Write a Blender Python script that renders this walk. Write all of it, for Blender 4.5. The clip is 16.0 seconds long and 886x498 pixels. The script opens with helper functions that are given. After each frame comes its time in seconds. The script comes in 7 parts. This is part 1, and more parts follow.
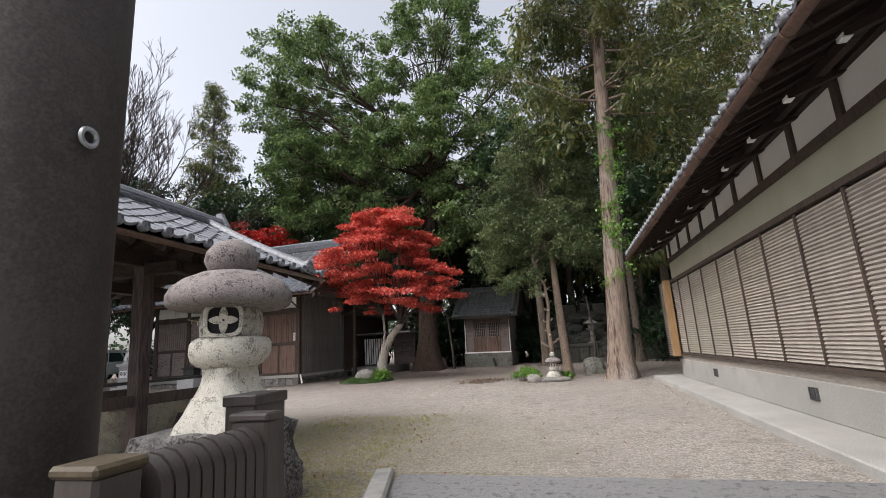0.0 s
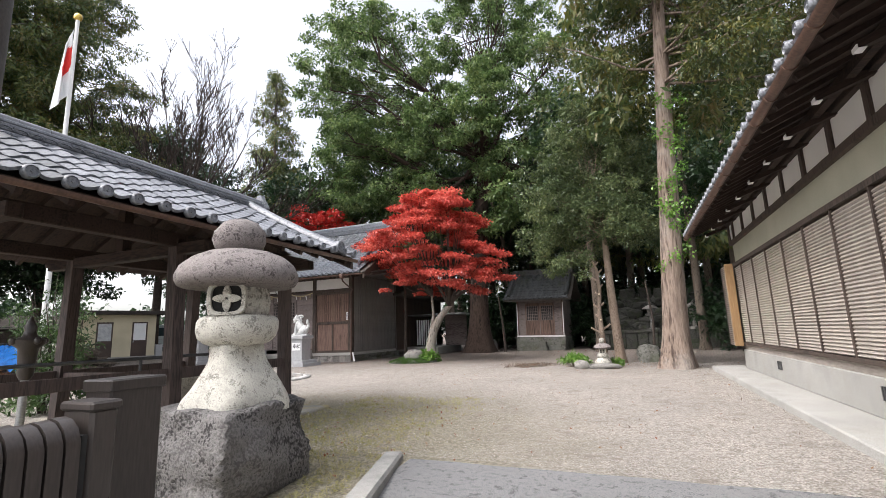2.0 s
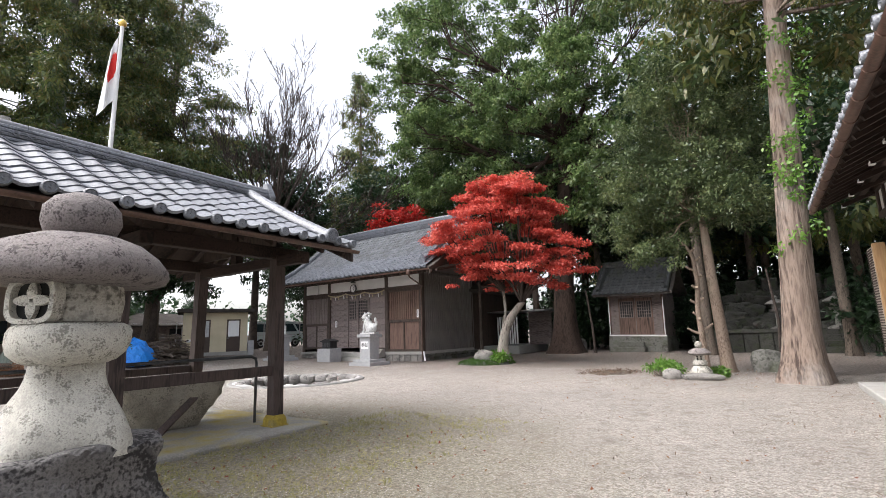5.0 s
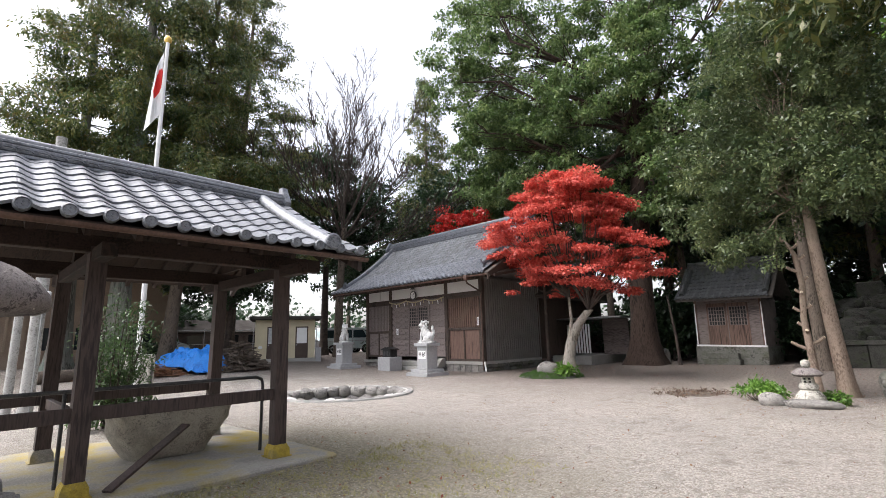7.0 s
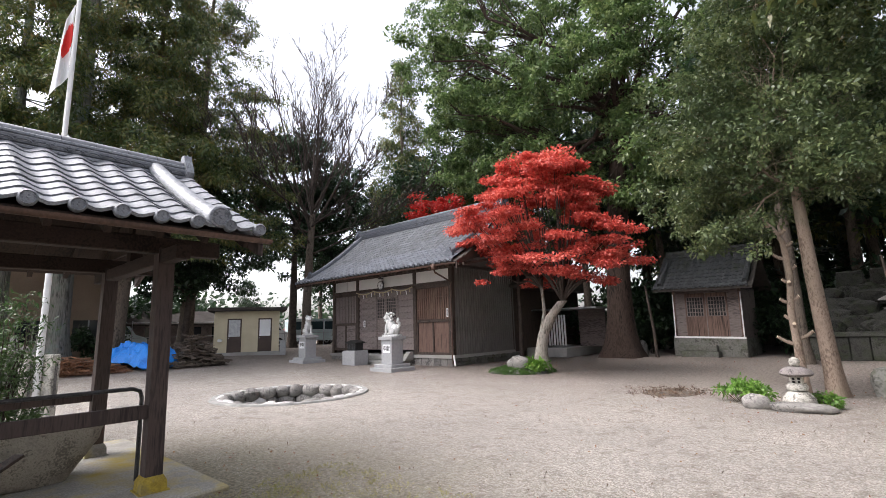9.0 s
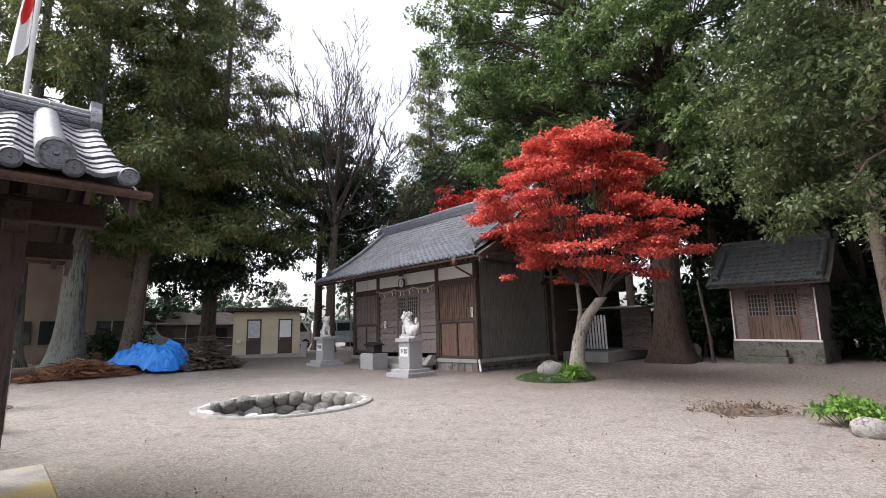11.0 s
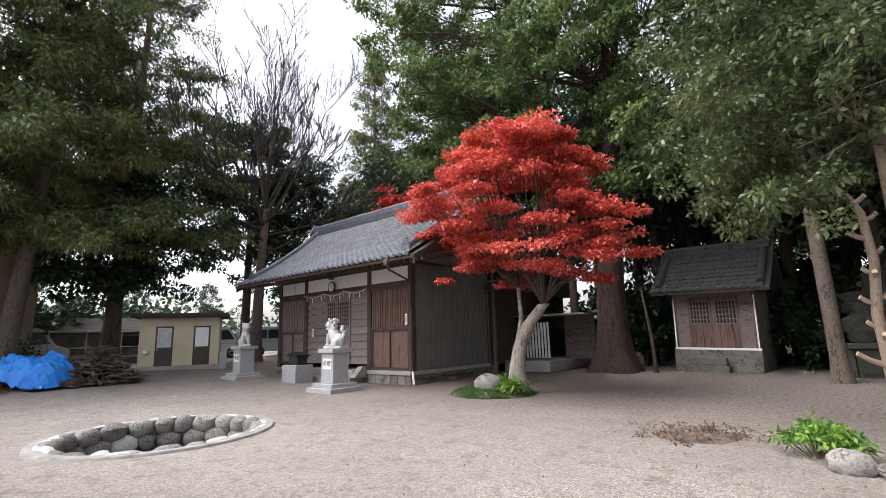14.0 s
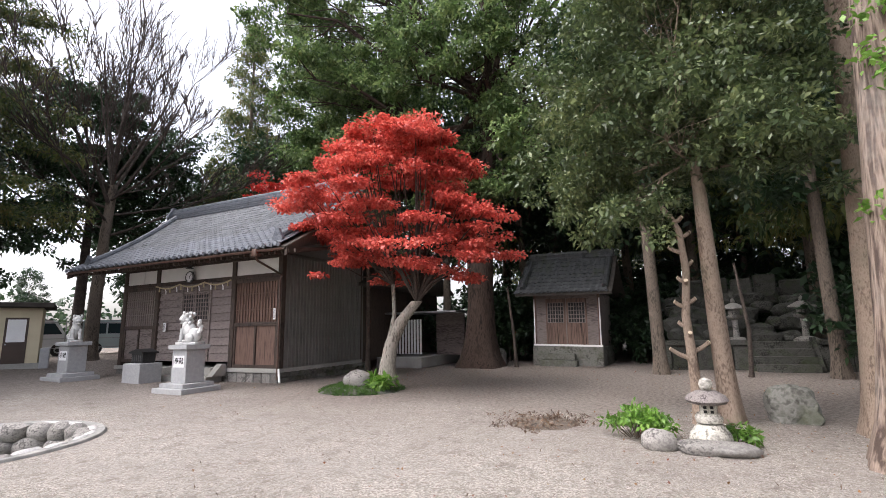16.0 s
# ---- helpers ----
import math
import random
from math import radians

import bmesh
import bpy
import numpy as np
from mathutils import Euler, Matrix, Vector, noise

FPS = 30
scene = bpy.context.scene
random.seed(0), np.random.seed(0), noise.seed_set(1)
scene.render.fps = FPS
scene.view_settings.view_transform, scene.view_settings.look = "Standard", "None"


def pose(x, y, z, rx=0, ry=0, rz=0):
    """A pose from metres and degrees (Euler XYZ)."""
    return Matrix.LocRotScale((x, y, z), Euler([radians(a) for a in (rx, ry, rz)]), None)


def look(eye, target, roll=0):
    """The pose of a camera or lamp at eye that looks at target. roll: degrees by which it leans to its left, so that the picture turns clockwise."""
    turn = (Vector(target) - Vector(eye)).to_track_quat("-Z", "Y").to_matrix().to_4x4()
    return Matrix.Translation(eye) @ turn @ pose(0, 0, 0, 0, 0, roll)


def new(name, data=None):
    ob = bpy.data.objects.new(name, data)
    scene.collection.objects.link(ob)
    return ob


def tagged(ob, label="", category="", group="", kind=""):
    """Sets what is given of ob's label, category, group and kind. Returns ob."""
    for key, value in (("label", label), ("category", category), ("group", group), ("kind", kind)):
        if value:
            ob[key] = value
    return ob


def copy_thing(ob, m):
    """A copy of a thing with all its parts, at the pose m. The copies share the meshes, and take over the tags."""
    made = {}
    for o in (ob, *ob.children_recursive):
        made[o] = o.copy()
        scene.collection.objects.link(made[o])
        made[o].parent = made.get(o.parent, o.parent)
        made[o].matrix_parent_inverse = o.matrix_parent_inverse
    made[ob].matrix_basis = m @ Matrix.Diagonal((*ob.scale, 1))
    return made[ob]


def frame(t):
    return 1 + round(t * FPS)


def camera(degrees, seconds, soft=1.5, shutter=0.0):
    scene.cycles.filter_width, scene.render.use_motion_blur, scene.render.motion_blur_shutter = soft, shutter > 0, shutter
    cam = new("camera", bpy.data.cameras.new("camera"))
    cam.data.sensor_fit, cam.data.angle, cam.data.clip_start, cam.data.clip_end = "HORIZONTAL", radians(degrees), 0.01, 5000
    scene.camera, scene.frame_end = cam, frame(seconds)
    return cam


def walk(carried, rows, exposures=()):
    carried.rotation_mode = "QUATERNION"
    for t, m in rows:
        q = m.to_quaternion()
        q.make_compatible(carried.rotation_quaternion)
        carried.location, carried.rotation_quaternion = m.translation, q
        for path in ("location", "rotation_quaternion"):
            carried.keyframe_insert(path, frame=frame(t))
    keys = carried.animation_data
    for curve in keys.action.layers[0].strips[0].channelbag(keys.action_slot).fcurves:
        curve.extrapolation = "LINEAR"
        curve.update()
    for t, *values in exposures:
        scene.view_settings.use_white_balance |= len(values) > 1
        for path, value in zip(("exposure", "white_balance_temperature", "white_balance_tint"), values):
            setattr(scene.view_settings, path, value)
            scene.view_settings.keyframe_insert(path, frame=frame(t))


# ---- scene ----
cam = camera(87.0, 16.0, 0.6)
PATH = [
    (0, (0.014, 0.007, 1.131), (-0.463, 1.904, 1.547), -3.6),
    (0.5, (0.182, 0.162, 1.121), (-0.332, 2.056, 1.503), -2.8),
    (1, (0.285, 0.22, 1.141), (-0.279, 2.104, 1.503), -2.1),
    (1.5, (0.306, 0.255, 1.139), (-0.324, 2.122, 1.482), -1.9),
    (2, (0.382, 0.356, 1.124), (-0.344, 2.185, 1.478), -2.1),
    (2.5, (0.534, 0.662, 1.123), (-0.278, 2.45, 1.502), -2.4),
    (3, (0.805, 0.987, 1.118), (-0.12, 2.722, 1.488), -2.5),
    (3.5, (0.992, 1.235, 1.157), (-0.013, 2.926, 1.517), -2.2),
    (6, (0.782, 3.049, 1.284), (-0.42, 4.61, 1.627), -1.7),
    (6.5, (0.852, 3.331, 1.359), (-0.432, 4.825, 1.706), -1.6),
    (7, (0.834, 3.541, 1.376), (-0.523, 4.961, 1.753), -1.5),
    (7.5, (0.761, 3.777, 1.456), (-0.636, 5.16, 1.822), -1.4),
    (8, (0.652, 3.999, 1.423), (-0.717, 5.413, 1.78), -1.5),
    (8.5, (0.579, 4.357, 1.482), (-0.729, 5.833, 1.814), -1.7),
    (11, (-0.328, 6.389, 1.427), (-1.749, 7.753, 1.772), -1.6),
    (11.5, (-0.486, 6.646, 1.422), (-1.98, 7.926, 1.782), -1.6),
    (12, (-0.612, 6.969, 1.441), (-2.172, 8.163, 1.814), -1.6),
    (12.5, (-0.699, 7.262, 1.461), (-2.299, 8.406, 1.824), -1.6),
    (13, (-0.826, 7.485, 1.453), (-2.362, 8.713, 1.816), -1.5),
    (13.5, (-0.971, 7.675, 1.466), (-2.381, 9.046, 1.829), -1.6),
    (14, (-0.96, 7.755, 1.507), (-2.222, 9.263, 1.87), -1.7),
    (14.5, (-0.899, 7.816, 1.501), (-2.014, 9.435, 1.871), -1.7),
    (15, (-0.875, 7.816, 1.498), (-1.865, 9.513, 1.872), -1.4),
    (15.5, (-0.867, 7.806, 1.492), (-1.768, 9.556, 1.851), -1.2),
    (16, (-0.885, 7.796, 1.486), (-1.721, 9.581, 1.824), -1.2),
]
walk(cam, [(t, look(eye, target, roll)) for t, eye, target, roll in PATH], [(0.0, 0.95, 6550, 12), (0.8, 1.27, 6550, 12), (2.0, 1.45, 6500, 12), (7.0, 1.45, 6450, 13), (12.0, 1.4, 6450, 15), (16.0, 1.5, 6450, 15)])

# ---- sky and light: a bright overcast afternoon ----
SUN_DIR = Vector((-0.42, -0.4, 0.815)).normalized()
world = bpy.data.worlds.new("sky")
scene.world = world
world.use_nodes = True
wn = world.node_tree
sky = wn.nodes.new("ShaderNodeTexSky")
sky.sky_type = "NISHITA"
sky.sun_disc = False
sky.sun_elevation = math.asin(SUN_DIR.z)
sky.sun_rotation = math.atan2(SUN_DIR.x, SUN_DIR.y)
sky.dust_density = 4.0
sky.air_density = 1.0
sky.ozone_density = 1.0
grey = wn.nodes.new("ShaderNodeHueSaturation")
grey.inputs["Saturation"].default_value = 0.34
wn.links.new(sky.outputs[0], grey.inputs["Color"])
wn.links.new(grey.outputs[0], wn.nodes["Background"].inputs[0])
wn.nodes["Background"].inputs[1].default_value = 0.15
sun = new("sun", bpy.data.lights.new("sun", "SUN"))
sun.data.energy, sun.data.angle, sun.data.color = 1.1, radians(60), (1.0, 0.99, 0.975)
sun.matrix_world = look(SUN_DIR * 40, (0, 0, 0))


# ---- materials ----
def material(name, colors, rough=0.7, scale=8.0, fine=60.0, bump=0.3, metal=0.0, depth=0.01, stretch=(1, 1, 1),
             island=0.0, piece=0.0, stain_low=0.5, stain=None, stain_scale=1.0, stain_amount=0.5, spec=0.4, moss=None, clear=0.0):
    """Two scales of noise between the colours, relief from the fine one; island or piece: how far single bits differ."""
    m = bpy.data.materials.new(name)
    m.use_nodes = True
    t = m.node_tree
    N, L = t.nodes.new, t.links.new
    p = t.nodes["Principled BSDF"]
    co = N("ShaderNodeTexCoord")
    mp = N("ShaderNodeMapping")
    mp.inputs["Scale"].default_value = stretch
    L(co.outputs["Object"], mp.inputs[0])
    a, b = N("ShaderNodeTexNoise"), N("ShaderNodeTexNoise")
    a.inputs["Scale"].default_value, a.inputs["Detail"].default_value = scale, 5
    b.inputs["Scale"].default_value, b.inputs["Detail"].default_value = fine, 7
    L(mp.outputs[0], a.inputs[0]), L(mp.outputs[0], b.inputs[0])
    mix = N("ShaderNodeMath")
    mix.operation = "MULTIPLY_ADD"
    mix.inputs[1].default_value = 0.5
    L(a.outputs["Fac"], mix.inputs[0])
    half = N("ShaderNodeMath")
    half.operation = "MULTIPLY"
    half.inputs[1].default_value = 0.5
    L(b.outputs["Fac"], half.inputs[0]), L(half.outputs[0], mix.inputs[2])
    ramp = N("ShaderNodeValToRGB")
    e = ramp.color_ramp.elements
    span = [0.4 + 0.2 * i / max(1, len(colors) - 1) for i in range(len(colors))]
    e[0].position, e[0].color = span[0], (*colors[0], 1)
    e[1].position, e[1].color = span[-1], (*colors[-1], 1)
    for at, c in list(zip(span, colors))[1:-1]:
        e.new(at).color = (*c, 1)
    L(mix.outputs[0], ramp.inputs[0])
    out = ramp.outputs[0]
    if island or piece:
        if island:
            g = N("ShaderNodeNewGeometry")
            r = g.outputs["Random Per Island"]
        else:
            g = N("ShaderNodeObjectInfo")
            r = g.outputs["Random"]
        hsv = N("ShaderNodeHueSaturation")
        mr = N("ShaderNodeMapRange")
        k = island or piece
        mr.inputs[3].default_value, mr.inputs[4].default_value = 1 - k, 1 + k
        L(r, mr.inputs[0]), L(mr.outputs[0], hsv.inputs["Value"]), L(out, hsv.inputs["Color"])
        mh = N("ShaderNodeMapRange")
        mh.inputs[3].default_value, mh.inputs[4].default_value = 0.5 - k * 0.03, 0.5 + k * 0.03
        w = N("ShaderNodeMath")
        w.operation = "FRACT"
        w2 = N("ShaderNodeMath")
        w2.operation = "MULTIPLY"
        w2.inputs[1].default_value = 7.31
        L(r, w2.inputs[0]), L(w2.outputs[0], w.inputs[0]), L(w.outputs[0], mh.inputs[0]), L(mh.outputs[0], hsv.inputs["Hue"])
        out = hsv.outputs[0]
    if stain:
        s = N("ShaderNodeTexNoise")
        s.inputs["Scale"].default_value, s.inputs["Detail"].default_value = stain_scale, 6
        s.inputs["Roughness"].default_value = 0.65
        L(co.outputs["Object"], s.inputs[0])
        sr = N("ShaderNodeMapRange")
        sr.inputs[1].default_value, sr.inputs[2].default_value, sr.inputs[4].default_value = stain_low, stain_low + 0.16, stain_amount
        L(s.outputs["Fac"], sr.inputs[0])
        mx = N("ShaderNodeMixRGB")
        mx.inputs[2].default_value = (*stain, 1)
        L(sr.outputs[0], mx.inputs[0]), L(out, mx.inputs[1])
        out = mx.outputs[0]
    L(out, p.inputs["Base Color"])
    p.inputs["Roughness"].default_value, p.inputs["Metallic"].default_value = rough, metal
    p.inputs["Specular IOR Level"].default_value = spec
    p.inputs["Coat Weight"].default_value = clear
    if bump:
        bp = N("ShaderNodeBump")
        bp.inputs["Strength"].default_value, bp.inputs["Distance"].default_value = bump, depth
        L(b.outputs["Fac"], bp.inputs["Height"]), L(bp.outputs[0], p.inputs["Normal"])
    return m


def leaf_material(name, colors, value=0.35, rough=0.4, through_light=0.3):
    m = bpy.data.materials.new(name)
    m.use_nodes = True
    t = m.node_tree
    N, L = t.nodes.new, t.links.new
    p = t.nodes["Principled BSDF"]
    g = N("ShaderNodeNewGeometry")
    ramp = N("ShaderNodeValToRGB")
    e = ramp.color_ramp.elements
    e[0].color, e[1].color = (*colors[0], 1), (*colors[-1], 1)
    for i, c in enumerate(colors[1:-1]):
        e.new((i + 1) / (len(colors) - 1)).color = (*c, 1)
    co = N("ShaderNodeTexCoord")
    n = N("ShaderNodeTexNoise")
    n.inputs["Scale"].default_value = 0.8
    n.inputs["Detail"].default_value = 3
    L(co.outputs["Object"], n.inputs[0])
    mixer = N("ShaderNodeMath")
    mixer.operation = "MULTIPLY_ADD"
    mixer.inputs[1].default_value = 0.55
    L(g.outputs["Random Per Island"], mixer.inputs[0])
    sh = N("ShaderNodeMapRange")
    sh.inputs[1].default_value, sh.inputs[2].default_value, sh.inputs[4].default_value = 0.3, 0.7, 0.45
    L(n.outputs["Fac"], sh.inputs[0]), L(sh.outputs[0], mixer.inputs[2])
    L(mixer.outputs[0], ramp.inputs[0]), L(ramp.outputs[0], p.inputs["Base Color"])
    p.inputs["Roughness"].default_value = rough
    p.inputs["Specular IOR Level"].default_value = 0.5
    tr = N("ShaderNodeBsdfTranslucent")
    L(ramp.outputs[0], tr.inputs[0])
    ms = N("ShaderNodeMixShader")
    ms.inputs[0].default_value = through_light
    L(p.outputs[0], ms.inputs[1]), L(tr.outputs[0], ms.inputs[2])
    L(ms.outputs[0], t.nodes["Material Output"].inputs[0])
    return m


M_DARKWOOD = material("dark_stained_wood", [(0.035, 0.026, 0.022), (0.085, 0.062, 0.05), (0.05, 0.036, 0.03)], 0.75, 3, 40, 0.4, stretch=(1, 1, 0.15), depth=0.004)
# Dark brown wood; the shade under the roofs is put into its colour.
M_EAVESHADE = material("shade_darkened_eave_wood", [(0.014, 0.009, 0.007), (0.042, 0.025, 0.019), (0.025, 0.015, 0.012)], 0.8, 3, 40, 0.3, stretch=(0.2, 1, 1))
# Darker copy of the mossy stone: shade under the trees is in the colour.
M_MOUNDSHADE = material("shade_darkened_mossy_mound_rock", [(0.02, 0.02, 0.017), (0.075, 0.074, 0.066), (0.04, 0.04, 0.035)], 0.95, 3, 30, 0.8, piece=0.25, stain=(0.04, 0.055, 0.02), stain_scale=2.5, stain_amount=0.6, depth=0.02)
M_POSTWOOD = material("weathered_post_wood", [(0.034, 0.025, 0.023), (0.085, 0.061, 0.055), (0.05, 0.036, 0.033)], 0.7, 4, 50, 0.4, stretch=(1, 1, 0.1), depth=0.004)
M_GREYWOOD = material("greyed_board", [(0.095, 0.077, 0.072), (0.235, 0.195, 0.18), (0.155, 0.127, 0.118)], 0.8, 2, 36, 0.4, stretch=(0.15, 1, 1), piece=0.12, depth=0.003)
M_DOORWOOD = material("brown_door_wood", [(0.05, 0.03, 0.024), (0.19, 0.12, 0.092), (0.1, 0.062, 0.048)], 0.65, 2.6, 26, 0.3, stretch=(1, 1, 0.06), piece=0.1, depth=0.003)
M_SIDING = material("dark_metal_siding", [(0.155, 0.148, 0.142), (0.22, 0.21, 0.2)], 0.6, 1.5, 30, 0.1, spec=0.3)
M_PLASTER = material("white_plaster", [(0.8, 0.79, 0.77), (0.88, 0.87, 0.85)], 0.9, 2, 90, 0.15, depth=0.003)
M_CREAM = material("green_grey_plaster", [(0.36, 0.35, 0.27), (0.43, 0.415, 0.325)], 0.9, 1.5, 120, 0.2, depth=0.002)
M_CONCRETE = material("concrete", [(0.29, 0.285, 0.265), (0.42, 0.41, 0.385)], 0.9, 1.8, 70, 0.25, stain=(0.2, 0.19, 0.16), stain_scale=0.9, stain_amount=0.5, depth=0.004)
M_SLABCON = material("mossy_concrete", [(0.24, 0.23, 0.205), (0.42, 0.4, 0.36)], 0.9, 1.8, 60, 0.3, stain=(0.38, 0.28, 0.03), stain_scale=0.9, stain_amount=0.85, stain_low=0.47, depth=0.005)
M_YELLOW = material("yellow_mossy_concrete", [(0.3, 0.22, 0.04), (0.48, 0.36, 0.06)], 0.9, 8, 60, 0.3, stain=(0.2, 0.18, 0.12), stain_scale=6, stain_amount=0.7)
M_BASIN = material("stained_basin_stone", [(0.2, 0.185, 0.155), (0.44, 0.405, 0.34), (0.31, 0.285, 0.24)], 0.9, 5, 50, 0.6, stain=(0.12, 0.11, 0.1), stain_scale=2.2, stain_amount=0.5, depth=0.01)
M_KERB = material("kerb_concrete", [(0.2, 0.2, 0.19), (0.34, 0.33, 0.31)], 0.9, 6, 150, 0.5, depth=0.006)
M_ASPHALT = material("asphalt", [(0.075, 0.075, 0.077), (0.21, 0.21, 0.208), (0.125, 0.125, 0.126)], 0.9, 14, 110, 0.9, depth=0.008)
M_TILE = material("silver_grey_roof_tile", [(0.075, 0.08, 0.092), (0.2, 0.21, 0.23), (0.125, 0.132, 0.148)], 0.42, 5, 40, 0.12, piece=0.2, stain=(0.06, 0.06, 0.06), stain_scale=3, stain_amount=0.5, spec=0.6)
M_TILEROW = material("grey_roof_tile_rows", [(0.045, 0.05, 0.058), (0.125, 0.134, 0.148), (0.075, 0.082, 0.092)], 0.5, 4, 40, 0.12, island=0.25, stain=(0.05, 0.055, 0.05), stain_scale=1.5, stain_amount=0.5, spec=0.5)
M_TILEHALL = material("blue_grey_hall_tile", [(0.05, 0.057, 0.07), (0.14, 0.152, 0.175), (0.085, 0.094, 0.11)], 0.45, 5, 40, 0.12, piece=0.25, stain=(0.05, 0.055, 0.055), stain_scale=2, stain_amount=0.5, spec=0.5)
# Mossy tile, darkened to hold the shade of the leaves overhead.
M_TILESHADE = material("shaded_mossy_roof_tile", [(0.022, 0.024, 0.026), (0.08, 0.084, 0.088), (0.045, 0.048, 0.051)], 0.6, 5, 40, 0.12, piece=0.2, stain=(0.05, 0.06, 0.03), stain_scale=2, stain_amount=0.6)
M_ROOFBODY = material("roof_underlay_clay", [(0.05, 0.045, 0.04), (0.08, 0.07, 0.06)], 0.9)
M_GRANITE = material("grey_granite", [(0.34, 0.345, 0.35), (0.42, 0.42, 0.42)], 0.75, 12, 260, 0.15, depth=0.002)
M_PALEGRANITE = material("pale_granite", [(0.5, 0.5, 0.49), (0.66, 0.66, 0.64)], 0.8, 9, 200, 0.25, stain=(0.3, 0.3, 0.29), stain_scale=7, stain_amount=0.5, depth=0.003)
M_LANSTONE = material("lichened_granite", [(0.16, 0.15, 0.13), (0.52, 0.5, 0.44), (0.32, 0.305, 0.27)], 0.92, 6, 30, 1.0, stain=(0.1, 0.095, 0.09), stain_scale=4.5, stain_amount=0.65, depth=0.02)
M_LANPALE = material("pale_rough_granite", [(0.27, 0.255, 0.22), (0.64, 0.62, 0.55), (0.48, 0.46, 0.405)], 0.92, 12, 85, 1.0, stain=(0.3, 0.285, 0.25), stain_scale=14, stain_amount=0.3, depth=0.012)
M_LANCAP = material("purple_grey_granite", [(0.065, 0.054, 0.054), (0.25, 0.222, 0.212), (0.14, 0.122, 0.118)], 0.92, 11, 75, 1.0, stain=(0.3, 0.28, 0.255), stain_scale=16, stain_amount=0.35, depth=0.012)
M_DARKROCK = material("dark_weathered_rock", [(0.04, 0.037, 0.036), (0.2, 0.19, 0.184), (0.1, 0.094, 0.091)], 0.9, 4, 46, 1.0, stain=(0.36, 0.35, 0.335), stain_scale=6, stain_amount=0.4, stain_low=0.55, depth=0.02)
M_ROCK = material("grey_rock", [(0.09, 0.085, 0.08), (0.28, 0.265, 0.245), (0.17, 0.16, 0.15)], 0.9, 3, 30, 0.8, piece=0.25, stain=(0.3, 0.29, 0.27), stain_scale=4, stain_amount=0.4, depth=0.02)
M_POLE = material("stained_pole_grey", [(0.22, 0.215, 0.2), (0.44, 0.435, 0.415), (0.33, 0.325, 0.31)], 0.85, 3, 30, 0.2, stain=(0.15, 0.145, 0.13), stain_scale=2, stain_amount=0.6)
M_MOSSROCK = material("mossy_dark_stone", [(0.075, 0.073, 0.063), (0.17, 0.168, 0.15), (0.12, 0.118, 0.103)], 0.95, 1.8, 13, 0.8, piece=0.25, stain=(0.06, 0.075, 0.03), stain_scale=2.5, stain_amount=0.6, depth=0.02)
M_WHITEROCK = material("pale_edge_stone", [(0.38, 0.37, 0.36), (0.6, 0.59, 0.57)], 0.9, 4, 40, 0.6, piece=0.15, depth=0.01)
M_COPPER = material("brown_gutter_metal", [(0.07, 0.04, 0.03), (0.13, 0.075, 0.055)], 0.5, 4, 40, 0.1)
M_STEEL = material("galvanised_steel", [(0.3, 0.31, 0.32), (0.45, 0.46, 0.47)], 0.4, 8, 60, 0.05, metal=0.8)
M_DARKSTEEL = material("dark_painted_steel", [(0.05, 0.05, 0.052), (0.1, 0.1, 0.1)], 0.55, 8, 60, 0.1, metal=0.2)
M_BRONZE = material("brown_anodised_metal", [(0.036, 0.029, 0.026), (0.06, 0.049, 0.044)], 0.42, 3, 200, 0.06, stretch=(1, 1, 0.1), spec=0.5, depth=0.001)
M_TORII = material("dark_brown_pillar_paint", [(0.034, 0.028, 0.026), (0.06, 0.05, 0.046)], 0.6, 4, 120, 0.2, stain=(0.09, 0.08, 0.075), stain_scale=30, stain_amount=0.3, depth=0.002)
M_BLACKBOX = material("black_lacquered_box", [(0.012, 0.012, 0.013), (0.03, 0.03, 0.03)], 0.45, 4, 40, 0.1)
M_SHUTTER = material("beige_louvre_slat", [(0.31, 0.275, 0.24), (0.43, 0.385, 0.34)], 0.7, 2, 40, 0.1, stretch=(1, 0.2, 1), piece=0.06)
M_ORANGEWOOD = material("fresh_orange_wood", [(0.3, 0.18, 0.085), (0.4, 0.255, 0.125)], 0.6, 2, 40, 0.2, stretch=(1, 1, 0.12))
M_WHITE = material("white_paint", [(0.74, 0.74, 0.73), (0.82, 0.82, 0.81)], 0.6, 3, 40, 0.05)
M_PAPER = material("white_paper", [(0.78, 0.78, 0.78), (0.85, 0.85, 0.85)], 0.9, 3, 40, 0.0)
M_INK = material("black_ink", [(0.015, 0.015, 0.015), (0.03, 0.03, 0.03)], 0.8, 3, 40, 0.0)
M_RED = material("red_cloth", [(0.62, 0.03, 0.025), (0.7, 0.05, 0.04)], 0.8, 3, 40, 0.1)
M_GOLD = material("gilded_ball", [(0.6, 0.42, 0.1), (0.7, 0.5, 0.15)], 0.35, 3, 40, 0.0, metal=0.8)
M_CREAMWALL = material("cream_rendered_wall", [(0.52, 0.46, 0.32), (0.62, 0.55, 0.39)], 0.9, 1.5, 100, 0.15, depth=0.002)
M_BROWNDOOR = material("dark_brown_door", [(0.05, 0.033, 0.025), (0.075, 0.05, 0.038)], 0.5, 2, 60, 0.1)
M_TARP = material("blue_tarpaulin", [(0.012, 0.16, 0.58), (0.025, 0.27, 0.82), (0.018, 0.21, 0.7)], 0.4, 3, 30, 0.5, depth=0.02)
M_STRAW = material("straw_rope", [(0.4, 0.33, 0.2), (0.55, 0.47, 0.32)], 0.9, 10, 60, 0.5, depth=0.006)
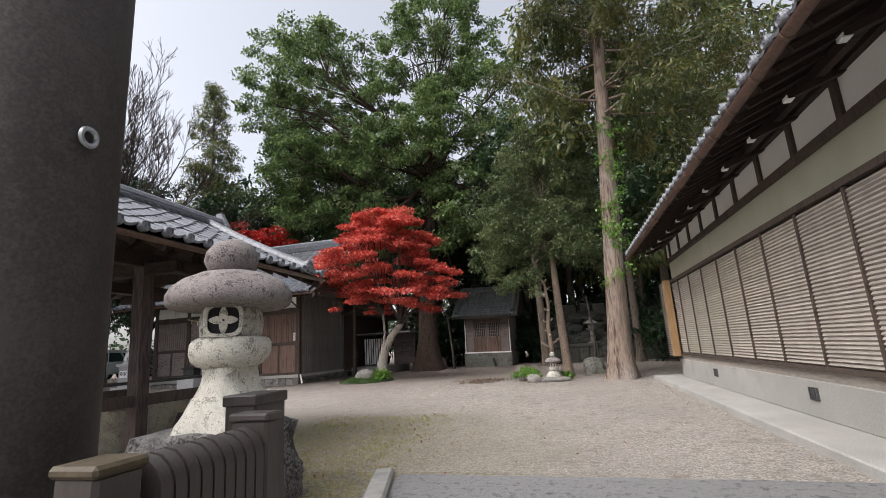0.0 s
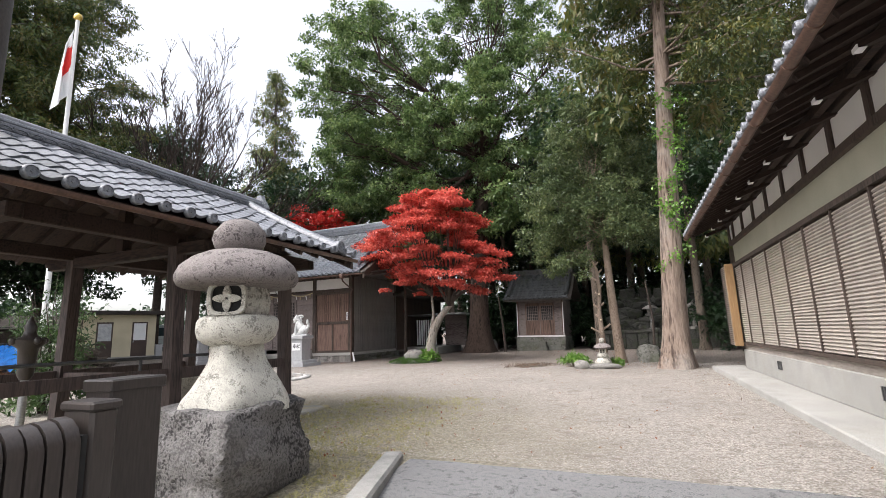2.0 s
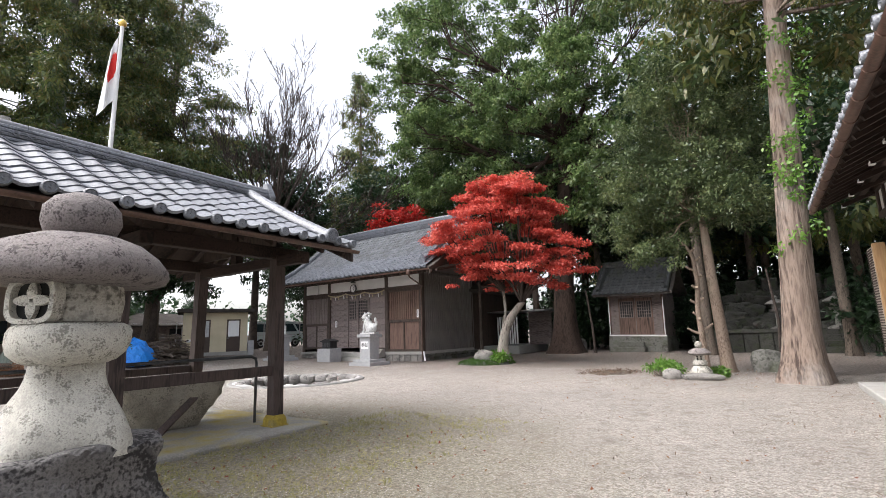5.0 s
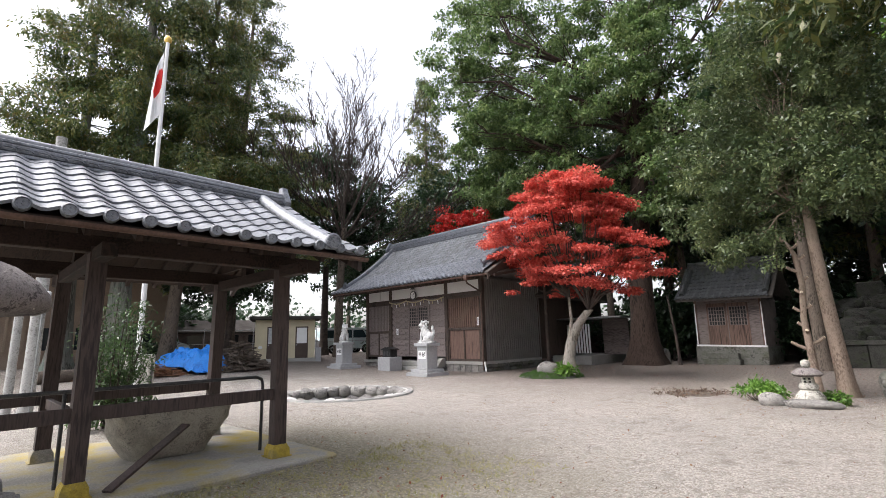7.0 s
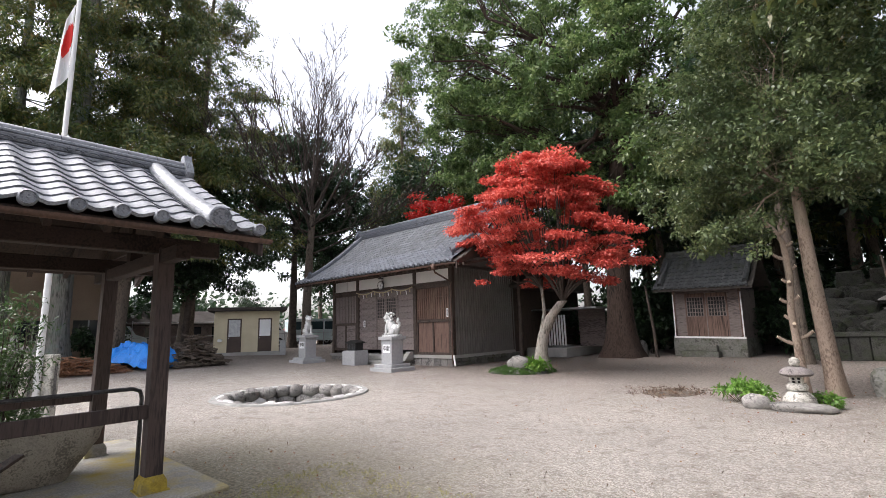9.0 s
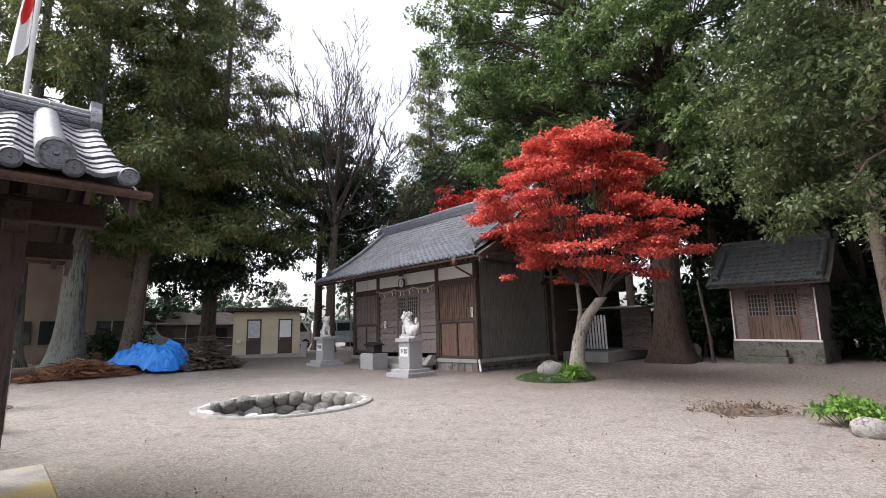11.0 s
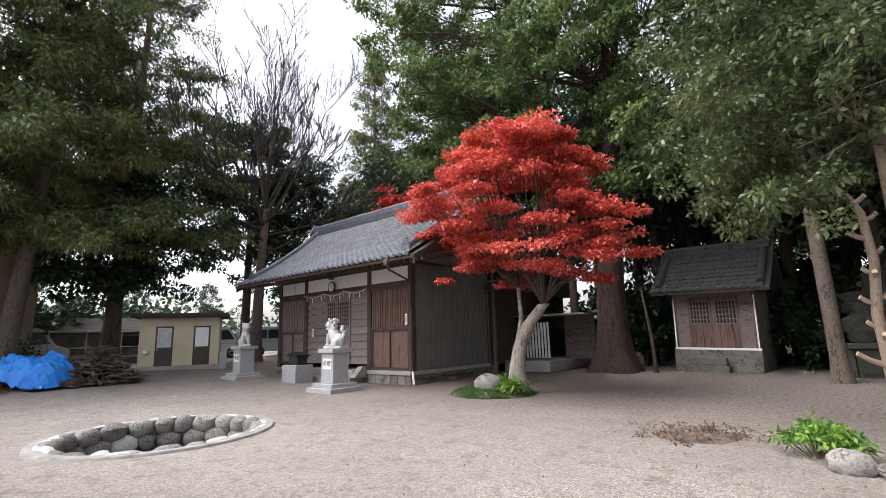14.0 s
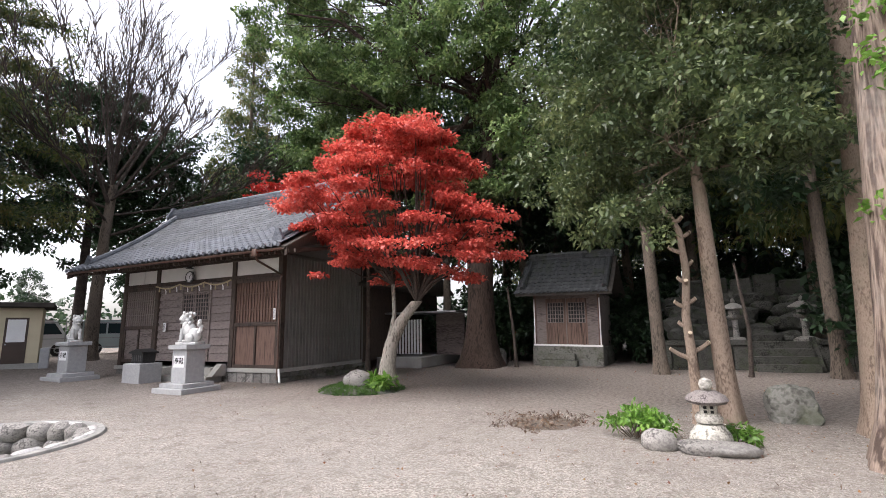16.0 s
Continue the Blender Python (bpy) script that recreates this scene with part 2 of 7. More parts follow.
M_BARK_CEDAR = material("red_brown_cedar_bark", [(0.075, 0.052, 0.042), (0.26, 0.2, 0.16), (0.155, 0.115, 0.092)], 0.95, 3.5, 22, 1.0, stretch=(1, 1, 0.09), stain=(0.34, 0.315, 0.285), stain_scale=0.6, stain_amount=0.6, stain_low=0.5, depth=0.05)
M_BARK_PALE = material("pale_cedar_bark", [(0.06, 0.058, 0.05), (0.21, 0.205, 0.18), (0.12, 0.118, 0.102)], 0.95, 3.5, 26, 0.9, stretch=(1, 1, 0.1), stain=(0.17, 0.24, 0.2), stain_scale=0.8, stain_amount=0.7, depth=0.03)
M_BARK = material("grey_brown_bark", [(0.05, 0.04, 0.032), (0.15, 0.12, 0.095), (0.09, 0.072, 0.058)], 0.95, 4, 30, 0.8, stretch=(1, 1, 0.3), depth=0.015)
# Brown bark with the deep shade below the crown worked into its colour.
M_BARK_CROWNSHADE = material("crown_shaded_brown_bark", [(0.014, 0.009, 0.007), (0.065, 0.043, 0.033), (0.032, 0.021, 0.016)], 0.95, 4, 24, 0.9, stretch=(1, 1, 0.2), depth=0.02)
M_SHEETROOF = material("matt_dark_sheet_roof", [(0.045, 0.04, 0.036), (0.075, 0.066, 0.06)], 0.95, 2, 40, 0.1, spec=0.1)
M_BARK_SMOOTH = material("smooth_tan_bark", [(0.14, 0.1, 0.075), (0.28, 0.215, 0.165), (0.2, 0.15, 0.115)], 0.85, 4, 40, 0.4, stretch=(1, 1, 0.4), stain=(0.11, 0.115, 0.07), stain_scale=1.0, stain_amount=0.4, depth=0.006)
M_BARK_MAPLE = material("pale_maple_bark", [(0.13, 0.115, 0.095), (0.36, 0.33, 0.285), (0.23, 0.205, 0.175)], 0.9, 4, 30, 0.6, stretch=(1, 1, 0.25), depth=0.01)
M_BARK_DARK = material("dark_twig_bark", [(0.035, 0.027, 0.023), (0.085, 0.066, 0.055)], 0.95, 5, 30, 0.4)
M_CUTWOOD = material("pale_cut_wood", [(0.5, 0.4, 0.27), (0.66, 0.56, 0.42)], 0.85, 12, 60, 0.2)
M_GREEN = leaf_material("evergreen_leaf", [(0.02, 0.045, 0.014), (0.055, 0.105, 0.03), (0.1, 0.165, 0.05)])
M_CAMPHOR = leaf_material("camphor_leaf", [(0.026, 0.056, 0.018), (0.105, 0.17, 0.055), (0.3, 0.38, 0.15)], through_light=0.45)
M_HOLLY = leaf_material("grey_green_leaf", [(0.022, 0.042, 0.017), (0.085, 0.12, 0.048), (0.23, 0.265, 0.11)])
M_CEDARLEAF = leaf_material("cedar_spray", [(0.018, 0.042, 0.014), (0.06, 0.1, 0.03), (0.15, 0.165, 0.045), (0.2, 0.13, 0.045)])
M_CEDARGOLD = leaf_material("yellowing_cedar_spray", [(0.014, 0.034, 0.01), (0.04, 0.068, 0.018), (0.12, 0.125, 0.026), (0.17, 0.12, 0.03)])
M_DARKLEAF = leaf_material("dark_evergreen_leaf", [(0.008, 0.022, 0.01), (0.025, 0.055, 0.022), (0.045, 0.08, 0.032)])
M_MAPLE = leaf_material("scarlet_maple_leaf", [(0.26, 0.03, 0.025), (0.6, 0.095, 0.07), (0.85, 0.26, 0.19)], rough=0.5, through_light=0.4)
M_MAPLE2 = leaf_material("crimson_maple_leaf", [(0.28, 0.015, 0.015), (0.5, 0.03, 0.025), (0.6, 0.06, 0.04)], through_light=0.4)
M_BRIGHT = leaf_material("bright_shrub_leaf", [(0.05, 0.13, 0.02), (0.13, 0.27, 0.04), (0.22, 0.36, 0.07)])
M_GRASS = leaf_material("short_grass", [(0.03, 0.08, 0.015), (0.07, 0.15, 0.03), (0.1, 0.18, 0.04)])
M_DRYGRASS = leaf_material("dry_grass_blade", [(0.2, 0.21, 0.06), (0.4, 0.37, 0.16), (0.55, 0.48, 0.28)])
M_LITTER = leaf_material("fallen_leaf", [(0.16, 0.075, 0.03), (0.3, 0.16, 0.06), (0.22, 0.05, 0.025), (0.4, 0.3, 0.1)])
M_HEAP = leaf_material("rotting_leaf", [(0.05, 0.032, 0.022), (0.12, 0.075, 0.048), (0.22, 0.14, 0.085)], through_light=0.1)
M_BRUSH = leaf_material("dry_brush_twig", [(0.07, 0.04, 0.025), (0.2, 0.09, 0.045), (0.26, 0.14, 0.075)], through_light=0.05)
M_PEBBLE = material("pale_gravel_stone", [(0.36, 0.33, 0.295), (0.62, 0.58, 0.53)], 0.9, 20, 90, 0.0, island=0.35)


def gravel_material():
    """Pale gravel that turns to brown earth under the trees and to thin moss and litter by the water pavilion."""
    m = bpy.data.materials.new("pale_gravel")
    m.use_nodes = True
    t = m.node_tree
    N, L = t.nodes.new, t.links.new
    p = t.nodes["Principled BSDF"]
    co = N("ShaderNodeTexCoord")
    xyz = N("ShaderNodeSeparateXYZ")
    L(co.outputs["Object"], xyz.inputs[0])

    def noise_at(scale, detail=4, rough=0.6):
        n = N("ShaderNodeTexNoise")
        n.inputs["Scale"].default_value, n.inputs["Detail"].default_value, n.inputs["Roughness"].default_value = scale, detail, rough
        L(co.outputs["Object"], n.inputs[0])
        return n.outputs["Fac"]

    def math_node(op, a, b=None, c=None):
        n = N("ShaderNodeMath")
        n.operation = op
        for i, v in enumerate((a, b, c)):
            if v is None:
                continue
            if isinstance(v, (int, float)):
                n.inputs[i].default_value = v
            else:
                L(v, n.inputs[i])
        return n.outputs[0]

    def span(v, lo, hi, top=1.0):
        n = N("ShaderNodeMapRange")
        n.interpolation_type = "SMOOTHSTEP"
        n.inputs[1].default_value, n.inputs[2].default_value, n.inputs[4].default_value = lo, hi, top
        L(v, n.inputs[0])
        return n.outputs[0]

    def mixed(fac, a, b):
        n = N("ShaderNodeMixRGB")
        L(fac, n.inputs[0])
        for i, v in ((1, a), (2, b)):
            if isinstance(v, tuple):
                n.inputs[i].default_value = (*v, 1)
            else:
                L(v, n.inputs[i])
        return n.outputs[0]

    vor = N("ShaderNodeTexVoronoi")
    vor.inputs["Scale"].default_value = 85
    L(co.outputs["Object"], vor.inputs[0])
    grain = N("ShaderNodeSeparateColor")
    L(vor.outputs["Color"], grain.inputs[0])
    base = mixed(span(grain.outputs[0], 0.0, 1.0), (0.27, 0.245, 0.215), (0.82, 0.77, 0.705))
    base = mixed(span(noise_at(0.35), 0.35, 0.65), base, mixed(span(grain.outputs[1], 0, 1), (0.28, 0.255, 0.23), (0.66, 0.615, 0.565)))
    base = mixed(span(noise_at(3.2, 8, 0.75), 0.5, 0.66, 0.65), base, (0.25, 0.21, 0.17))
    base = mixed(span(noise_at(16, 8, 0.8), 0.46, 0.6, 0.55), base, (0.3, 0.26, 0.215))
    base = mixed(span(noise_at(30, 6, 0.75), 0.56, 0.64, 0.7), base, (0.13, 0.105, 0.085))
    # brown trodden earth towards the trees
    earth = mixed(span(noise_at(14, 5, 0.7), 0.35, 0.65), (0.17, 0.14, 0.122), (0.37, 0.32, 0.285))
    far = math_node("ADD", xyz.outputs[1], math_node("MULTIPLY", noise_at(0.5), 5.0))
    base = mixed(span(far, 13.5, 22.0, 0.92), base, earth)
    west = math_node("ADD", math_node("MULTIPLY", xyz.outputs[0], -1.0), math_node("MULTIPLY", noise_at(0.4), 6.0))
    base = mixed(span(west, 15, 25, 0.6), base, earth)
    # thin moss, grass and leaf litter round the pavilion and the big lantern
    dx = math_node("ADD", xyz.outputs[0], 4.2)
    dy = math_node("ADD", xyz.outputs[1], -5.0)
    d = math_node("SQRT", math_node("ADD", math_node("MULTIPLY", math_node("MULTIPLY", dx, dx), 0.55), math_node("MULTIPLY", math_node("MULTIPLY", dy, dy), 0.55)))
    d = math_node("ADD", d, math_node("MULTIPLY", noise_at(1.6, 6, 0.7), 2.6))
    litter = mixed(span(noise_at(24, 6, 0.75), 0.42, 0.6), (0.15, 0.135, 0.075), (0.42, 0.375, 0.26))
    base = mixed(span(math_node("MULTIPLY", d, -1.0), -5.2, -2.6, 0.7), base, litter)
    L(base, p.inputs["Base Color"])
    p.inputs["Roughness"].default_value = 0.95
    p.inputs["Specular IOR Level"].default_value = 0.15
    h = math_node("ADD", math_node("MULTIPLY", vor.outputs["Distance"], -0.5), math_node("ADD", noise_at(9, 5), noise_at(60, 6)))
    bp = N("ShaderNodeBump")
    bp.inputs["Strength"].default_value, bp.inputs["Distance"].default_value = 1.0, 0.045
    L(h, bp.inputs["Height"]), L(bp.outputs[0], p.inputs["Normal"])
    return m


M_GRAVEL = gravel_material()


def glass_material(name, tint, rough=0.05):
    m = bpy.data.materials.new(name)
    m.use_nodes = True
    p = m.node_tree.nodes["Principled BSDF"]
    p.inputs["Base Color"].default_value = (*tint, 1)
    p.inputs["Roughness"].default_value = rough
    p.inputs["Specular IOR Level"].default_value = 0.8
    return m


M_DARKGLASS = glass_material("dark_window_glass", (0.02, 0.025, 0.03))
M_CARGLASS = glass_material("car_glass", (0.03, 0.05, 0.06))
M_CARWHITE = material("white_car_paint", [(0.68, 0.69, 0.7), (0.76, 0.77, 0.78)], 0.25, 1, 20, 0.0, spec=0.6, clear=0.5)
M_CARTEAL = material("pale_teal_van_paint", [(0.46, 0.56, 0.57), (0.54, 0.63, 0.64)], 0.25, 1, 20, 0.0, spec=0.6, clear=0.5)
M_TYRE = material("black_tyre_rubber", [(0.015, 0.015, 0.015), (0.03, 0.03, 0.03)], 0.8, 8, 60, 0.2)


# ---- mesh helpers ----
class Shape:
    """Collects plain geometry for one mesh."""

    def __init__(self):
        self.v, self.f = [], []

    def add(self, verts, faces, m=None):
        o = len(self.v)
        self.v += [tuple(m @ Vector(p)) for p in verts] if m is not None else [tuple(p) for p in verts]
        self.f += [tuple(i + o for i in f) for f in faces]
        return self

    def box(self, lo, hi, bev=0.0, m=None):
        x0, y0, z0 = lo
        x1, y1, z1 = hi
        b = min(bev, (x1 - x0) / 2.2, (y1 - y0) / 2.2, (z1 - z0) / 2.2)
        if b <= 0:
            vs = [(x, y, z) for z in (z0, z1) for x, y in ((x0, y0), (x1, y0), (x1, y1), (x0, y1))]
            return self.add(vs, [(3, 2, 1, 0), (4, 5, 6, 7), (0, 1, 5, 4), (1, 2, 6, 5), (2, 3, 7, 6), (3, 0, 4, 7)], m)
        bm = bmesh.new()
        bmesh.ops.create_cube(bm, size=1)
        for v in bm.verts:
            v.co = ((x0 + x1) / 2 + v.co.x * (x1 - x0), (y0 + y1) / 2 + v.co.y * (y1 - y0), (z0 + z1) / 2 + v.co.z * (z1 - z0))
        bmesh.ops.bevel(bm, geom=bm.edges[:], offset=b, segments=1, affect="EDGES")
        return self.bm(bm, m)

    def bm(self, bm, m=None):
        bm.verts.index_update()
        self.add([v.co[:] for v in bm.verts], [[v.index for v in f.verts] for f in bm.faces], m)
        bm.free()
        return self

    def tube(self, pts, radii, n=8, caps=True):
        """A tapered tube along points."""
        pts = [Vector(p) for p in pts]
        rings = []
        side = None
        for i, p in enumerate(pts):
            d = (pts[min(i + 1, len(pts) - 1)] - pts[max(i - 1, 0)])
            d = d.normalized() if d.length > 1e-9 else Vector((0, 0, 1))
            if side is None:
                side = d.orthogonal().normalized()
            side = (side - d * side.dot(d))
            side = side.normalized() if side.length > 1e-6 else d.orthogonal().normalized()
            up = d.cross(side)
            r = radii[i] if hasattr(radii, "__len__") else radii
            rings.append([p + (side * math.cos(a) + up * math.sin(a)) * r for a in (2 * math.pi * k / n for k in range(n))])
        o = len(self.v)
        for ring in rings:
            self.v += [tuple(p) for p in ring]
        for i in range(len(rings) - 1):
            for k in range(n):
                k2 = (k + 1) % n
                self.f.append((o + i * n + k, o + i * n + k2, o + (i + 1) * n + k2, o + (i + 1) * n + k))
        if caps:
            self.f.append(tuple(o + k for k in reversed(range(n))))
            self.f.append(tuple(o + (len(rings) - 1) * n + k for k in range(n)))
        return self

    def lathe(self, profile, n=24, centre=(0, 0, 0), square=0.0, wob=0.0, seed=0.0, spin=0.0):
        """profile: (radius, z) from the foot up. square: 0 round, towards 1 squarer. wob: uneven by that share."""
        cx, cy, cz = centre
        o = len(self.v)
        for r, z in profile:
            for k in range(n):
                a = 2 * math.pi * k / n + spin
                q = 1.0
                if square:
                    q = (abs(math.cos(a - spin)) ** (2 + 8 * square) + abs(math.sin(a - spin)) ** (2 + 8 * square)) ** (-1 / (2 + 8 * square))
                w = 1 + wob * noise.noise((math.cos(a) * 1.7 + seed, math.sin(a) * 1.7, z * 3))
                self.v.append((cx + math.cos(a) * r * q * w, cy + math.sin(a) * r * q * w, cz + z + wob * 0.15 * r * noise.noise((a, seed, r * 5))))
        for i in range(len(profile) - 1):
            for k in range(n):
                k2 = (k + 1) % n
                self.f.append((o + i * n + k, o + i * n + k2, o + (i + 1) * n + k2, o + (i + 1) * n + k))
        self.f.append(tuple(o + k for k in reversed(range(n))))
        self.f.append(tuple(o + (len(profile) - 1) * n + k for k in range(n)))
        return self

    def rock(self, centre, size, seed=0, rough=0.25, sub=3, flat=0.0, boxy=0.0):
        """An uneven stone: a ball pulled towards a block, chipped by noise."""
        bm = bmesh.new()
        bmesh.ops.create_icosphere(bm, subdivisions=sub, radius=1)
        for v in bm.verts:
            c = v.co.normalized()
            if boxy:
                k = 1 / max(abs(c.x), abs(c.y), abs(c.z))
                c = c * (1 + (k - 1) * boxy)
            n1 = noise.noise(Vector((c.x * 1.1 + seed * 3.7, c.y * 1.1 - seed, c.z * 1.1)))
            n2 = noise.noise(Vector((c.x * 3.2 + seed, c.y * 3.2, c.z * 3.2 + seed * 2.1)))
            c = c * (1 + rough * n1 + rough * 0.4 * n2)
            z = c.z
            if flat and z < -flat:
                z = -flat
            v.co = (centre[0] + c.x * size[0], centre[1] + c.y * size[1], centre[2] + z * size[2])
        return self.bm(bm)

    def prism(self, outline, lo, hi, axis="y"):
        """An outline (u, w) pushed along an axis: y keeps u as x, x keeps u as y, z keeps u, w as x, y."""
        def at(u, w, h):
            return {"y": (u, h, w), "x": (h, u, w), "z": (u, w, h)}[axis]
        n = len(outline)
        vs = [at(u, w, lo) for u, w in outline] + [at(u, w, hi) for u, w in outline]
        return self.add(vs, [tuple(range(n)), tuple(reversed(range(n, 2 * n)))] + [(i, i + n, (i + 1) % n + n, (i + 1) % n) for i in range(n)])

    def data(self, name, mat, smooth=False, fix=True):
        me = bpy.data.meshes.new(name)
        me.from_pydata(self.v, [], self.f)
        if fix and len(self.f) < 60000:
            bm = bmesh.new()
            bm.from_mesh(me)
            bmesh.ops.recalc_face_normals(bm, faces=bm.faces[:])
            bm.to_mesh(me)
            bm.free()
        me.materials.append(mat)
        if smooth:
            me.polygons.foreach_set("use_smooth", [True] * len(me.polygons))
            me.set_sharp_from_angle(angle=radians(50))
        me.update()
        return me


def part(name, shape, mat, parent=None, label="", smooth=False):
    ob = new(name, shape.data(name, mat, smooth) if isinstance(shape, Shape) else shape)
    ob.parent = parent
    if label:
        tagged(ob, label)
    return ob


def piece(name, mesh, parent, m):
    ob = new(name, mesh)
    ob.parent = parent
    ob.matrix_basis = m
    return ob


def thing(name, label, category, group="", at=(0, 0, 0), turn=0.0, kind=""):
    ob = tagged(new(name), label, category, group, kind)
    ob.matrix_basis = pose(*at, 0, 0, turn)
    ob.empty_display_size = 0.1
    return ob


def setting(name, shape, mat, label, category, smooth=False):
    return tagged(part(name, shape, mat, None, "", smooth), label, category, "", "structure")


def quads(name, verts, n, mat):
    """A mesh of n loose quads from an (n * 4, 3) array."""
    me = bpy.data.meshes.new(name)
    me.vertices.add(n * 4)
    me.vertices.foreach_set("co", np.asarray(verts, dtype=np.float32).ravel())
    me.loops.add(n * 4)
    me.loops.foreach_set("vertex_index", np.arange(n * 4, dtype=np.int32))
    me.polygons.add(n)
    me.polygons.foreach_set("loop_start", np.arange(0, n * 4, 4, dtype=np.int32))
    me.materials.append(mat)
    me.update(calc_edges=True)
    return me


def ground_z(x, y):
    """The yard: level, rising a little to the west, and falling to the street in the south."""
    z = 0.0026 * min(max(0.0, -12.0 - x), 13.0) ** 2
    if y < 4.3:
        z -= 0.045 * min(4.3 - y, 9.0)
    return z


# ---- ground: one sheet with the round pit left open ----
PIT, PIT_R = (-10.1, 11.05), 1.72
SEG = 288
rings = [PIT_R]
while rings[-1] < 600:
    rings.append(rings[-1] + max(0.3, (rings[-1] - PIT_R) * 0.09))
g = Shape()
for r in rings:
    for k in range(SEG):
        a = 2 * math.pi * k / SEG
        x, y = PIT[0] + r * math.cos(a), PIT[1] + r * math.sin(a)
        bumpy = 0.018 * noise.noise((x * 0.5, y * 0.5, 0)) + 0.008 * noise.noise((x * 1.7, y * 1.7, 3)) if 2.2 < r < 40 else 0.0
        if y < 4.6:
            bumpy = min(0.0, bumpy) - 0.004
        g.v.append((x, y, ground_z(x, y) + bumpy))
for i in range(len(rings) - 1):
    for k in range(SEG):
        k2 = (k + 1) % SEG
        g.f.append((i * SEG + k, i * SEG + k2, (i + 1) * SEG + k2, (i + 1) * SEG + k))
ground = new("ground", g.data("ground", M_GRAVEL, True, False))
tagged(ground, "pale beige gravel yard with earth and leaf litter", "ground", "", "structure")

# asphalt drive at the entrance
a = Shape()
xs = [-1.62 + 0.4 * i for i in range(40)]
ys = [-5 + 0.4 * j for j in range(24)]
for y in ys:
    for x in xs:
        yy = 4.42 - 0.045 * (x + 1.6) + 0.04 * noise.noise((x * 2.1, 1, 0)) if y == ys[-1] else y
        a.v.append((x, yy, ground_z(x, yy) + 0.012))
for j in range(len(ys) - 1):
    for i in range(len(xs) - 1):
        o = j * len(xs) + i
        a.f.append((o, o + 1, o + 1 + len(xs), o + len(xs)))
setting("road", a, M_ASPHALT, "grey asphalt drive that meets the gravel", "drive")

# low kerb stone along the drive
k = Shape()
k.prism([(-0.09, -0.25), (0.09, -0.25), (0.09, 0.06), (0.07, 0.085), (-0.07, 0.085), (-0.09, 0.06)], 0, 3.9, "y")
kerb = setting("kerb", k, M_KERB, "grey concrete kerb stone beside the drive", "kerb")
kerb.matrix_basis = pose(-0.72, 0.66, -0.02, 0, 0, 16.0)

# ---- shrine office: a long low wall of louvred shutters under a tiled eave ----
OX, OY0, OY1 = 2.7, -2.2, 13.0
s = Shape()
s.box((2.06, OY0 - 1, -0.2), (8.0, OY1 + 0.75, 0.1), 0.015)
setting("pavement", s, M_CONCRETE, "raised concrete apron along the office", "pavement")
office = tagged(thing("shrine_office", "long low shrine office with beige louvred shutters and tiled roof", "building"), kind="structure")
s = Shape()
s.box((OX - 0.06, OY0, 0.1), (8.0, OY1 - 0.02, 0.52), 0.01)
part("foundation", s, M_CONCRETE, office, "pale concrete footing")
s = Shape()
s.box((OX + 0.02, OY0, 0.52), (8.0, OY1 - 0.05, 3.5))
part("wall", s, M_CREAM, office, "green-grey plaster wall")
s = Shape()
s.box((OX - 0.03, OY0, 0.5), (OX + 0.02, OY1 - 0.05, 0.64))
part("baseboard", s, M_SHUTTER, office)
s = Shape()
s.box((OX - 0.1, OY0, 0.64), (OX + 0.02, OY1 - 0.02, 0.69))
part("sill", s, M_DARKWOOD, office)
s = Shape()
s.box((OX - 0.09, OY0, 2.38), (OX + 0.02, OY1 - 0.02, 2.45))
part("lintel", s, M_DARKWOOD, office)
s = Shape()
s.box((OX - 0.05, OY0, 2.9), (OX + 0.02, OY1 - 0.02, 2.99))
part("rail", s, M_DARKWOOD, office)
for j in range(17):
    y = 12.94 if j == 0 else 13.41 - 0.955 * j
    bay = 0.485 if j == 1 else 0.955
    s = Shape()
    s.box((OX - 0.045, y - 0.05, 2.99), (OX + 0.02, y + 0.05, 3.42))
    part("stud", s, M_DARKWOOD, office)
    if j:
        s = Shape()
        s.box((OX - 0.01, y + 0.05, 2.99), (OX + 0.018, y + bay - 0.05, 3.42))
        part("panel", s, M_PLASTER, office, "white plaster panel")
# shutters
slat = Shape().box((-0.012, -0.5, -0.016), (0.012, 0.5, 0.018)).data("slat", M_SHUTTER)
for j in range(15):
    y1 = 12.97 - 1.0 * j
    y0 = y1 - 1.0
    sh = thing("shutter", "beige wooden louvred shutter panel on the office wall", "shutter", "office shutters", (OX, 0, 0))
    s = Shape()
    s.box((-0.075, y0 + 0.002, 0.69), (-0.01, y0 + 0.04, 2.38))
    part("stile", s, M_DARKWOOD, sh)
    s = Shape()
    s.box((-0.02, y0 + 0.04, 0.69), (-0.012, y1, 2.38))
    part("backing", s, M_DARKWOOD, sh)
    n = 38
    if j < 8:
        for i in range(n):
            piece("slat", slat, sh, pose(-0.045, (y0 + y1) / 2 + 0.02, 0.715 + i * 0.0436, 0, 38) @ Matrix.Diagonal((1, 0.96, 1, 1)))
    else:
        s = Shape()
        for i in range(n):
            s.box((-0.012, -0.5, -0.016), (0.012, 0.5, 0.018), 0, pose(-0.045, (y0 + y1) / 2 + 0.02, 0.715 + i * 0.0436, 0, 38))
        part("slats", s, M_SHUTTER, sh)
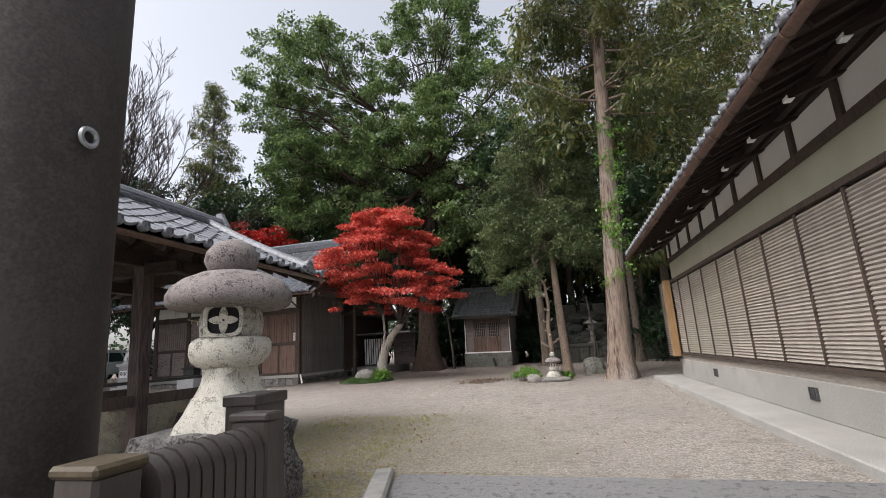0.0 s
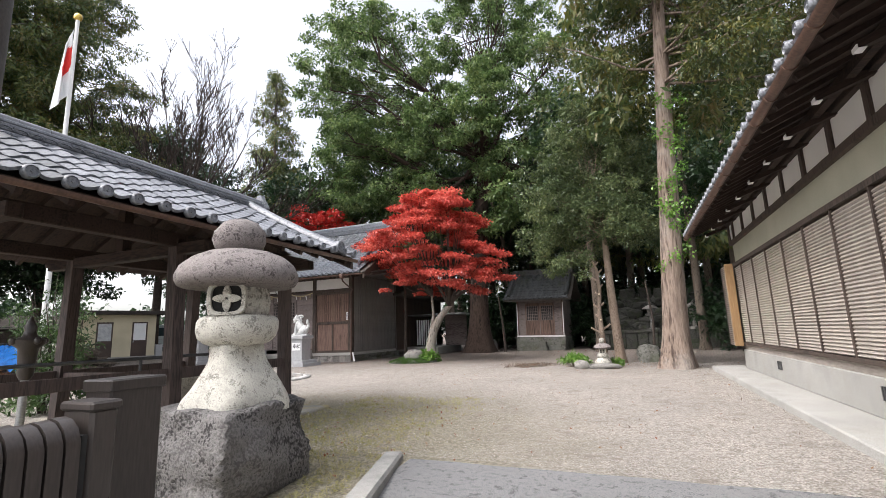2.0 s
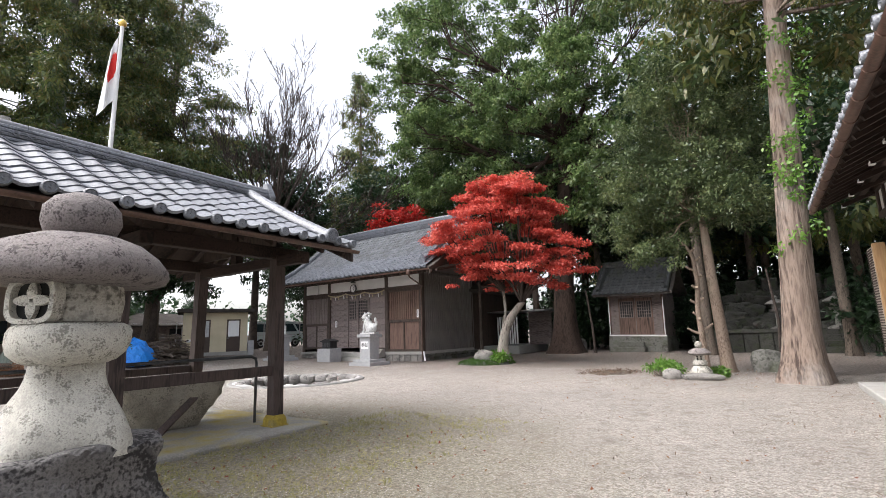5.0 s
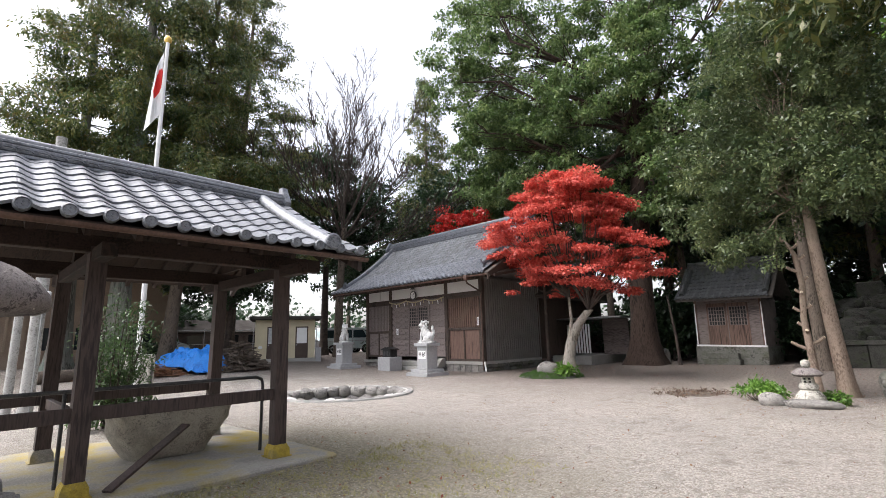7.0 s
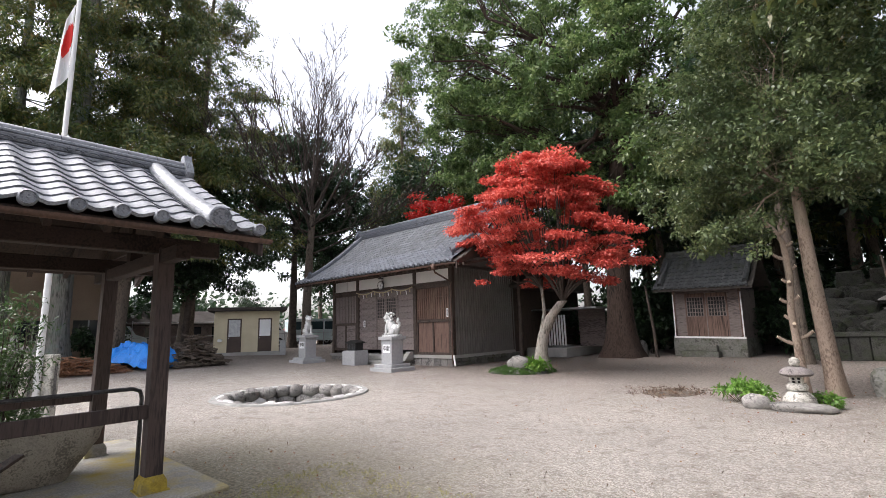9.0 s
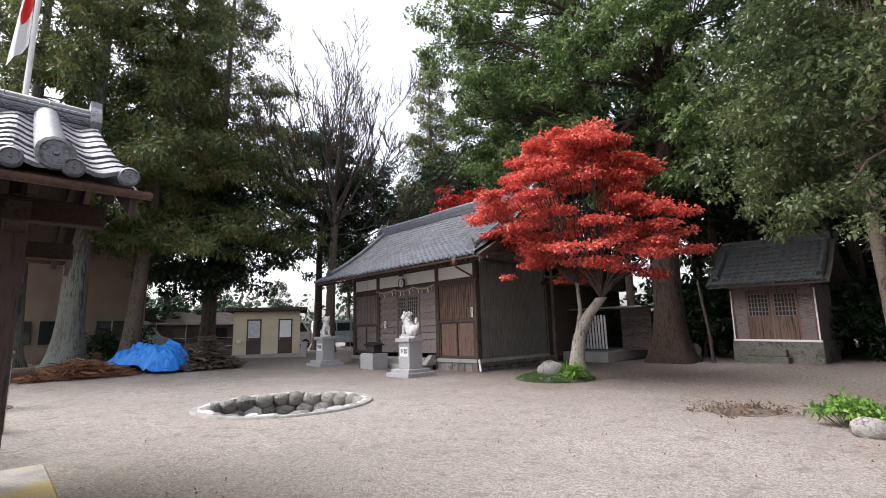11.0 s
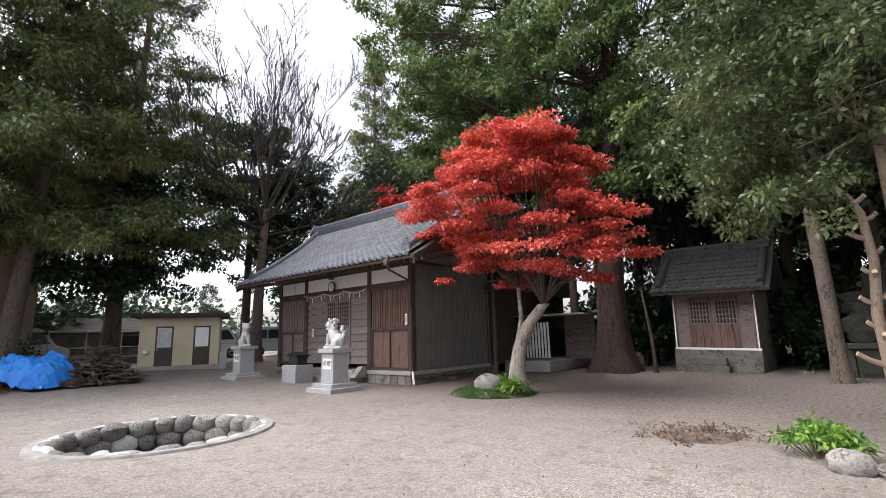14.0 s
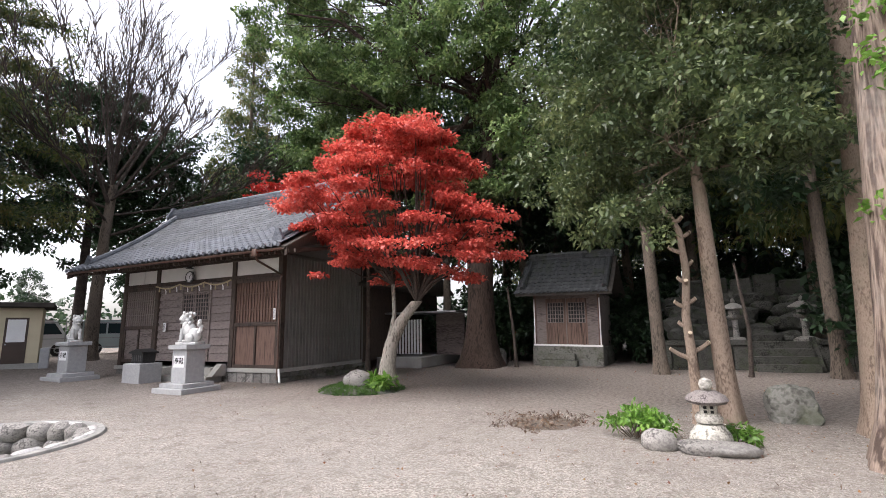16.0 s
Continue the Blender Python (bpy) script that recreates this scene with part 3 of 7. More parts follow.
# shutter box at the end
bx = thing("shutter_box", "fresh orange-brown wooden shutter box at the office corner", "shutter box", "", (OX, 0, 0))
s = Shape()
s.box((-0.26, 12.64, 0.6), (-0.1, 12.76, 2.45), 0.008)
part("frame", s, M_ORANGEWOOD, bx)
s = Shape()
s.box((-0.26, 12.77, 0.62), (-0.1, 13.2, 2.4), 0.005)
part("panel", s, M_SHUTTER, bx)
s = Shape()
for i in range(40):
    s.box((-0.275, 12.78, 0.65 + i * 0.0436), (-0.262, 13.19, 0.67 + i * 0.0436))
part("slats", s, M_DARKWOOD, bx)
# vents in the footing
for y in (6.42, 10.15, 2.7):
    s = Shape()
    s.box((OX - 0.075, y - 0.1, 0.3), (OX - 0.055, y + 0.1, 0.44))
    v = tagged(part("vent", s, M_DARKSTEEL, office))
    for i in range(4):
        s = Shape()
        s.box((OX - 0.085, y - 0.1 + i * 0.055, 0.3), (OX - 0.075, y - 0.08 + i * 0.055, 0.44))
        part("bar", s, M_DARKSTEEL, v)
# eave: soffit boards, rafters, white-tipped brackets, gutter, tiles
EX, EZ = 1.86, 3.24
# boards, rafters and brackets: eave shade is painted in by the darker wood
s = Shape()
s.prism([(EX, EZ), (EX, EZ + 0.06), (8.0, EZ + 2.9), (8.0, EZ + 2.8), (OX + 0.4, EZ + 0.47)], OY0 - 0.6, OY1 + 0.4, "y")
part("roof", s, M_EAVESHADE, office, "dark brown eave boarding deepened for shade")
rafter = Shape().box((0, -0.025, -0.06), (1.25, 0.025, 0.0)).data("rafter", M_EAVESHADE)
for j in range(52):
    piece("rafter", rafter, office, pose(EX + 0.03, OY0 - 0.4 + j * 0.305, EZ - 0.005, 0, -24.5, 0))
brk = Shape().box((0, -0.045, -0.03), (0.75, 0.045, 0.035)).data("bracket", M_EAVESHADE)
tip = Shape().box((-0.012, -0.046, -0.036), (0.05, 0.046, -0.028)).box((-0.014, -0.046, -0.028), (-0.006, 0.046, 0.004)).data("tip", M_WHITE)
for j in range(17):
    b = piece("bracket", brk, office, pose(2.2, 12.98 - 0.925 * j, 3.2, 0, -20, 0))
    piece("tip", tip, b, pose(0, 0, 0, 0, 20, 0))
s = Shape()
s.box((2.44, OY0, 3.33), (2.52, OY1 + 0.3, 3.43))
part("purlin", s, M_EAVESHADE, office)
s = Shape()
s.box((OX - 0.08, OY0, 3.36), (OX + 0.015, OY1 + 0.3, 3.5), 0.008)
part("wall_plate", s, M_EAVESHADE, office)
s = Shape()
arc = [(-0.055 * math.cos(t), -0.055 * math.sin(t)) for t in np.linspace(0, math.pi, 9)]
gut = [(EX - 0.05 + u, EZ + 0.0 + w) for u, w in arc] + [(EX - 0.05 + u * 0.86, EZ + w * 0.86) for u, w in reversed(arc)]
s.prism(gut, OY0 - 0.6, OY1 + 0.45, "y")
part("gutter", s, M_COPPER, office, "brown metal half-round gutter", True)
hang = Shape().prism([(-0.065 * math.cos(t), -0.065 * math.sin(t)) for t in np.linspace(0, math.pi, 9)], -0.012, 0.012, "y").data("hanger", M_COPPER)
for j in range(26):
    piece("hanger", hang, office, pose(EX - 0.05, OY1 + 0.2 - j * 0.6, EZ))


# ---- roof tiles ----
def tile_mesh(name, w, l, rise, th, mat, n=7):
    """One S-curved pantile: across x, down the slope towards -y."""
    s = Shape()
    prof = []
    for i in range(n + 1):
        u = i / n
        prof.append((u * w * 1.08, rise * (0.55 + 0.45 * math.cos(2 * math.pi * (u * 1.05))) if u > 0.0 else rise))
    top0 = [(u, 0.0, z) for u, z in prof]
    top1 = [(u, l * 1.12, z) for u, z in prof]
    low0 = [(u, 0.0, z - th) for u, z in prof]
    s.v = top0 + top1 + low0
    m = n + 1
    s.f = [(i, i + 1, m + i + 1, m + i) for i in range(n)] + [(2 * m + i, 2 * m + i + 1, i + 1, i) for i in range(n)]
    return s.data(name, mat, True)


def end_disc(name, r, mat):
    s = Shape()
    s.lathe([(r * 0.55, 0.0), (r, 0.0), (r, 0.05), (r * 0.8, 0.06), (r * 0.72, 0.05), (r * 0.2, 0.05), (r * 0.15, 0.062)], 14)
    return s.data(name, mat, True)


def slope(p, u, w):
    """Height profile: p is a list of (run, rise) points of a hanging curve; returns (run, rise, pitch) at the share w."""
    k = min(int(w * (len(p) - 1)), len(p) - 2)
    f = w * (len(p) - 1) - k
    (a, b), (c, d) = p[k], p[k + 1]
    return a + (c - a) * f, b + (d - b) * f, math.degrees(math.atan2(d - b, c - a))


def tiled_slope(parent, base, turn, length, profile, w, l, rise, mat, singles, mat_rest):
    """Tiles on one roof face. base: the eave's start; along local x; runs up along local y. singles: test on (column, row) for pieces of their own."""
    tm = tile_mesh("roof_tile", w, l, rise, 0.028, mat)
    rows = max(2, round(sum(math.dist(profile[i], profile[i + 1]) for i in range(len(profile) - 1)) / l))
    cols = int(length / w)
    rest = Shape()
    turn_m = pose(*base, 0, 0, turn)
    src = [v.co[:] for v in tm.vertices]
    srcf = [tuple(f.vertices) for f in tm.polygons]
    for j in range(rows):
        run, up, pitch = slope(profile, 0, j / rows)
        for i in range(cols):
            m = turn_m @ pose(i * w, run, up + 0.02, pitch - 3.0, 0, 0) @ pose(0, 0, random.uniform(-0.003, 0.003), 0, 0, random.uniform(-0.5, 0.5))
            if singles(i, j):
                piece("roof_tile", tm, parent, m)
            else:
                rest.add(src, srcf, m)
    if rest.v:
        me = rest.data("roof_tiles", mat_rest, True, False)
        tagged(part("roof_tiles", me, None, parent), kind="stuff")
    disc = end_disc("end_tile", rise * 1.15, mat)
    for i in range(cols + 1):
        piece("end_tile", disc, parent, turn_m @ pose(i * w + 0.02, 0.015, profile[0][1] + 0.02 + rise * 0.2, 90, 0, 0))


tiled_slope(office, (EX - 0.06, OY1 + 0.4, EZ + 0.07), -90, 15.5, [(0, 0), (0.6, 0.26), (1.2, 0.53)], 0.28, 0.26, 0.05, M_TILE, lambda i, j: j < 2 and i < 45, M_TILEROW)

# ---- worship hall ----
HX0, HX1, HY0, HY1 = -19.25, -11.45, 18.64, 22.9
hall = tagged(thing("worship_hall", "old timber worship hall with grey tiled gable roof", "building"), kind="structure")
s = Shape()
s.box((HX0 - 0.05, HY0 + 0.03, -0.3), (HX1 - 0.03, HY1, 0.3))
part("foundation", s, M_MOSSROCK, hall)
s = Shape()
s.box((HX0 - 0.1, HY0 - 0.1, 0.29), (HX1 + 0.02, HY1, 0.42), 0.012)
part("sill", s, M_CONCRETE, hall, "pale concrete sill strip")
# walls: back, left, right (metal), ceiling
s = Shape()
s.box((HX0, HY1 - 0.12, 0.42), (HX1, HY1, 3.95))
part("wall_back", s, M_DARKWOOD, hall)
s = Shape()
s.box((HX0, HY0 + 0.06, 0.42), (HX0 + 0.1, HY1 - 0.12, 3.95))
part("wall_west", s, M_GREYWOOD, hall)
s = Shape()
s.box((HX1 - 0.1, HY0 + 0.06, 0.42), (HX1, HY1 - 0.12, 3.95))
s.prism([(HY0 + 0.06, 3.95), (HY1 - 0.12, 3.95), (20.77, 5.9)], HX1 - 0.1, HX1, "x")
s.prism([(HY0 + 0.06, 3.95), (HY1 - 0.12, 3.95), (20.77, 5.9)], HX0, HX0 + 0.1, "x")
part("wall_east", s, M_SIDING, hall, "dark brown metal siding")
rib = Shape().box((0, -0.018, 0), (0.035, 0.018, 3.4)).data("rib", M_SIDING)
for i in range(27):
    piece("rib", rib, hall, pose(HX1, HY0 + 0.2 + i * 0.155, 0.43))
s = Shape()
s.box((HX0, HY0 + 0.1, 3.9), (HX1, HY1 - 0.1, 3.96))
part("ceiling", s, M_DARKWOOD, hall)
# front frame: posts and beams
BAYS = (-19.2, -17.33, -13.5, -11.5)
for x in BAYS:
    s = Shape()
    s.box((x - 0.09, HY0 - 0.03, 0.42), (x + 0.09, HY0 + 0.14, 3.85), 0.01)
    part("post", s, M_DARKWOOD, hall)
s = Shape()
s.box((HX0, HY0 - 0.05, 3.2), (HX1, HY0 + 0.1, 3.32), 0.008)
part("beam", s, M_DARKWOOD, hall)
s = Shape()
s.box((HX0, HY0 - 0.05, 3.8), (HX1 + 0.03, HY0 + 0.14, 3.95), 0.008)
part("beam", s, M_DARKWOOD, hall)
for x0, x1 in ((-19.11, -18.2), (-18.14, -17.42), (-17.24, -13.59), (-13.41, -11.59)):
    s = Shape()
    s.box((x0, HY0 + 0.02, 3.32), (x1, HY0 + 0.08, 3.8))
    part("panel", s, M_PLASTER, hall, "white plaster panel")


def lattice_bay(x0, x1, low, wood, name):
    """A sliding panel: boarded below, upright bars over boards above."""
    d = thing(name, "brown wooden lattice panel over boarded lower half", "door", "hall panels")
    s = Shape()
    s.box((x0, HY0 + 0.05, low), (x1, HY0 + 0.09, 3.2))
    part("board", s, wood, d)
    for z0, z1 in ((low, low + 0.1), (1.7, 1.82), (3.08, 3.2)):
        s = Shape()
        s.box((x0, HY0 + 0.0, z0), (x1, HY0 + 0.05, z1), 0.006)
        part("rail", s, M_DARKWOOD, d)
    for x in (x0, x1 - 0.08, (x0 + x1) / 2 - 0.03):
        s = Shape()
        s.box((x, HY0 + 0.005, low + 0.1), (x + 0.06, HY0 + 0.05, 1.7))
        part("stile", s, M_DARKWOOD, d)
    bar = Shape().box((-0.014, 0.01, 1.82), (0.014, 0.05, 3.08)).data("bar", wood)
    n = int((x1 - x0) / 0.115)
    for i in range(n):
        piece("bar", bar, d, pose(x0 + 0.06 + i * (x1 - x0 - 0.12) / (n - 1), HY0, 0))
    for z in (2.2, 2.7):
        s = Shape()
        s.box((x0, HY0 + 0.02, z), (x1, HY0 + 0.05, z + 0.03))
        part("rail", s, wood, d)
    return d


lattice_bay(-13.41, -11.59, 0.42, M_DOORWOOD, "door_1")
lattice_bay(-19.11, -17.42, 0.55, M_GREYWOOD, "door_2")
# centre: horizontal boards, two doors with lattice windows
ctr = thing("door_3", "closed weathered board doors with small lattice windows", "door")
board = Shape().box((0, 0, 0), (3.65, 0.03, 0.256)).data("board", M_GREYWOOD)
for i in range(10):
    piece("board", board, ctr, pose(-17.24, HY0 + 0.035, 0.6 + i * 0.261, -9))
for x in (-16.0, -15.32, -14.6):
    s = Shape()
    s.box((x - 0.035, HY0 - 0.0, 0.6), (x + 0.035, HY0 + 0.045, 3.2))
    part("stile", s, M_GREYWOOD, ctr)
s = Shape()
s.box((-15.93, HY0 + 0.02, 1.95), (-14.66, HY0 + 0.05, 2.85))
part("window", s, M_INK, ctr, "dark lattice opening")
for i in range(11):
    s = Shape()
    s.box((-15.93 + i * 0.124, HY0 + 0.0, 1.95), (-15.9 + i * 0.124, HY0 + 0.02, 2.85))
    part("bar", s, M_GREYWOOD, ctr)
for i in range(7):
    s = Shape()
    s.box((-15.93, HY0 + 0.002, 1.95 + i * 0.143), (-14.66, HY0 + 0.018, 1.98 + i * 0.143))
    part("bar", s, M_GREYWOOD, ctr)
# plinth stones, front and side
rng = random.Random(5)
x = HX0 - 0.02
while x < HX1 - 0.25:
    w = min(rng.uniform(0.3, 0.48), HX1 - x)
    s = Shape()
    s.box((x + 0.008, HY0 - 0.06, -0.1), (x + w - 0.008, HY0 + 0.05, 0.285), 0.02)
    part("stone", s, M_ROCK, hall)
    x += w
y = HY0
while y < HY1:
    w = rng.uniform(0.22, 0.5)
    for z0, z1 in ((-0.1, rng.uniform(0.11, 0.17)), (0.17, 0.285)):
        s = Shape()
        s.rock((HX1 + 0.0, y + w / 2, (z0 + z1) / 2), (0.07, w / 2, (z1 - z0) / 2 + 0.02), rng.random() * 50, 0.18, 2, 0, 0.75)
        part("stone", s, M_MOSSROCK, hall)
    y += w
# steps before the centre
s = Shape()
s.box((-17.1, 17.95, -0.1), (-13.7, HY0 - 0.1, 0.2), 0.02)
part("step", s, M_CONCRETE, hall, "pale stone step")
s = Shape()
s.box((-16.9, 18.25, 0.2), (-13.9, HY0 - 0.1, 0.42), 0.02)
part("step", s, M_CONCRETE, hall, "pale stone step")
s = Shape()
s.prism([(18.0, 0.2), (18.5, 0.2), (18.5, 0.55), (18.35, 0.55)], -13.75, -13.5, "x")
part("cheek", s, M_CONCRETE, hall)
# roof: hanging curve from eave to ridge
RX0, RX1, EY, EZH, RY, RZ = -20.2, -9.9, 17.15, 3.78, 20.77, 6.35
PROFILE = [((RY - EY) * w, (RZ - EZH) * (0.72 * w + 0.28 * w * w)) for w in np.linspace(0, 1, 7)]
s = Shape()
top = [(EY + r, EZH + h) for r, h in PROFILE]
back = [(2 * RY - y, z) for y, z in reversed(top[:-1])]
under = [(2 * RY - EY, EZH - 0.1), (HY1 + 0.1, 4.05), (RY, 5.9), (HY0 - 0.1, 4.05), (EY, EZH - 0.1)]
s.prism(top + back + under, RX0, RX1, "x")
part("roof", s, M_ROOFBODY, hall)
raf = Shape().box((-0.03, 0, -0.08), (0.03, 1.7, 0)).data("rafter", M_DARKWOOD)
for i in range(46):
    piece("rafter", raf, hall, pose(RX0 + 0.12 + i * 0.232, EY + 0.04, EZH - 0.1, 10.5, 0, 0))
for xx in (RX0 - 0.02, RX1 - 0.06):
    s = Shape()
    s.prism([(y, z - 0.02) for y, z in top] + [(y, z - 0.02) for y, z in back] + [(y, z - 0.26) for y, z in reversed(back)] + [(y, z - 0.26) for y, z in reversed(top)], xx, xx + 0.08, "x")
    part("bargeboard", s, M_DARKWOOD, hall)
tiled_slope(hall, (RX0, EY - 0.05, EZH + 0.01), 0, RX1 - RX0, PROFILE, 0.265, 0.25, 0.055, M_TILEHALL, lambda i, j: j < 7 or (j < 9 and i > 30), M_TILEROW)
s = Shape()
s.prism([(y, z + 0.05) for y, z in back] + [(y, z) for y, z in reversed(back)], RX0, RX1, "x")
part("roof_back", s, M_TILEROW, hall)


def ridge(parent, p0, p1, h, w, mat, courses=3, cap=0.09):
    """Stacked ridge courses with a round cap, from p0 to p1."""
    p0, p1 = Vector(p0), Vector(p1)
    ln = (p1 - p0).length
    ang = math.degrees(math.atan2(p1.y - p0.y, p1.x - p0.x))
    tilt = -math.degrees(math.asin((p1.z - p0.z) / ln))
    m = pose(*p0, 0, 0, ang) @ pose(0, 0, 0, 0, tilt, 0)
    for i in range(courses):
        s = Shape()
        z0 = h * i / courses
        ww = w * (1 - 0.1 * i)
        s.box((0, -ww, z0 + 0.012), (ln, ww, z0 + h / courses), 0.008, m)
        s.box((0.01, -ww * 0.86, z0), (ln - 0.01, ww * 0.86, z0 + 0.012), 0, m)
        part("course", s, mat, parent)
    capm = Shape()
    ar = [(cap * math.cos(t), cap * math.sin(t) * 0.9) for t in np.linspace(0, math.pi, 9)]
    capm.prism(ar, 0, 0.29, "x")
    me = capm.data("cap_tile", mat, True)
    n = max(1, int(ln / 0.3))
    for i in range(n):
        piece("cap_tile", me, parent, m @ pose(i * ln / n, 0, h) @ Matrix.Diagonal((ln / n / 0.295, 1, 1, 1)))


def demon_tile(parent, at, turn, k, mat):
    """A plain curled end tile."""
    s = Shape()
    s.prism([(-0.2, 0), (0.2, 0), (0.24, 0.12), (0.17, 0.26), (0.1, 0.36), (0.06, 0.46), (-0.06, 0.46), (-0.1, 0.36), (-0.17, 0.26), (-0.24, 0.12)], -0.06, 0.06, "x")
    s.lathe([(0.085, 0), (0.085, 0.07), (0.05, 0.08)], 12, (0, 0, 0))
    ob = part("end_ornament", s, mat, parent)
    ob.matrix_basis = pose(*at, 0, 0, turn) @ Matrix.Diagonal((k, k, k, 1))


ridge(hall, (RX0 + 0.35, RY, RZ - 0.02), (RX1 - 0.35, RY, RZ - 0.02), 0.42, 0.17, M_TILEHALL, 5, 0.1)
demon_tile(hall, (RX0 + 0.3, RY, RZ), 0, 1.25, M_TILEHALL)
demon_tile(hall, (RX1 - 0.3, RY, RZ), 0, 1.25, M_TILEHALL)
for xx in (RX1 - 0.62, RX0 + 0.62):
    for q in range(4):
        a0, b0, _ = slope(PROFILE, 0, 0.1 + 0.225 * q)
        a1, b1, _ = slope(PROFILE, 0, 0.1 + 0.225 * (q + 1))
        ridge(hall, (xx, EY + a0, EZH + b0 + 0.05), (xx, EY + a1, EZH + b1 + 0.05), 0.12, 0.12, M_TILEHALL, 2, 0.09)
    a0, b0, _ = slope(PROFILE, 0, 0.09)
    demon_tile(hall, (xx, EY + a0, EZH + b0 + 0.05), 90, 0.8, M_TILEHALL)
# gutter, downpipe, elbow
s = Shape()
s.prism([(EY - 0.06 + u, EZH - 0.06 + w) for u, w in arc] + [(EY - 0.06 + u * 0.86, EZH - 0.06 + w * 0.86) for u, w in reversed(arc)], RX0 + 0.1, RX1 - 0.05, "x")
part("gutter", s, M_COPPER, hall, "brown metal gutter", True)
s = Shape()
s.box((-11.02, EY - 0.14, EZH - 0.22), (-10.86, EY + 0.02, EZH - 0.02), 0.01)
s.tube([(-10.94, EY - 0.06, EZH - 0.2), (-10.94, EY, EZH - 0.32), (-11.36, HY0 - 0.1, 3.22), (-11.4, HY0 - 0.12, 3.1), (-11.4, HY0 - 0.12, 0.1)], 0.032, 8)
part("downpipe", s, M_COPPER, hall, "brown metal downpipe", True)
s = Shape()
s.tube([(-11.3, HY0 - 0.16, 0.42), (-11.12, HY0 - 0.3, 0.06)], 0.035, 8)
part("spout", s, M_WHITE, hall, "white plastic pipe", True)

# lower wing behind the hall
wing = tagged(thing("hall_wing", "dark boarded wing behind the worship hall", "building"), kind="structure")
s = Shape()
s.box((-15.5, 22.95, 0.3), (-11.7, 30.0, 3.2))
part("wall", s, M_DARKWOOD, wing)
s = Shape()
s.box((-11.65, 24.2, 0.0), (-9.6, 28.0, 0.42), 0.02)
part("step", s, M_CONCRETE, wing)
s = Shape()
s.prism([(22.6, 3.2), (30.4, 3.2), (30.4, 3.3), (26.5, 5.2), (22.6, 3.3)], -16.0, -10.9, "x")
part("roof", s, M_ROOFBODY, wing)
s = Shape()
s.box((-9.9, 26.2, 0.42), (-8.6, 26.3, 2.2))
part("fence", s, M_GREYWOOD, wing)
for i in range(9):
    s = Shape()
    s.box((-11.2 + i * 0.14, 25.0, 0.5), (-11.12 + i * 0.14, 25.03, 1.9))
    part("picket", s, M_WHITE, wing, "greyed white picket")
s = Shape()
s.box((-11.7, 24.9, 2.15), (-8.4, 26.9, 2.22))
part("awning", s, M_STEEL, wing)


# ---- trees ----
def leaf_quads(centres, radii, per, size, aspect=0.5, flat=0.7, up=0.6, hang=0.0, out=0.3, seed=1):
    """Loose leaves in clumps: diamonds with a fold, lying more or less level (up) or hanging down (hang)."""
    r = np.random.RandomState(seed)
    c = np.repeat(np.asarray(centres, dtype=float), per, axis=0)
    rad = np.repeat(np.asarray(radii, dtype=float), per)
    n = len(c)
    d = r.normal(size=(n, 3))
    d /= np.linalg.norm(d, axis=1, keepdims=True)
    off = d * (rad * r.uniform(0.05, 1, n) ** 0.55)[:, None]
    off[:, 2] *= flat
    p = c + off
    a = r.normal(size=(n, 3)) * 0.7 + d * out
    a[:, 2] -= hang
    a /= np.linalg.norm(a, axis=1, keepdims=True)
    nrm = r.normal(size=(n, 3)) * (1 - up)
    nrm[:, 2] += up
    side = np.cross(nrm, a)
    side /= np.linalg.norm(side, axis=1, keepdims=True) + 1e-9
    s = size * r.uniform(0.6, 1.35, n)[:, None]
    mid = p + a * s * 0.45
    drop = np.zeros((n, 3))
    drop[:, 2] = -0.15
    v = np.stack([p, mid + side * s * aspect * 0.5, p + a * s + drop * s, mid - side * s * aspect * 0.5], axis=1)
    return v.reshape(-1, 3), n


def crown(name, parent, centres, radii, per, size, mat, **kw):
    v, n = leaf_quads(centres, radii, per, size, **kw)
    ob = new(name, quads(name, v, n, mat))
    ob.parent = parent
    return ob


def bent(p0, p1, rng, wander=0.08, n=5, lift=0.0):
    p0, p1 = Vector(p0), Vector(p1)
    ln = (p1 - p0).length
    pts = []
    for i in range(n + 1):
        t = i / n
        q = p0.lerp(p1, t)
        if 0 < i < n:
            q += Vector([rng.uniform(-1, 1) * ln * wander for _ in range(3)])
        q.z += lift * ln * math.sin(t * math.pi)
        pts.append(q)
    return pts


def trunk_shape(s, pts, radii, n=14, flare=1.0, seed=0):
    """A trunk with a fluted, flared foot."""
    pts = [Vector(p) for p in pts]
    fine, fr = [], []
    for i in range(len(pts) - 1):
        for k in range(6):
            t = k / 6
            fine.append(pts[i].lerp(pts[i + 1], t))
            fr.append(radii[i] + (radii[i + 1] - radii[i]) * t)
    fine.append(pts[-1]), fr.append(radii[-1])
    o = len(s.v)
    for q, r in zip(fine, fr):
        h = q.z - pts[0].z
        k = 1 + flare * math.exp(-h / (r * 1.3 + 0.05))
        for j in range(n):
            a = 2 * math.pi * j / n
            lobe = 1 + 0.13 * math.sin(a * 4 + seed) * math.exp(-h / (r * 3 + 0.1)) + 0.05 * noise.noise((math.cos(a) * 2 + seed, math.sin(a) * 2, h * 0.6))
            s.v.append((q.x + math.cos(a) * r * k * lobe, q.y + math.sin(a) * r * k * lobe, q.z))
    for i in range(len(fine) - 1):
        for j in range(n):
            j2 = (j + 1) % n
            s.f.append((o + i * n + j, o + i * n + j2, o + (i + 1) * n + j2, o + (i + 1) * n + j))
    return s


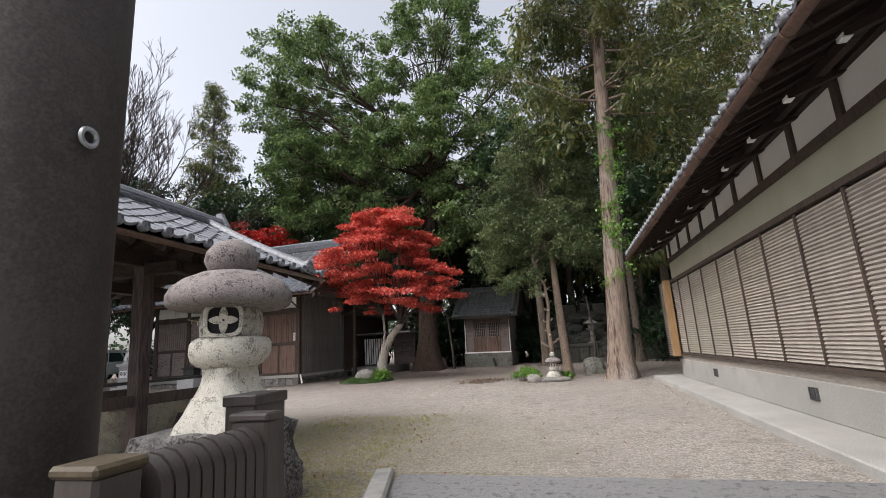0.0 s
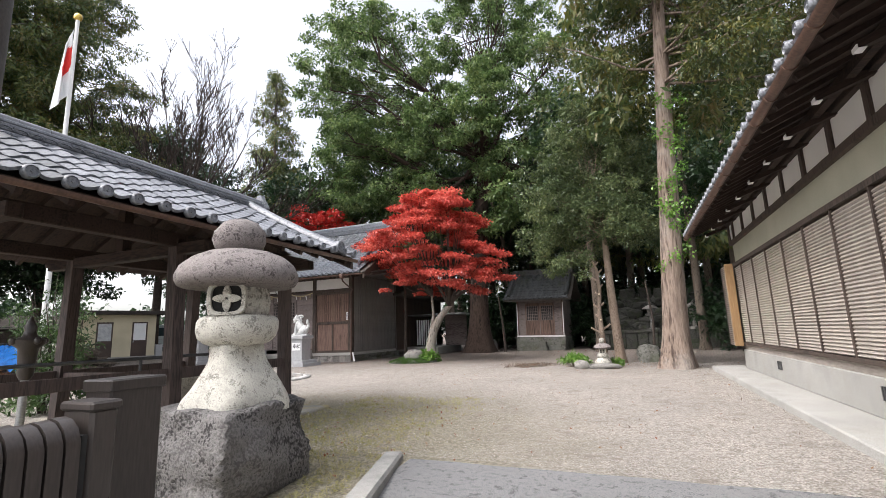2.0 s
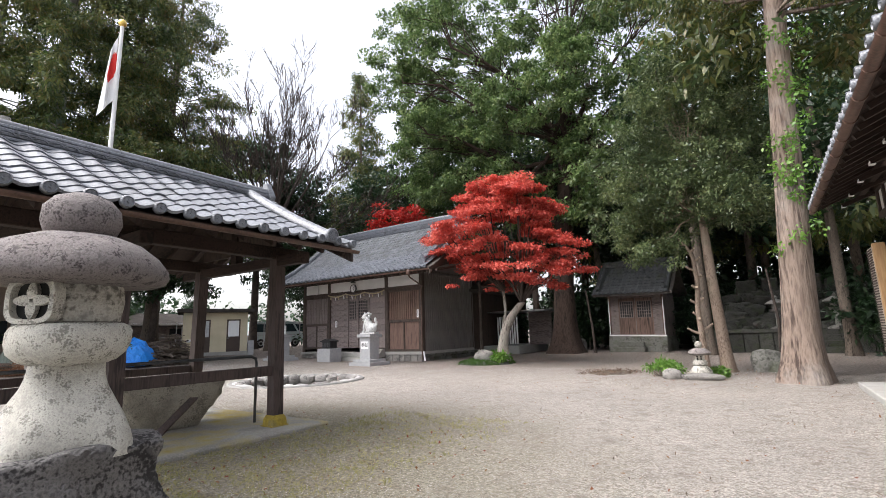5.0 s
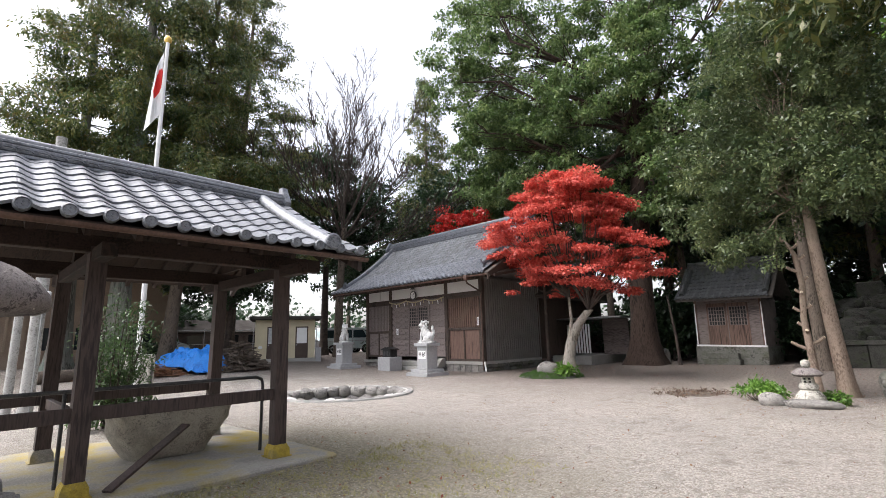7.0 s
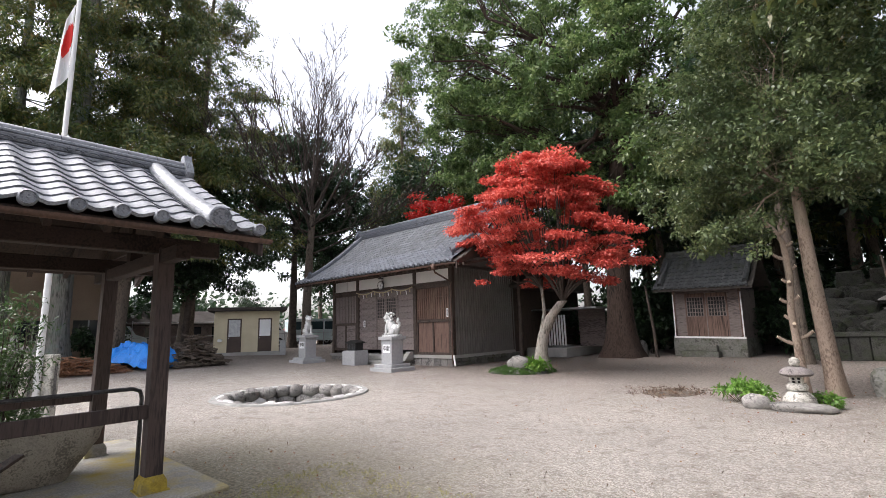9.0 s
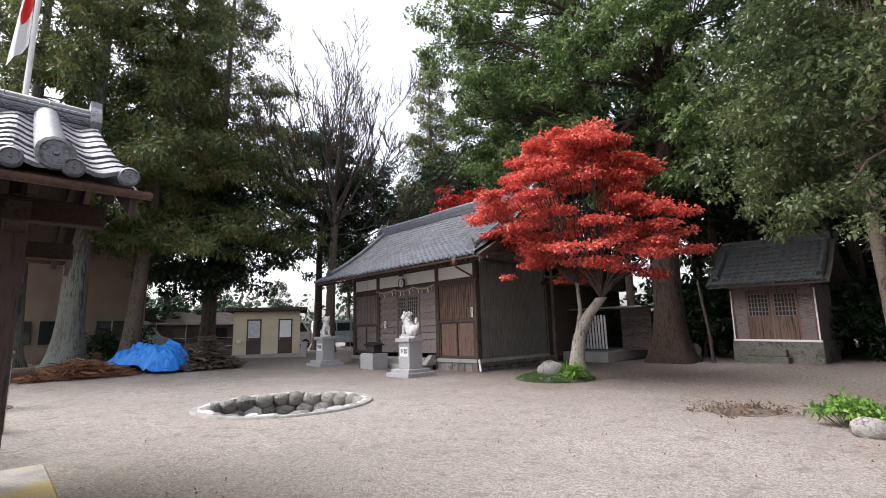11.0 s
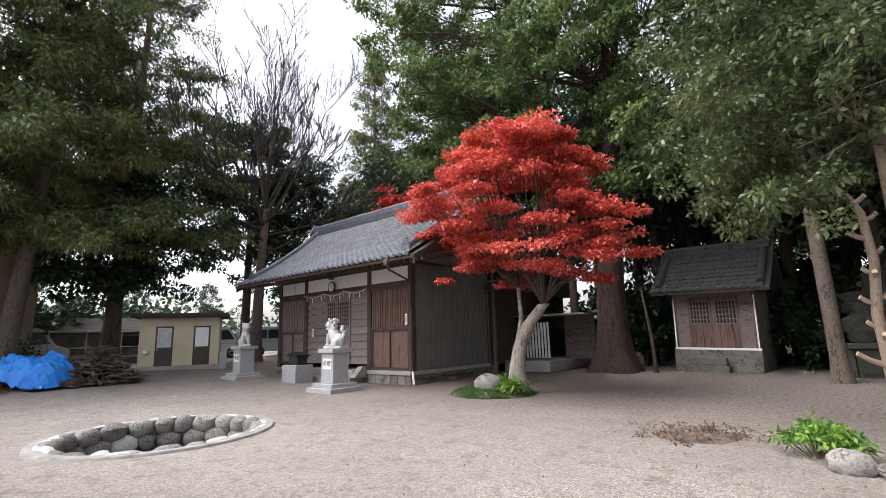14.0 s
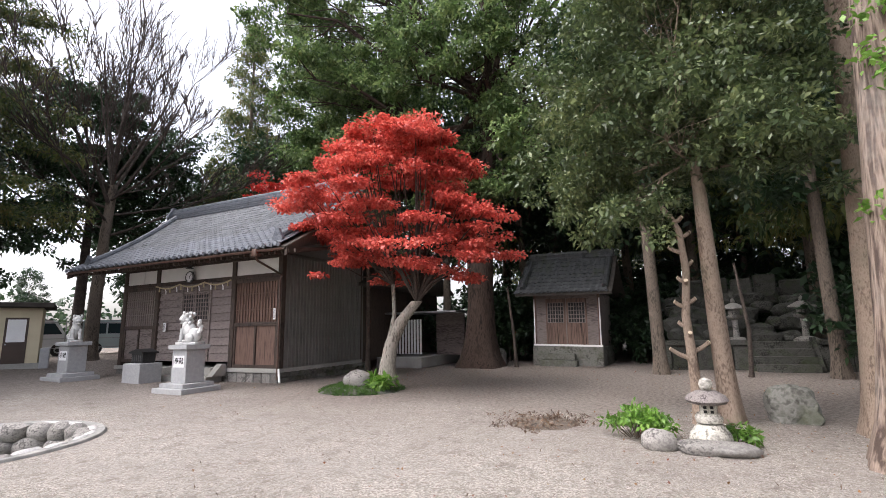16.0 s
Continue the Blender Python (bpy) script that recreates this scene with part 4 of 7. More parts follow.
def lobed_tree(name, label, base, path, radii, lobes, clumps, clump_r, per, size, leaf, bark, seed, category="tree", flare=0.5, **kw):
    """A broadleaf: a trunk, limbs to each lobe of the crown, boughs to its clumps of leaves."""
    rng = random.Random(seed)
    t = thing(name, label, category, "", base)
    b = Vector(base)
    path = [Vector(p) - b for p in path]
    s = trunk_shape(Shape(), path, radii, 16, flare, seed)
    cs, rs = [], []
    total = sum(l[3] * l[4] + l[4] * l[5] for l in lobes)
    for lx, ly, lz, rx, ry, rz in lobes:
        c = Vector((lx, ly, lz)) - b
        start = path[-1] if c.z > path[-1].z * 1.2 else path[-2].lerp(path[-1], rng.uniform(0.4, 1))
        limb = bent(start, c, rng, 0.06, 5, 0.05)
        r0 = radii[-1] * 0.45
        s.tube(limb, [r0 * (1 - 0.75 * i / 5) for i in range(6)], 7, False)
        k = max(6, int(clumps * (rx * ry + ry * rz) / total))
        for i in range(k):
            d = Vector([rng.gauss(0, 1) for _ in range(3)]).normalized()
            if d.z < -0.3 and rng.random() < 0.6:
                d.z = -d.z
            q = rng.uniform(0.45, 1.05)
            p = c + Vector((d.x * rx, d.y * ry, d.z * rz)) * q
            p += Vector([rng.uniform(-0.4, 0.4) for _ in range(3)])
            cs.append(p[:])
            rs.append(clump_r * rng.uniform(0.6, 1.3))
            if i % 3 == 0:
                s.tube(bent(limb[rng.randint(2, 5)], p, rng, 0.08, 3, 0.04), [r0 * 0.26, r0 * 0.18, r0 * 0.1, r0 * 0.03], 4, False)
    part("trunk", s, bark, t, "", True)
    crown("crown", t, cs, rs, per, size, leaf, seed=seed, **kw)
    return t


def cedar(name, label, base, lean, h, r0, low, spread, whorls, per, size, leaf, bark, seed, skew=(0, 0)):
    """A tall cedar: a straight bole, whorls of drooping boughs that carry hanging sprays."""
    rng = random.Random(seed)
    t = thing(name, label, "tree", "", base)
    top = Vector((lean[0], lean[1], h))
    bole = [Vector((0, 0, -0.1)), Vector((lean[0] * 0.15, lean[1] * 0.15, h * 0.15)), top * 0.5, top]
    s = trunk_shape(Shape(), bole, [r0, r0 * 0.82, r0 * 0.5, 0.04], 18, 0.55, seed)
    cs, rs = [], []
    for i in range(whorls):
        f = i / (whorls - 1)
        z = low + (h - low) * f
        at = top * (z / h)
        ln = spread * (1 - f) ** 0.75 * rng.uniform(0.65, 1.15) + 0.4
        for k in range(rng.randint(3, 5)):
            a = rng.uniform(0, 2 * math.pi)
            end = at + Vector((math.cos(a) * ln + skew[0] * (1 - f), math.sin(a) * ln + skew[1] * (1 - f), rng.uniform(-0.22, 0.12) * ln))
            br = bent(at, end, rng, 0.05, 4, -0.02)
            s.tube(br, [0.05 * (1 - f * 0.6), 0.038 * (1 - f * 0.6), 0.026, 0.018, 0.008], 4, False)
            m = max(2, int(ln * 1.8))
            for j in range(m):
                q = br[0].lerp(br[-1], 0.3 + 0.75 * (j + rng.random()) / m)
                cs.append((q.x + rng.uniform(-0.25, 0.25), q.y + rng.uniform(-0.25, 0.25), q.z - rng.uniform(0.0, 0.35)))
                rs.append(rng.uniform(0.3, 0.62))
    part("trunk", s, bark, t, "", True)
    crown("crown", t, cs, rs, per, size, leaf, aspect=0.32, flat=0.8, up=0.25, hang=0.55, out=0.5, seed=seed)
    return t


# great evergreen behind the maple
lobed_tree("evergreen_tree", "huge spreading dark green evergreen with fluted brown trunk", (-7.6, 25.4, 0),
           [(-7.6, 25.4, -0.1), (-7.5, 25.4, 3), (-7.2, 25.4, 7), (-6.8, 25.5, 11)], [0.56, 0.5, 0.42, 0.34],
           [(-7, 26.5, 19.5, 4.6, 4.6, 3.6), (-11.8, 26, 16.5, 4.2, 4.4, 3.6), (-3.2, 26.5, 16, 4.0, 4, 3.6), (-8, 24.6, 12.5, 4.6, 3.6, 2.4),
            (-13.6, 26.5, 12.5, 3.6, 3.8, 2.6), (-4.6, 24.8, 10, 3.6, 3.2, 2.2), (-11, 25, 8.8, 3.4, 3, 2.0), (-2.0, 26.5, 12, 3, 3.4, 2.6), (-5.5, 26, 22, 3.2, 3.2, 2.4),
            (-15.2, 22.2, 15.8, 2.4, 2.4, 2.4), (-12.8, 22.8, 19, 3, 2.6, 2.2), (-13.6, 22.4, 12.2, 2.4, 2, 1.2), (-4.2, 23.4, 7.6, 2.4, 1.8, 1.2), (-9.6, 23.6, 8.4, 2.4, 1.8, 1.2),
            (-15.8, 25.3, 20.6, 3.0, 3.0, 2.6), (-16.8, 25.3, 16.8, 2.6, 2.8, 2.2), (-15.4, 25, 12.6, 2.6, 2.6, 1.8), (-14.4, 24.4, 9.4, 2.2, 2.0, 1.3),
            (-5.6, 24.0, 6.4, 2.0, 1.4, 0.9), (-2.6, 24.8, 6.0, 1.8, 1.3, 0.9), (-7.9, 24.0, 7.0, 1.8, 1.2, 1.2), (-8.8, 22.8, 11.2, 2.8, 1.6, 1.8), (-5.8, 23.0, 13.6, 2.8, 1.8, 1.8)],
           1080, 0.6, 130, 0.2, M_CAMPHOR, M_BARK_CROWNSHADE, 11, flare=0.9, flat=0.42)
lobed_tree("evergreen_tree", "tall broad evergreen behind the worship hall", (-19.5, 31.5, 0.2),
           [(-19.5, 31.5, 0), (-19.4, 31.5, 4), (-19.2, 31.5, 9)], [0.4, 0.34, 0.24],
           [(-19.5, 31.5, 16.8, 3.2, 3, 3.4), (-16.5, 31.5, 13.5, 3.4, 3, 3), (-21.5, 32, 12.5, 2.6, 2.6, 2.8), (-18, 30.5, 9.5, 3.6, 3, 2.4), (-13, 32, 10, 4, 3, 3)],
           300, 0.8, 110, 0.28, M_GREEN, M_BARK, 12, flat=0.65)
# pollarded tree with grey-green leaves near the small lantern
lobed_tree("evergreen_tree", "round grey-green evergreen with smooth tan trunk", (-0.1, 16.4, 0),
           [(-0.1, 16.4, -0.1), (-0.16, 16.3, 1.2), (-0.2, 16.1, 2.4), (-0.22, 16.05, 3.5), (-0.25, 16, 4.4)], [0.15, 0.135, 0.12, 0.1, 0.06],
           [(-0.5, 16.1, 6.6, 1.6, 1.6, 1.3), (-0.45, 16.1, 8.1, 1.0, 1.0, 0.8), (-1.6, 15.9, 5.3, 1.2, 1.5, 1.2), (0.7, 16, 5.35, 1.0, 1.5, 1.3), (-0.7, 15.2, 4.4, 1.7, 1.2, 0.9),
            (-0.5, 16.9, 4.4, 1.7, 1.3, 0.9), (-2.0, 16, 3.9, 0.9, 1.0, 0.7), (0.8, 15.7, 3.9, 0.9, 1.0, 0.5), (-1.3, 15.6, 3.2, 0.8, 0.8, 0.35)],
           520, 0.27, 120, 0.095, M_HOLLY, M_BARK_SMOOTH, 13, flat=0.7, out=0.6)
# layered scarlet maple
rng = random.Random(21)
maple = thing("maple_tree", "scarlet maple with layered leaves and pale leaning trunk", "tree", "", (-7.45, 18.3, 0.1))
mb = Vector((-7.45, 18.3, 0.1))
s = Shape()
trunk_shape(s, [(0, 0, -0.1), (0.0, 0, 0.5), (0.12, 0, 1.05), (0.45, 0, 1.65), (0.85, 0.05, 2.1)], [0.23, 0.2, 0.185, 0.175, 0.15], 14, 0.5, 3)
trunk_shape(s, [(0.05, 0.02, 0.7), (0.02, 0.1, 1.2), (0.1, 0.2, 1.8), (0.0, 0.3, 2.6)], [0.1, 0.075, 0.06, 0.05], 8, 0.0, 4)
cs, rs = [], []
pads = []
# the crown's outline from its foot to its top: how far it reaches west and east
reach_z, reach_w, reach_e = (2.4, 3.1, 3.9, 5.2, 6.2, 7.1), (-8.2, -9.2, -10.0, -10.9, -9.7, -8.3), (-6.0, -4.8, -3.5, -4.2, -4.8, -5.7)
for i in range(64):
    z = 2.95 + 4.1 * (i + rng.random()) / 64
    w, e = float(np.interp(z, reach_z, reach_w)) + 0.45, float(np.interp(z, reach_z, reach_e)) - 0.45
    a = i * 2.4 + rng.uniform(-0.5, 0.5)
    q = rng.uniform(0.35, 1.0) ** 0.6
    half = max(0.25, (e - w) / 2)
    ux, uy = math.cos(a), math.sin(a)
    p = Vector(((w + e) / 2 + ux * q * half, 18.3 + uy * q * half * 0.72, z))
    pads.append(p - mb)
    size = rng.uniform(0.5, 0.95)
    for k in range(6):
        b, d = rng.uniform(0, 2 * math.pi), size * math.sqrt(rng.random())
        ox, oy = math.cos(b) * d, math.sin(b) * d
        droop = -0.32 * (ox * ux + oy * uy) * q - 0.14 * d
        cs.append((p.x + ox - mb.x, p.y + oy - mb.y, p.z + droop - mb.z))
        rs.append(rng.uniform(0.27, 0.52))
limbs = Shape()
for i, p in enumerate(pads):
    fork = Vector((0.85, 0.05, 2.1)) if p.x > 0.2 else Vector((0.0, 0.3, 2.6))
    mid = fork.lerp(p, 0.55) + Vector((0, 0, rng.uniform(-0.25, 0.15)))
    limbs.tube([fork, fork.lerp(mid, 0.5) + Vector((0, 0, 0.12)), mid, p], [0.045, 0.032, 0.02, 0.006], 5, False)
part("trunk", s, M_BARK_MAPLE, maple, "", True)
part("branchwork", limbs, M_BARK_DARK, maple, "thin dark limbs", True)
crown("crown", maple, cs, rs, 170, 0.086, M_MAPLE, aspect=0.85, flat=0.2, up=0.75, hang=0.12, out=0.5, seed=22)
lobed_tree("maple_tree", "crimson maple top behind the hall roof", (-20.4, 28, 0.2), [(-20.4, 28, 0), (-20.3, 28, 4), (-20.2, 28, 7.5)], [0.16, 0.13, 0.09],
           [(-20.4, 28, 9.3, 2.2, 2, 1.0), (-18.8, 28, 8.6, 1.5, 1.5, 0.8), (-21.8, 28, 8.5, 1.3, 1.5, 0.7)], 60, 0.6, 110, 0.16, M_MAPLE2, M_BARK, 23, aspect=0.85, flat=0.3, up=0.7)
lobed_tree("evergreen_shrub", "green evergreen branches between hall and maple", (-10.1, 21.3, 0), [(-10.1, 21.3, -0.1), (-10.0, 21.2, 2), (-9.9, 21.0, 3.8)], [0.09, 0.08, 0.06],
           [(-10.0, 20.6, 4.9, 1.1, 1.0, 0.9), (-9.3, 20.8, 4.2, 0.9, 0.9, 0.7)], 50, 0.35, 110, 0.11, M_HOLLY, M_BARK_DARK, 24, "shrub", flat=0.6)
# cedars
cedar("cedar_tree", "tall cedar with pale stringy red-brown trunk", (1.33, 14.3, 0), (1.25, 0.2), 20, 0.34, 8.0, 3.7, 28, 230, 0.12, M_CEDARGOLD, M_BARK_CEDAR, 31, (0.9, 0))
cedar("cedar_tree", "cedar with grey-green lichened trunk beside the brush pile", (-24.3, 8.6, 0.4), (0.4, 0.3), 26, 0.5, 5.2, 6.0, 38, 110, 0.21, M_CEDARLEAF, M_BARK_PALE, 32)
cedar("cedar_tree", "cedar with mossy trunk behind the brush pile", (-25.6, 6.9, 0.4), (0.2, -0.2), 22, 0.42, 5.2, 4.2, 28, 95, 0.21, M_CEDARLEAF, M_BARK_PALE, 33)
cedar("cedar_tree", "cedar with dark leaning mossy trunk", (-24.0, 10.6, 0.4), (-0.6, 1.6), 23, 0.34, 5.4, 5.0, 32, 105, 0.21, M_CEDARLEAF, M_BARK, 34)
cedar("cedar_tree", "tall dark cedar behind the toilet hut", (-27.4, 14.7, 0.4), (0, 0.6), 26, 0.4, 6.0, 5.6, 36, 105, 0.2, M_CEDARLEAF, M_BARK, 35)
cedar("cedar_tree", "slim pointed dark cedar", (-28.2, 32, 0.4), (0, 0), 25, 0.35, 4.0, 3.8, 44, 55, 0.26, M_CEDARLEAF, M_BARK, 36)
# dark round evergreen by the hut
lobed_tree("evergreen_tree", "dense dark round evergreen beside the toilet hut", (-26.2, 14.2, 0.4), [(-26.2, 14.2, 0.3), (-26.2, 14.3, 1.8), (-26.2, 14.4, 4)], [0.2, 0.17, 0.14],
           [(-26.5, 14.6, 8.6, 2.4, 2.6, 2.5), (-26.3, 13.2, 6.2, 2.2, 2.0, 1.8), (-26.3, 16.2, 6.2, 2.2, 2.2, 1.9), (-26.6, 15.2, 4.5, 2.2, 2.2, 1.0), (-26.4, 13.0, 4.3, 1.8, 1.9, 0.9)], 200, 0.6, 110, 0.24, M_DARKLEAF, M_BARK_DARK, 41, flat=0.7)
# layered pine-like trees round the bare tree
lobed_tree("evergreen_tree", "layered dark evergreen behind the bare tree", (-28.5, 21.8, 0.4), [(-28.5, 21.8, 0.3), (-28.4, 21.8, 4), (-28.5, 21.9, 9)], [0.28, 0.24, 0.15],
           [(-30, 21.6, 13.9, 3, 3.8, 1.1), (-30, 18.4, 12.3, 2.4, 2.6, 0.9), (-30, 25.4, 12.6, 2.6, 2.8, 0.9), (-30, 22, 11.2, 3, 3.6, 0.7), (-29, 20.5, 6.8, 2.2, 2.4, 2.0),
            (-29, 24.3, 6.8, 2.2, 2.6, 2.4), (-29, 28.3, 6.8, 2.2, 2.6, 2.4), (-29.5, 28, 10.8, 2.2, 2.4, 1.2),
            (-30, 22.5, 15.4, 2.4, 2.8, 0.8), (-30, 19.6, 10.2, 2.6, 2.4, 0.6), (-30, 25.5, 9.6, 2.4, 2.6, 0.8), (-30, 16.6, 9.2, 1.8, 1.8, 0.6), (-29.5, 24.5, 11.6, 2.4, 3.0, 1.0), (-30.5, 27.5, 14.2, 2.2, 2.2, 1.0), (-29.5, 22.5, 9.0, 2.4, 3.4, 1.0), (-29.5, 26.5, 5.4, 2.2, 3.2, 2.2)],
           640, 0.7, 80, 0.26, M_DARKLEAF, M_BARK_DARK, 42, flat=0.35)

# leafless tree: forking, steeply rising boughs and twigs
bare = thing("bare_tree", "tall leafless tree with fine upright twigs", "tree", "", (-25, 20.7, 0.4))
s = Shape()
bole = Shape()
trunk_shape(bole, [(0, 0, -0.1), (0, 0.02, 3), (0.1, 0.1, 6), (0.1, 0.25, 8.4)], [0.3, 0.26, 0.22, 0.18], 12, 0.5, 8)
rng = random.Random(77)


def grow(p, d, ln, r, depth, spread, rise):
    """One bough that bends upwards, then its side shoots."""
    q = Vector(p)
    pts, rad = [q.copy()], [r]
    dd = Vector(d).normalized()
    for i in range(6):
        dd = (dd + Vector((rng.uniform(-0.1, 0.1), rng.uniform(-0.1, 0.1), rise))).normalized()
        q = q + dd * ln / 6
        pts.append(q.copy())
        rad.append(max(0.012, r * (1 - 0.13 * (i + 1))))
    s.tube(pts, rad, 6 if depth > 1 else 4 if depth else 3, False)
    if depth == 0:
        return
    for i in range((0, 5, 6, 7)[depth]):
        k = rng.randint(2, 6)
        a = rng.uniform(0, 2 * math.pi)
        sp = rng.uniform(0.25, 0.55) * spread
        grow(pts[k], dd + Vector((math.cos(a) * sp, math.sin(a) * sp, rng.uniform(-0.05, 0.2))), ln * rng.uniform(0.34, 0.5), max(0.016, rad[k] * 0.5), depth - 1, spread, rise)


for i in range(11):
    a = i * 2.4
    sp = 0.18 + 0.065 * i
    grow((0.1, 0.2, 9.2 - 0.2 * i), (math.cos(a) * sp, math.sin(a) * sp + 0.08, 1), rng.uniform(6.6, 7.4), 0.095, 3, 1.3, 0.05)
for i in range(8):
    a = i * 2.4 + 0.6
    grow((0.08, 0.12, 5.8 + 0.35 * i), (math.cos(a), math.sin(a), 0.3), rng.uniform(5.0, 6.4), 0.065, 3, 1.1, 0.03)
part("branchwork", s, M_BARK_DARK, bare, "", True)
part("trunk", bole, M_BARK, bare, "", True)

# woods beyond the yard: three kinds of tree, set at many places
rng = random.Random(90)
wood_a = lobed_tree("woodland_tree", "dark evergreen in the woods behind the yard", (0, 40, 0), [(0, 40, -0.2), (0, 40, 4), (0.2, 40, 9)], [0.26, 0.22, 0.12],
                    [(0, 40, 12.5, 2.6, 2.6, 3), (-1.8, 40, 9, 2.4, 2.4, 2.2), (1.8, 40.3, 8.5, 2.4, 2.4, 2.2), (0, 39.4, 6.2, 2.6, 2.2, 1.8)], 140, 0.8, 42, 0.37, M_DARKLEAF, M_BARK, 51, flat=0.65)
wood_b = cedar("woodland_tree", "dark straight cedar in the woods behind the yard", (6, 38, 0), (0.2, 0.1), 19, 0.26, 5.5, 2.8, 18, 28, 0.34, M_CEDARLEAF, M_BARK, 52)
wood_c = lobed_tree("woodland_shrub", "dark evergreen undergrowth at the edge of the woods", (3, 36, 0), [(3, 36, -0.1), (3, 36, 0.6), (3, 36.1, 1.4)], [0.08, 0.07, 0.05],
                    [(3, 36, 1.6, 1.5, 1.3, 1.1), (3.8, 36, 1.1, 1.2, 1.1, 0.8), (2.1, 36.2, 1.2, 1.2, 1.2, 0.9)], 54, 0.5, 46, 0.23, M_DARKLEAF, M_BARK_DARK, 53, "shrub", flat=0.7)
for o in (wood_a, wood_b):
    tagged(o, group="woods")
tagged(wood_c, group="undergrowth")
for i in range(29):
    x = -16 + i * 1.17 + rng.uniform(-0.8, 0.8)
    y = rng.uniform(36, 52) if i % 2 else rng.uniform(33.5, 37)
    k = rng.uniform(0.8, 1.25)
    copy_thing(wood_a if rng.random() < 0.5 else wood_b, pose(x, y, 0, 0, 0, rng.uniform(0, 360)) @ Matrix.Scale(k, 4))
for x, y, k in ((6.5, 19, 0.85), (9.5, 21, 1.0), (7.2, 24, 0.95), (12, 19, 0.9), (5.4, 27.5, 1.0), (10.5, 27, 1.1), (14, 24, 1.1), (17, 18, 1.0), (4.6, 31, 1.0), (15, 32, 1.1)):
    copy_thing(wood_b if rng.random() < 0.55 else wood_a, pose(x, y, 0, 0, 0, rng.uniform(0, 360)) @ Matrix.Scale(k, 4))
for x, y, k in ((-31, 31, 0.9), (-25, 36, 1.0), (-26.5, 31, 0.95), (-29.5, 35.5, 1.15), (-23.5, 31.5, 0.9), (-33, 27, 0.75), (-21, 37, 1.0), (-36, 36, 1.0), (-48, 22, 0.4), (-50, 29, 0.45), (-52, 14, 0.4), (-41, 10, 0.42), (-42, 14, 0.36), (-41, 6, 0.45), (-7.5, 32, 0.95), (-3.2, 31.8, 0.9), (0.5, 33, 1.0)):
    copy_thing(wood_a, pose(x, y, 0.4, 0, 0, rng.uniform(0, 360)) @ Matrix.Scale(k, 4))
for i in range(26):
    x = -9 + i * 0.75 + rng.uniform(-0.3, 0.3)
    y = 33 + rng.uniform(-1, 2.5)
    copy_thing(wood_c, pose(x, y, 0, 0, 0, rng.uniform(0, 360)) @ Matrix.Scale(rng.uniform(0.9, 1.7), 4))
for x, y, k in ((-6, 38, 2.0), (-3, 39, 2.2), (0, 38, 2.0), (3, 39, 2.3), (6, 36, 2.1), (9, 35, 2.2), (12, 34, 2.2), (8, 30, 1.6), (-28.2, 10.8, 0.8), (-26.2, 26.5, 1.2), (-24.5, 28.5, 1.5), (-22, 30, 1.5), (-9.6, 29, 1.1), (-8.2, 30, 1.2), (-7.4, 28.6, 0.8), (-2.2, 31, 1.2), (-6.8, 31, 1.3), (4.6, 17.5, 0.7), (6, 21, 1.2), (4.4, 22.5, 1.0), (5.4, 25, 1.3), (-35, 8.6, 1.7), (-35.5, 11.4, 1.8), (-37, 14.2, 1.8), (-38, 17.6, 1.7), (-4.2, 30, 1.2), (-1.8, 28.6, 0.8)):
    copy_thing(wood_c, pose(x, y, 0, 0, 0, rng.uniform(0, 360)) @ Matrix.Scale(k, 4))
# far belt of woods that closes the view
s_rng = np.random.RandomState(5)
ang = s_rng.uniform(0, 2 * math.pi, 900)
rr = s_rng.uniform(62, 78, 900)
zc = s_rng.uniform(0, 1, 900) * (6.5 + 3 * np.sin(ang * 5)) * np.where(np.cos(ang) < -0.5, 0.7, 1.0)
far_c = np.stack([-6 + rr * np.cos(ang), 10 + rr * np.sin(ang), zc], axis=1)
v, n = leaf_quads(far_c, np.full(900, 3.4), 36, 0.8, aspect=0.7, flat=0.8, up=0.4, seed=6)
tagged(new("far_woods", quads("far_woods", v, n, M_DARKLEAF)), "distant belt of dark woods round the shrine", "woods", "", "stuff")
# bole behind the big cedar
s = Shape()
trunk_shape(s, [(0, 0, -0.1), (0.1, 0, 2.2), (0.26, 0.05, 5), (0.45, 0.1, 12)], [0.23, 0.2, 0.18, 0.12], 14, 0.5, 61)
t = thing("cedar_tree", "straight smooth tan cedar bole beside the big cedar", "tree", "", (1.58, 15.95, 0))
part("trunk", s, M_BARK_SMOOTH, t, "", True)
rngc = random.Random(62)
pts = [(rngc.uniform(-2.2, 2.2), rngc.uniform(-2, 2), rngc.uniform(7, 13)) for _ in range(120)]
crown("crown", t, pts, [0.6] * 120, 40, 0.3, M_CEDARLEAF, aspect=0.32, flat=0.8, up=0.25, hang=0.5, seed=63)
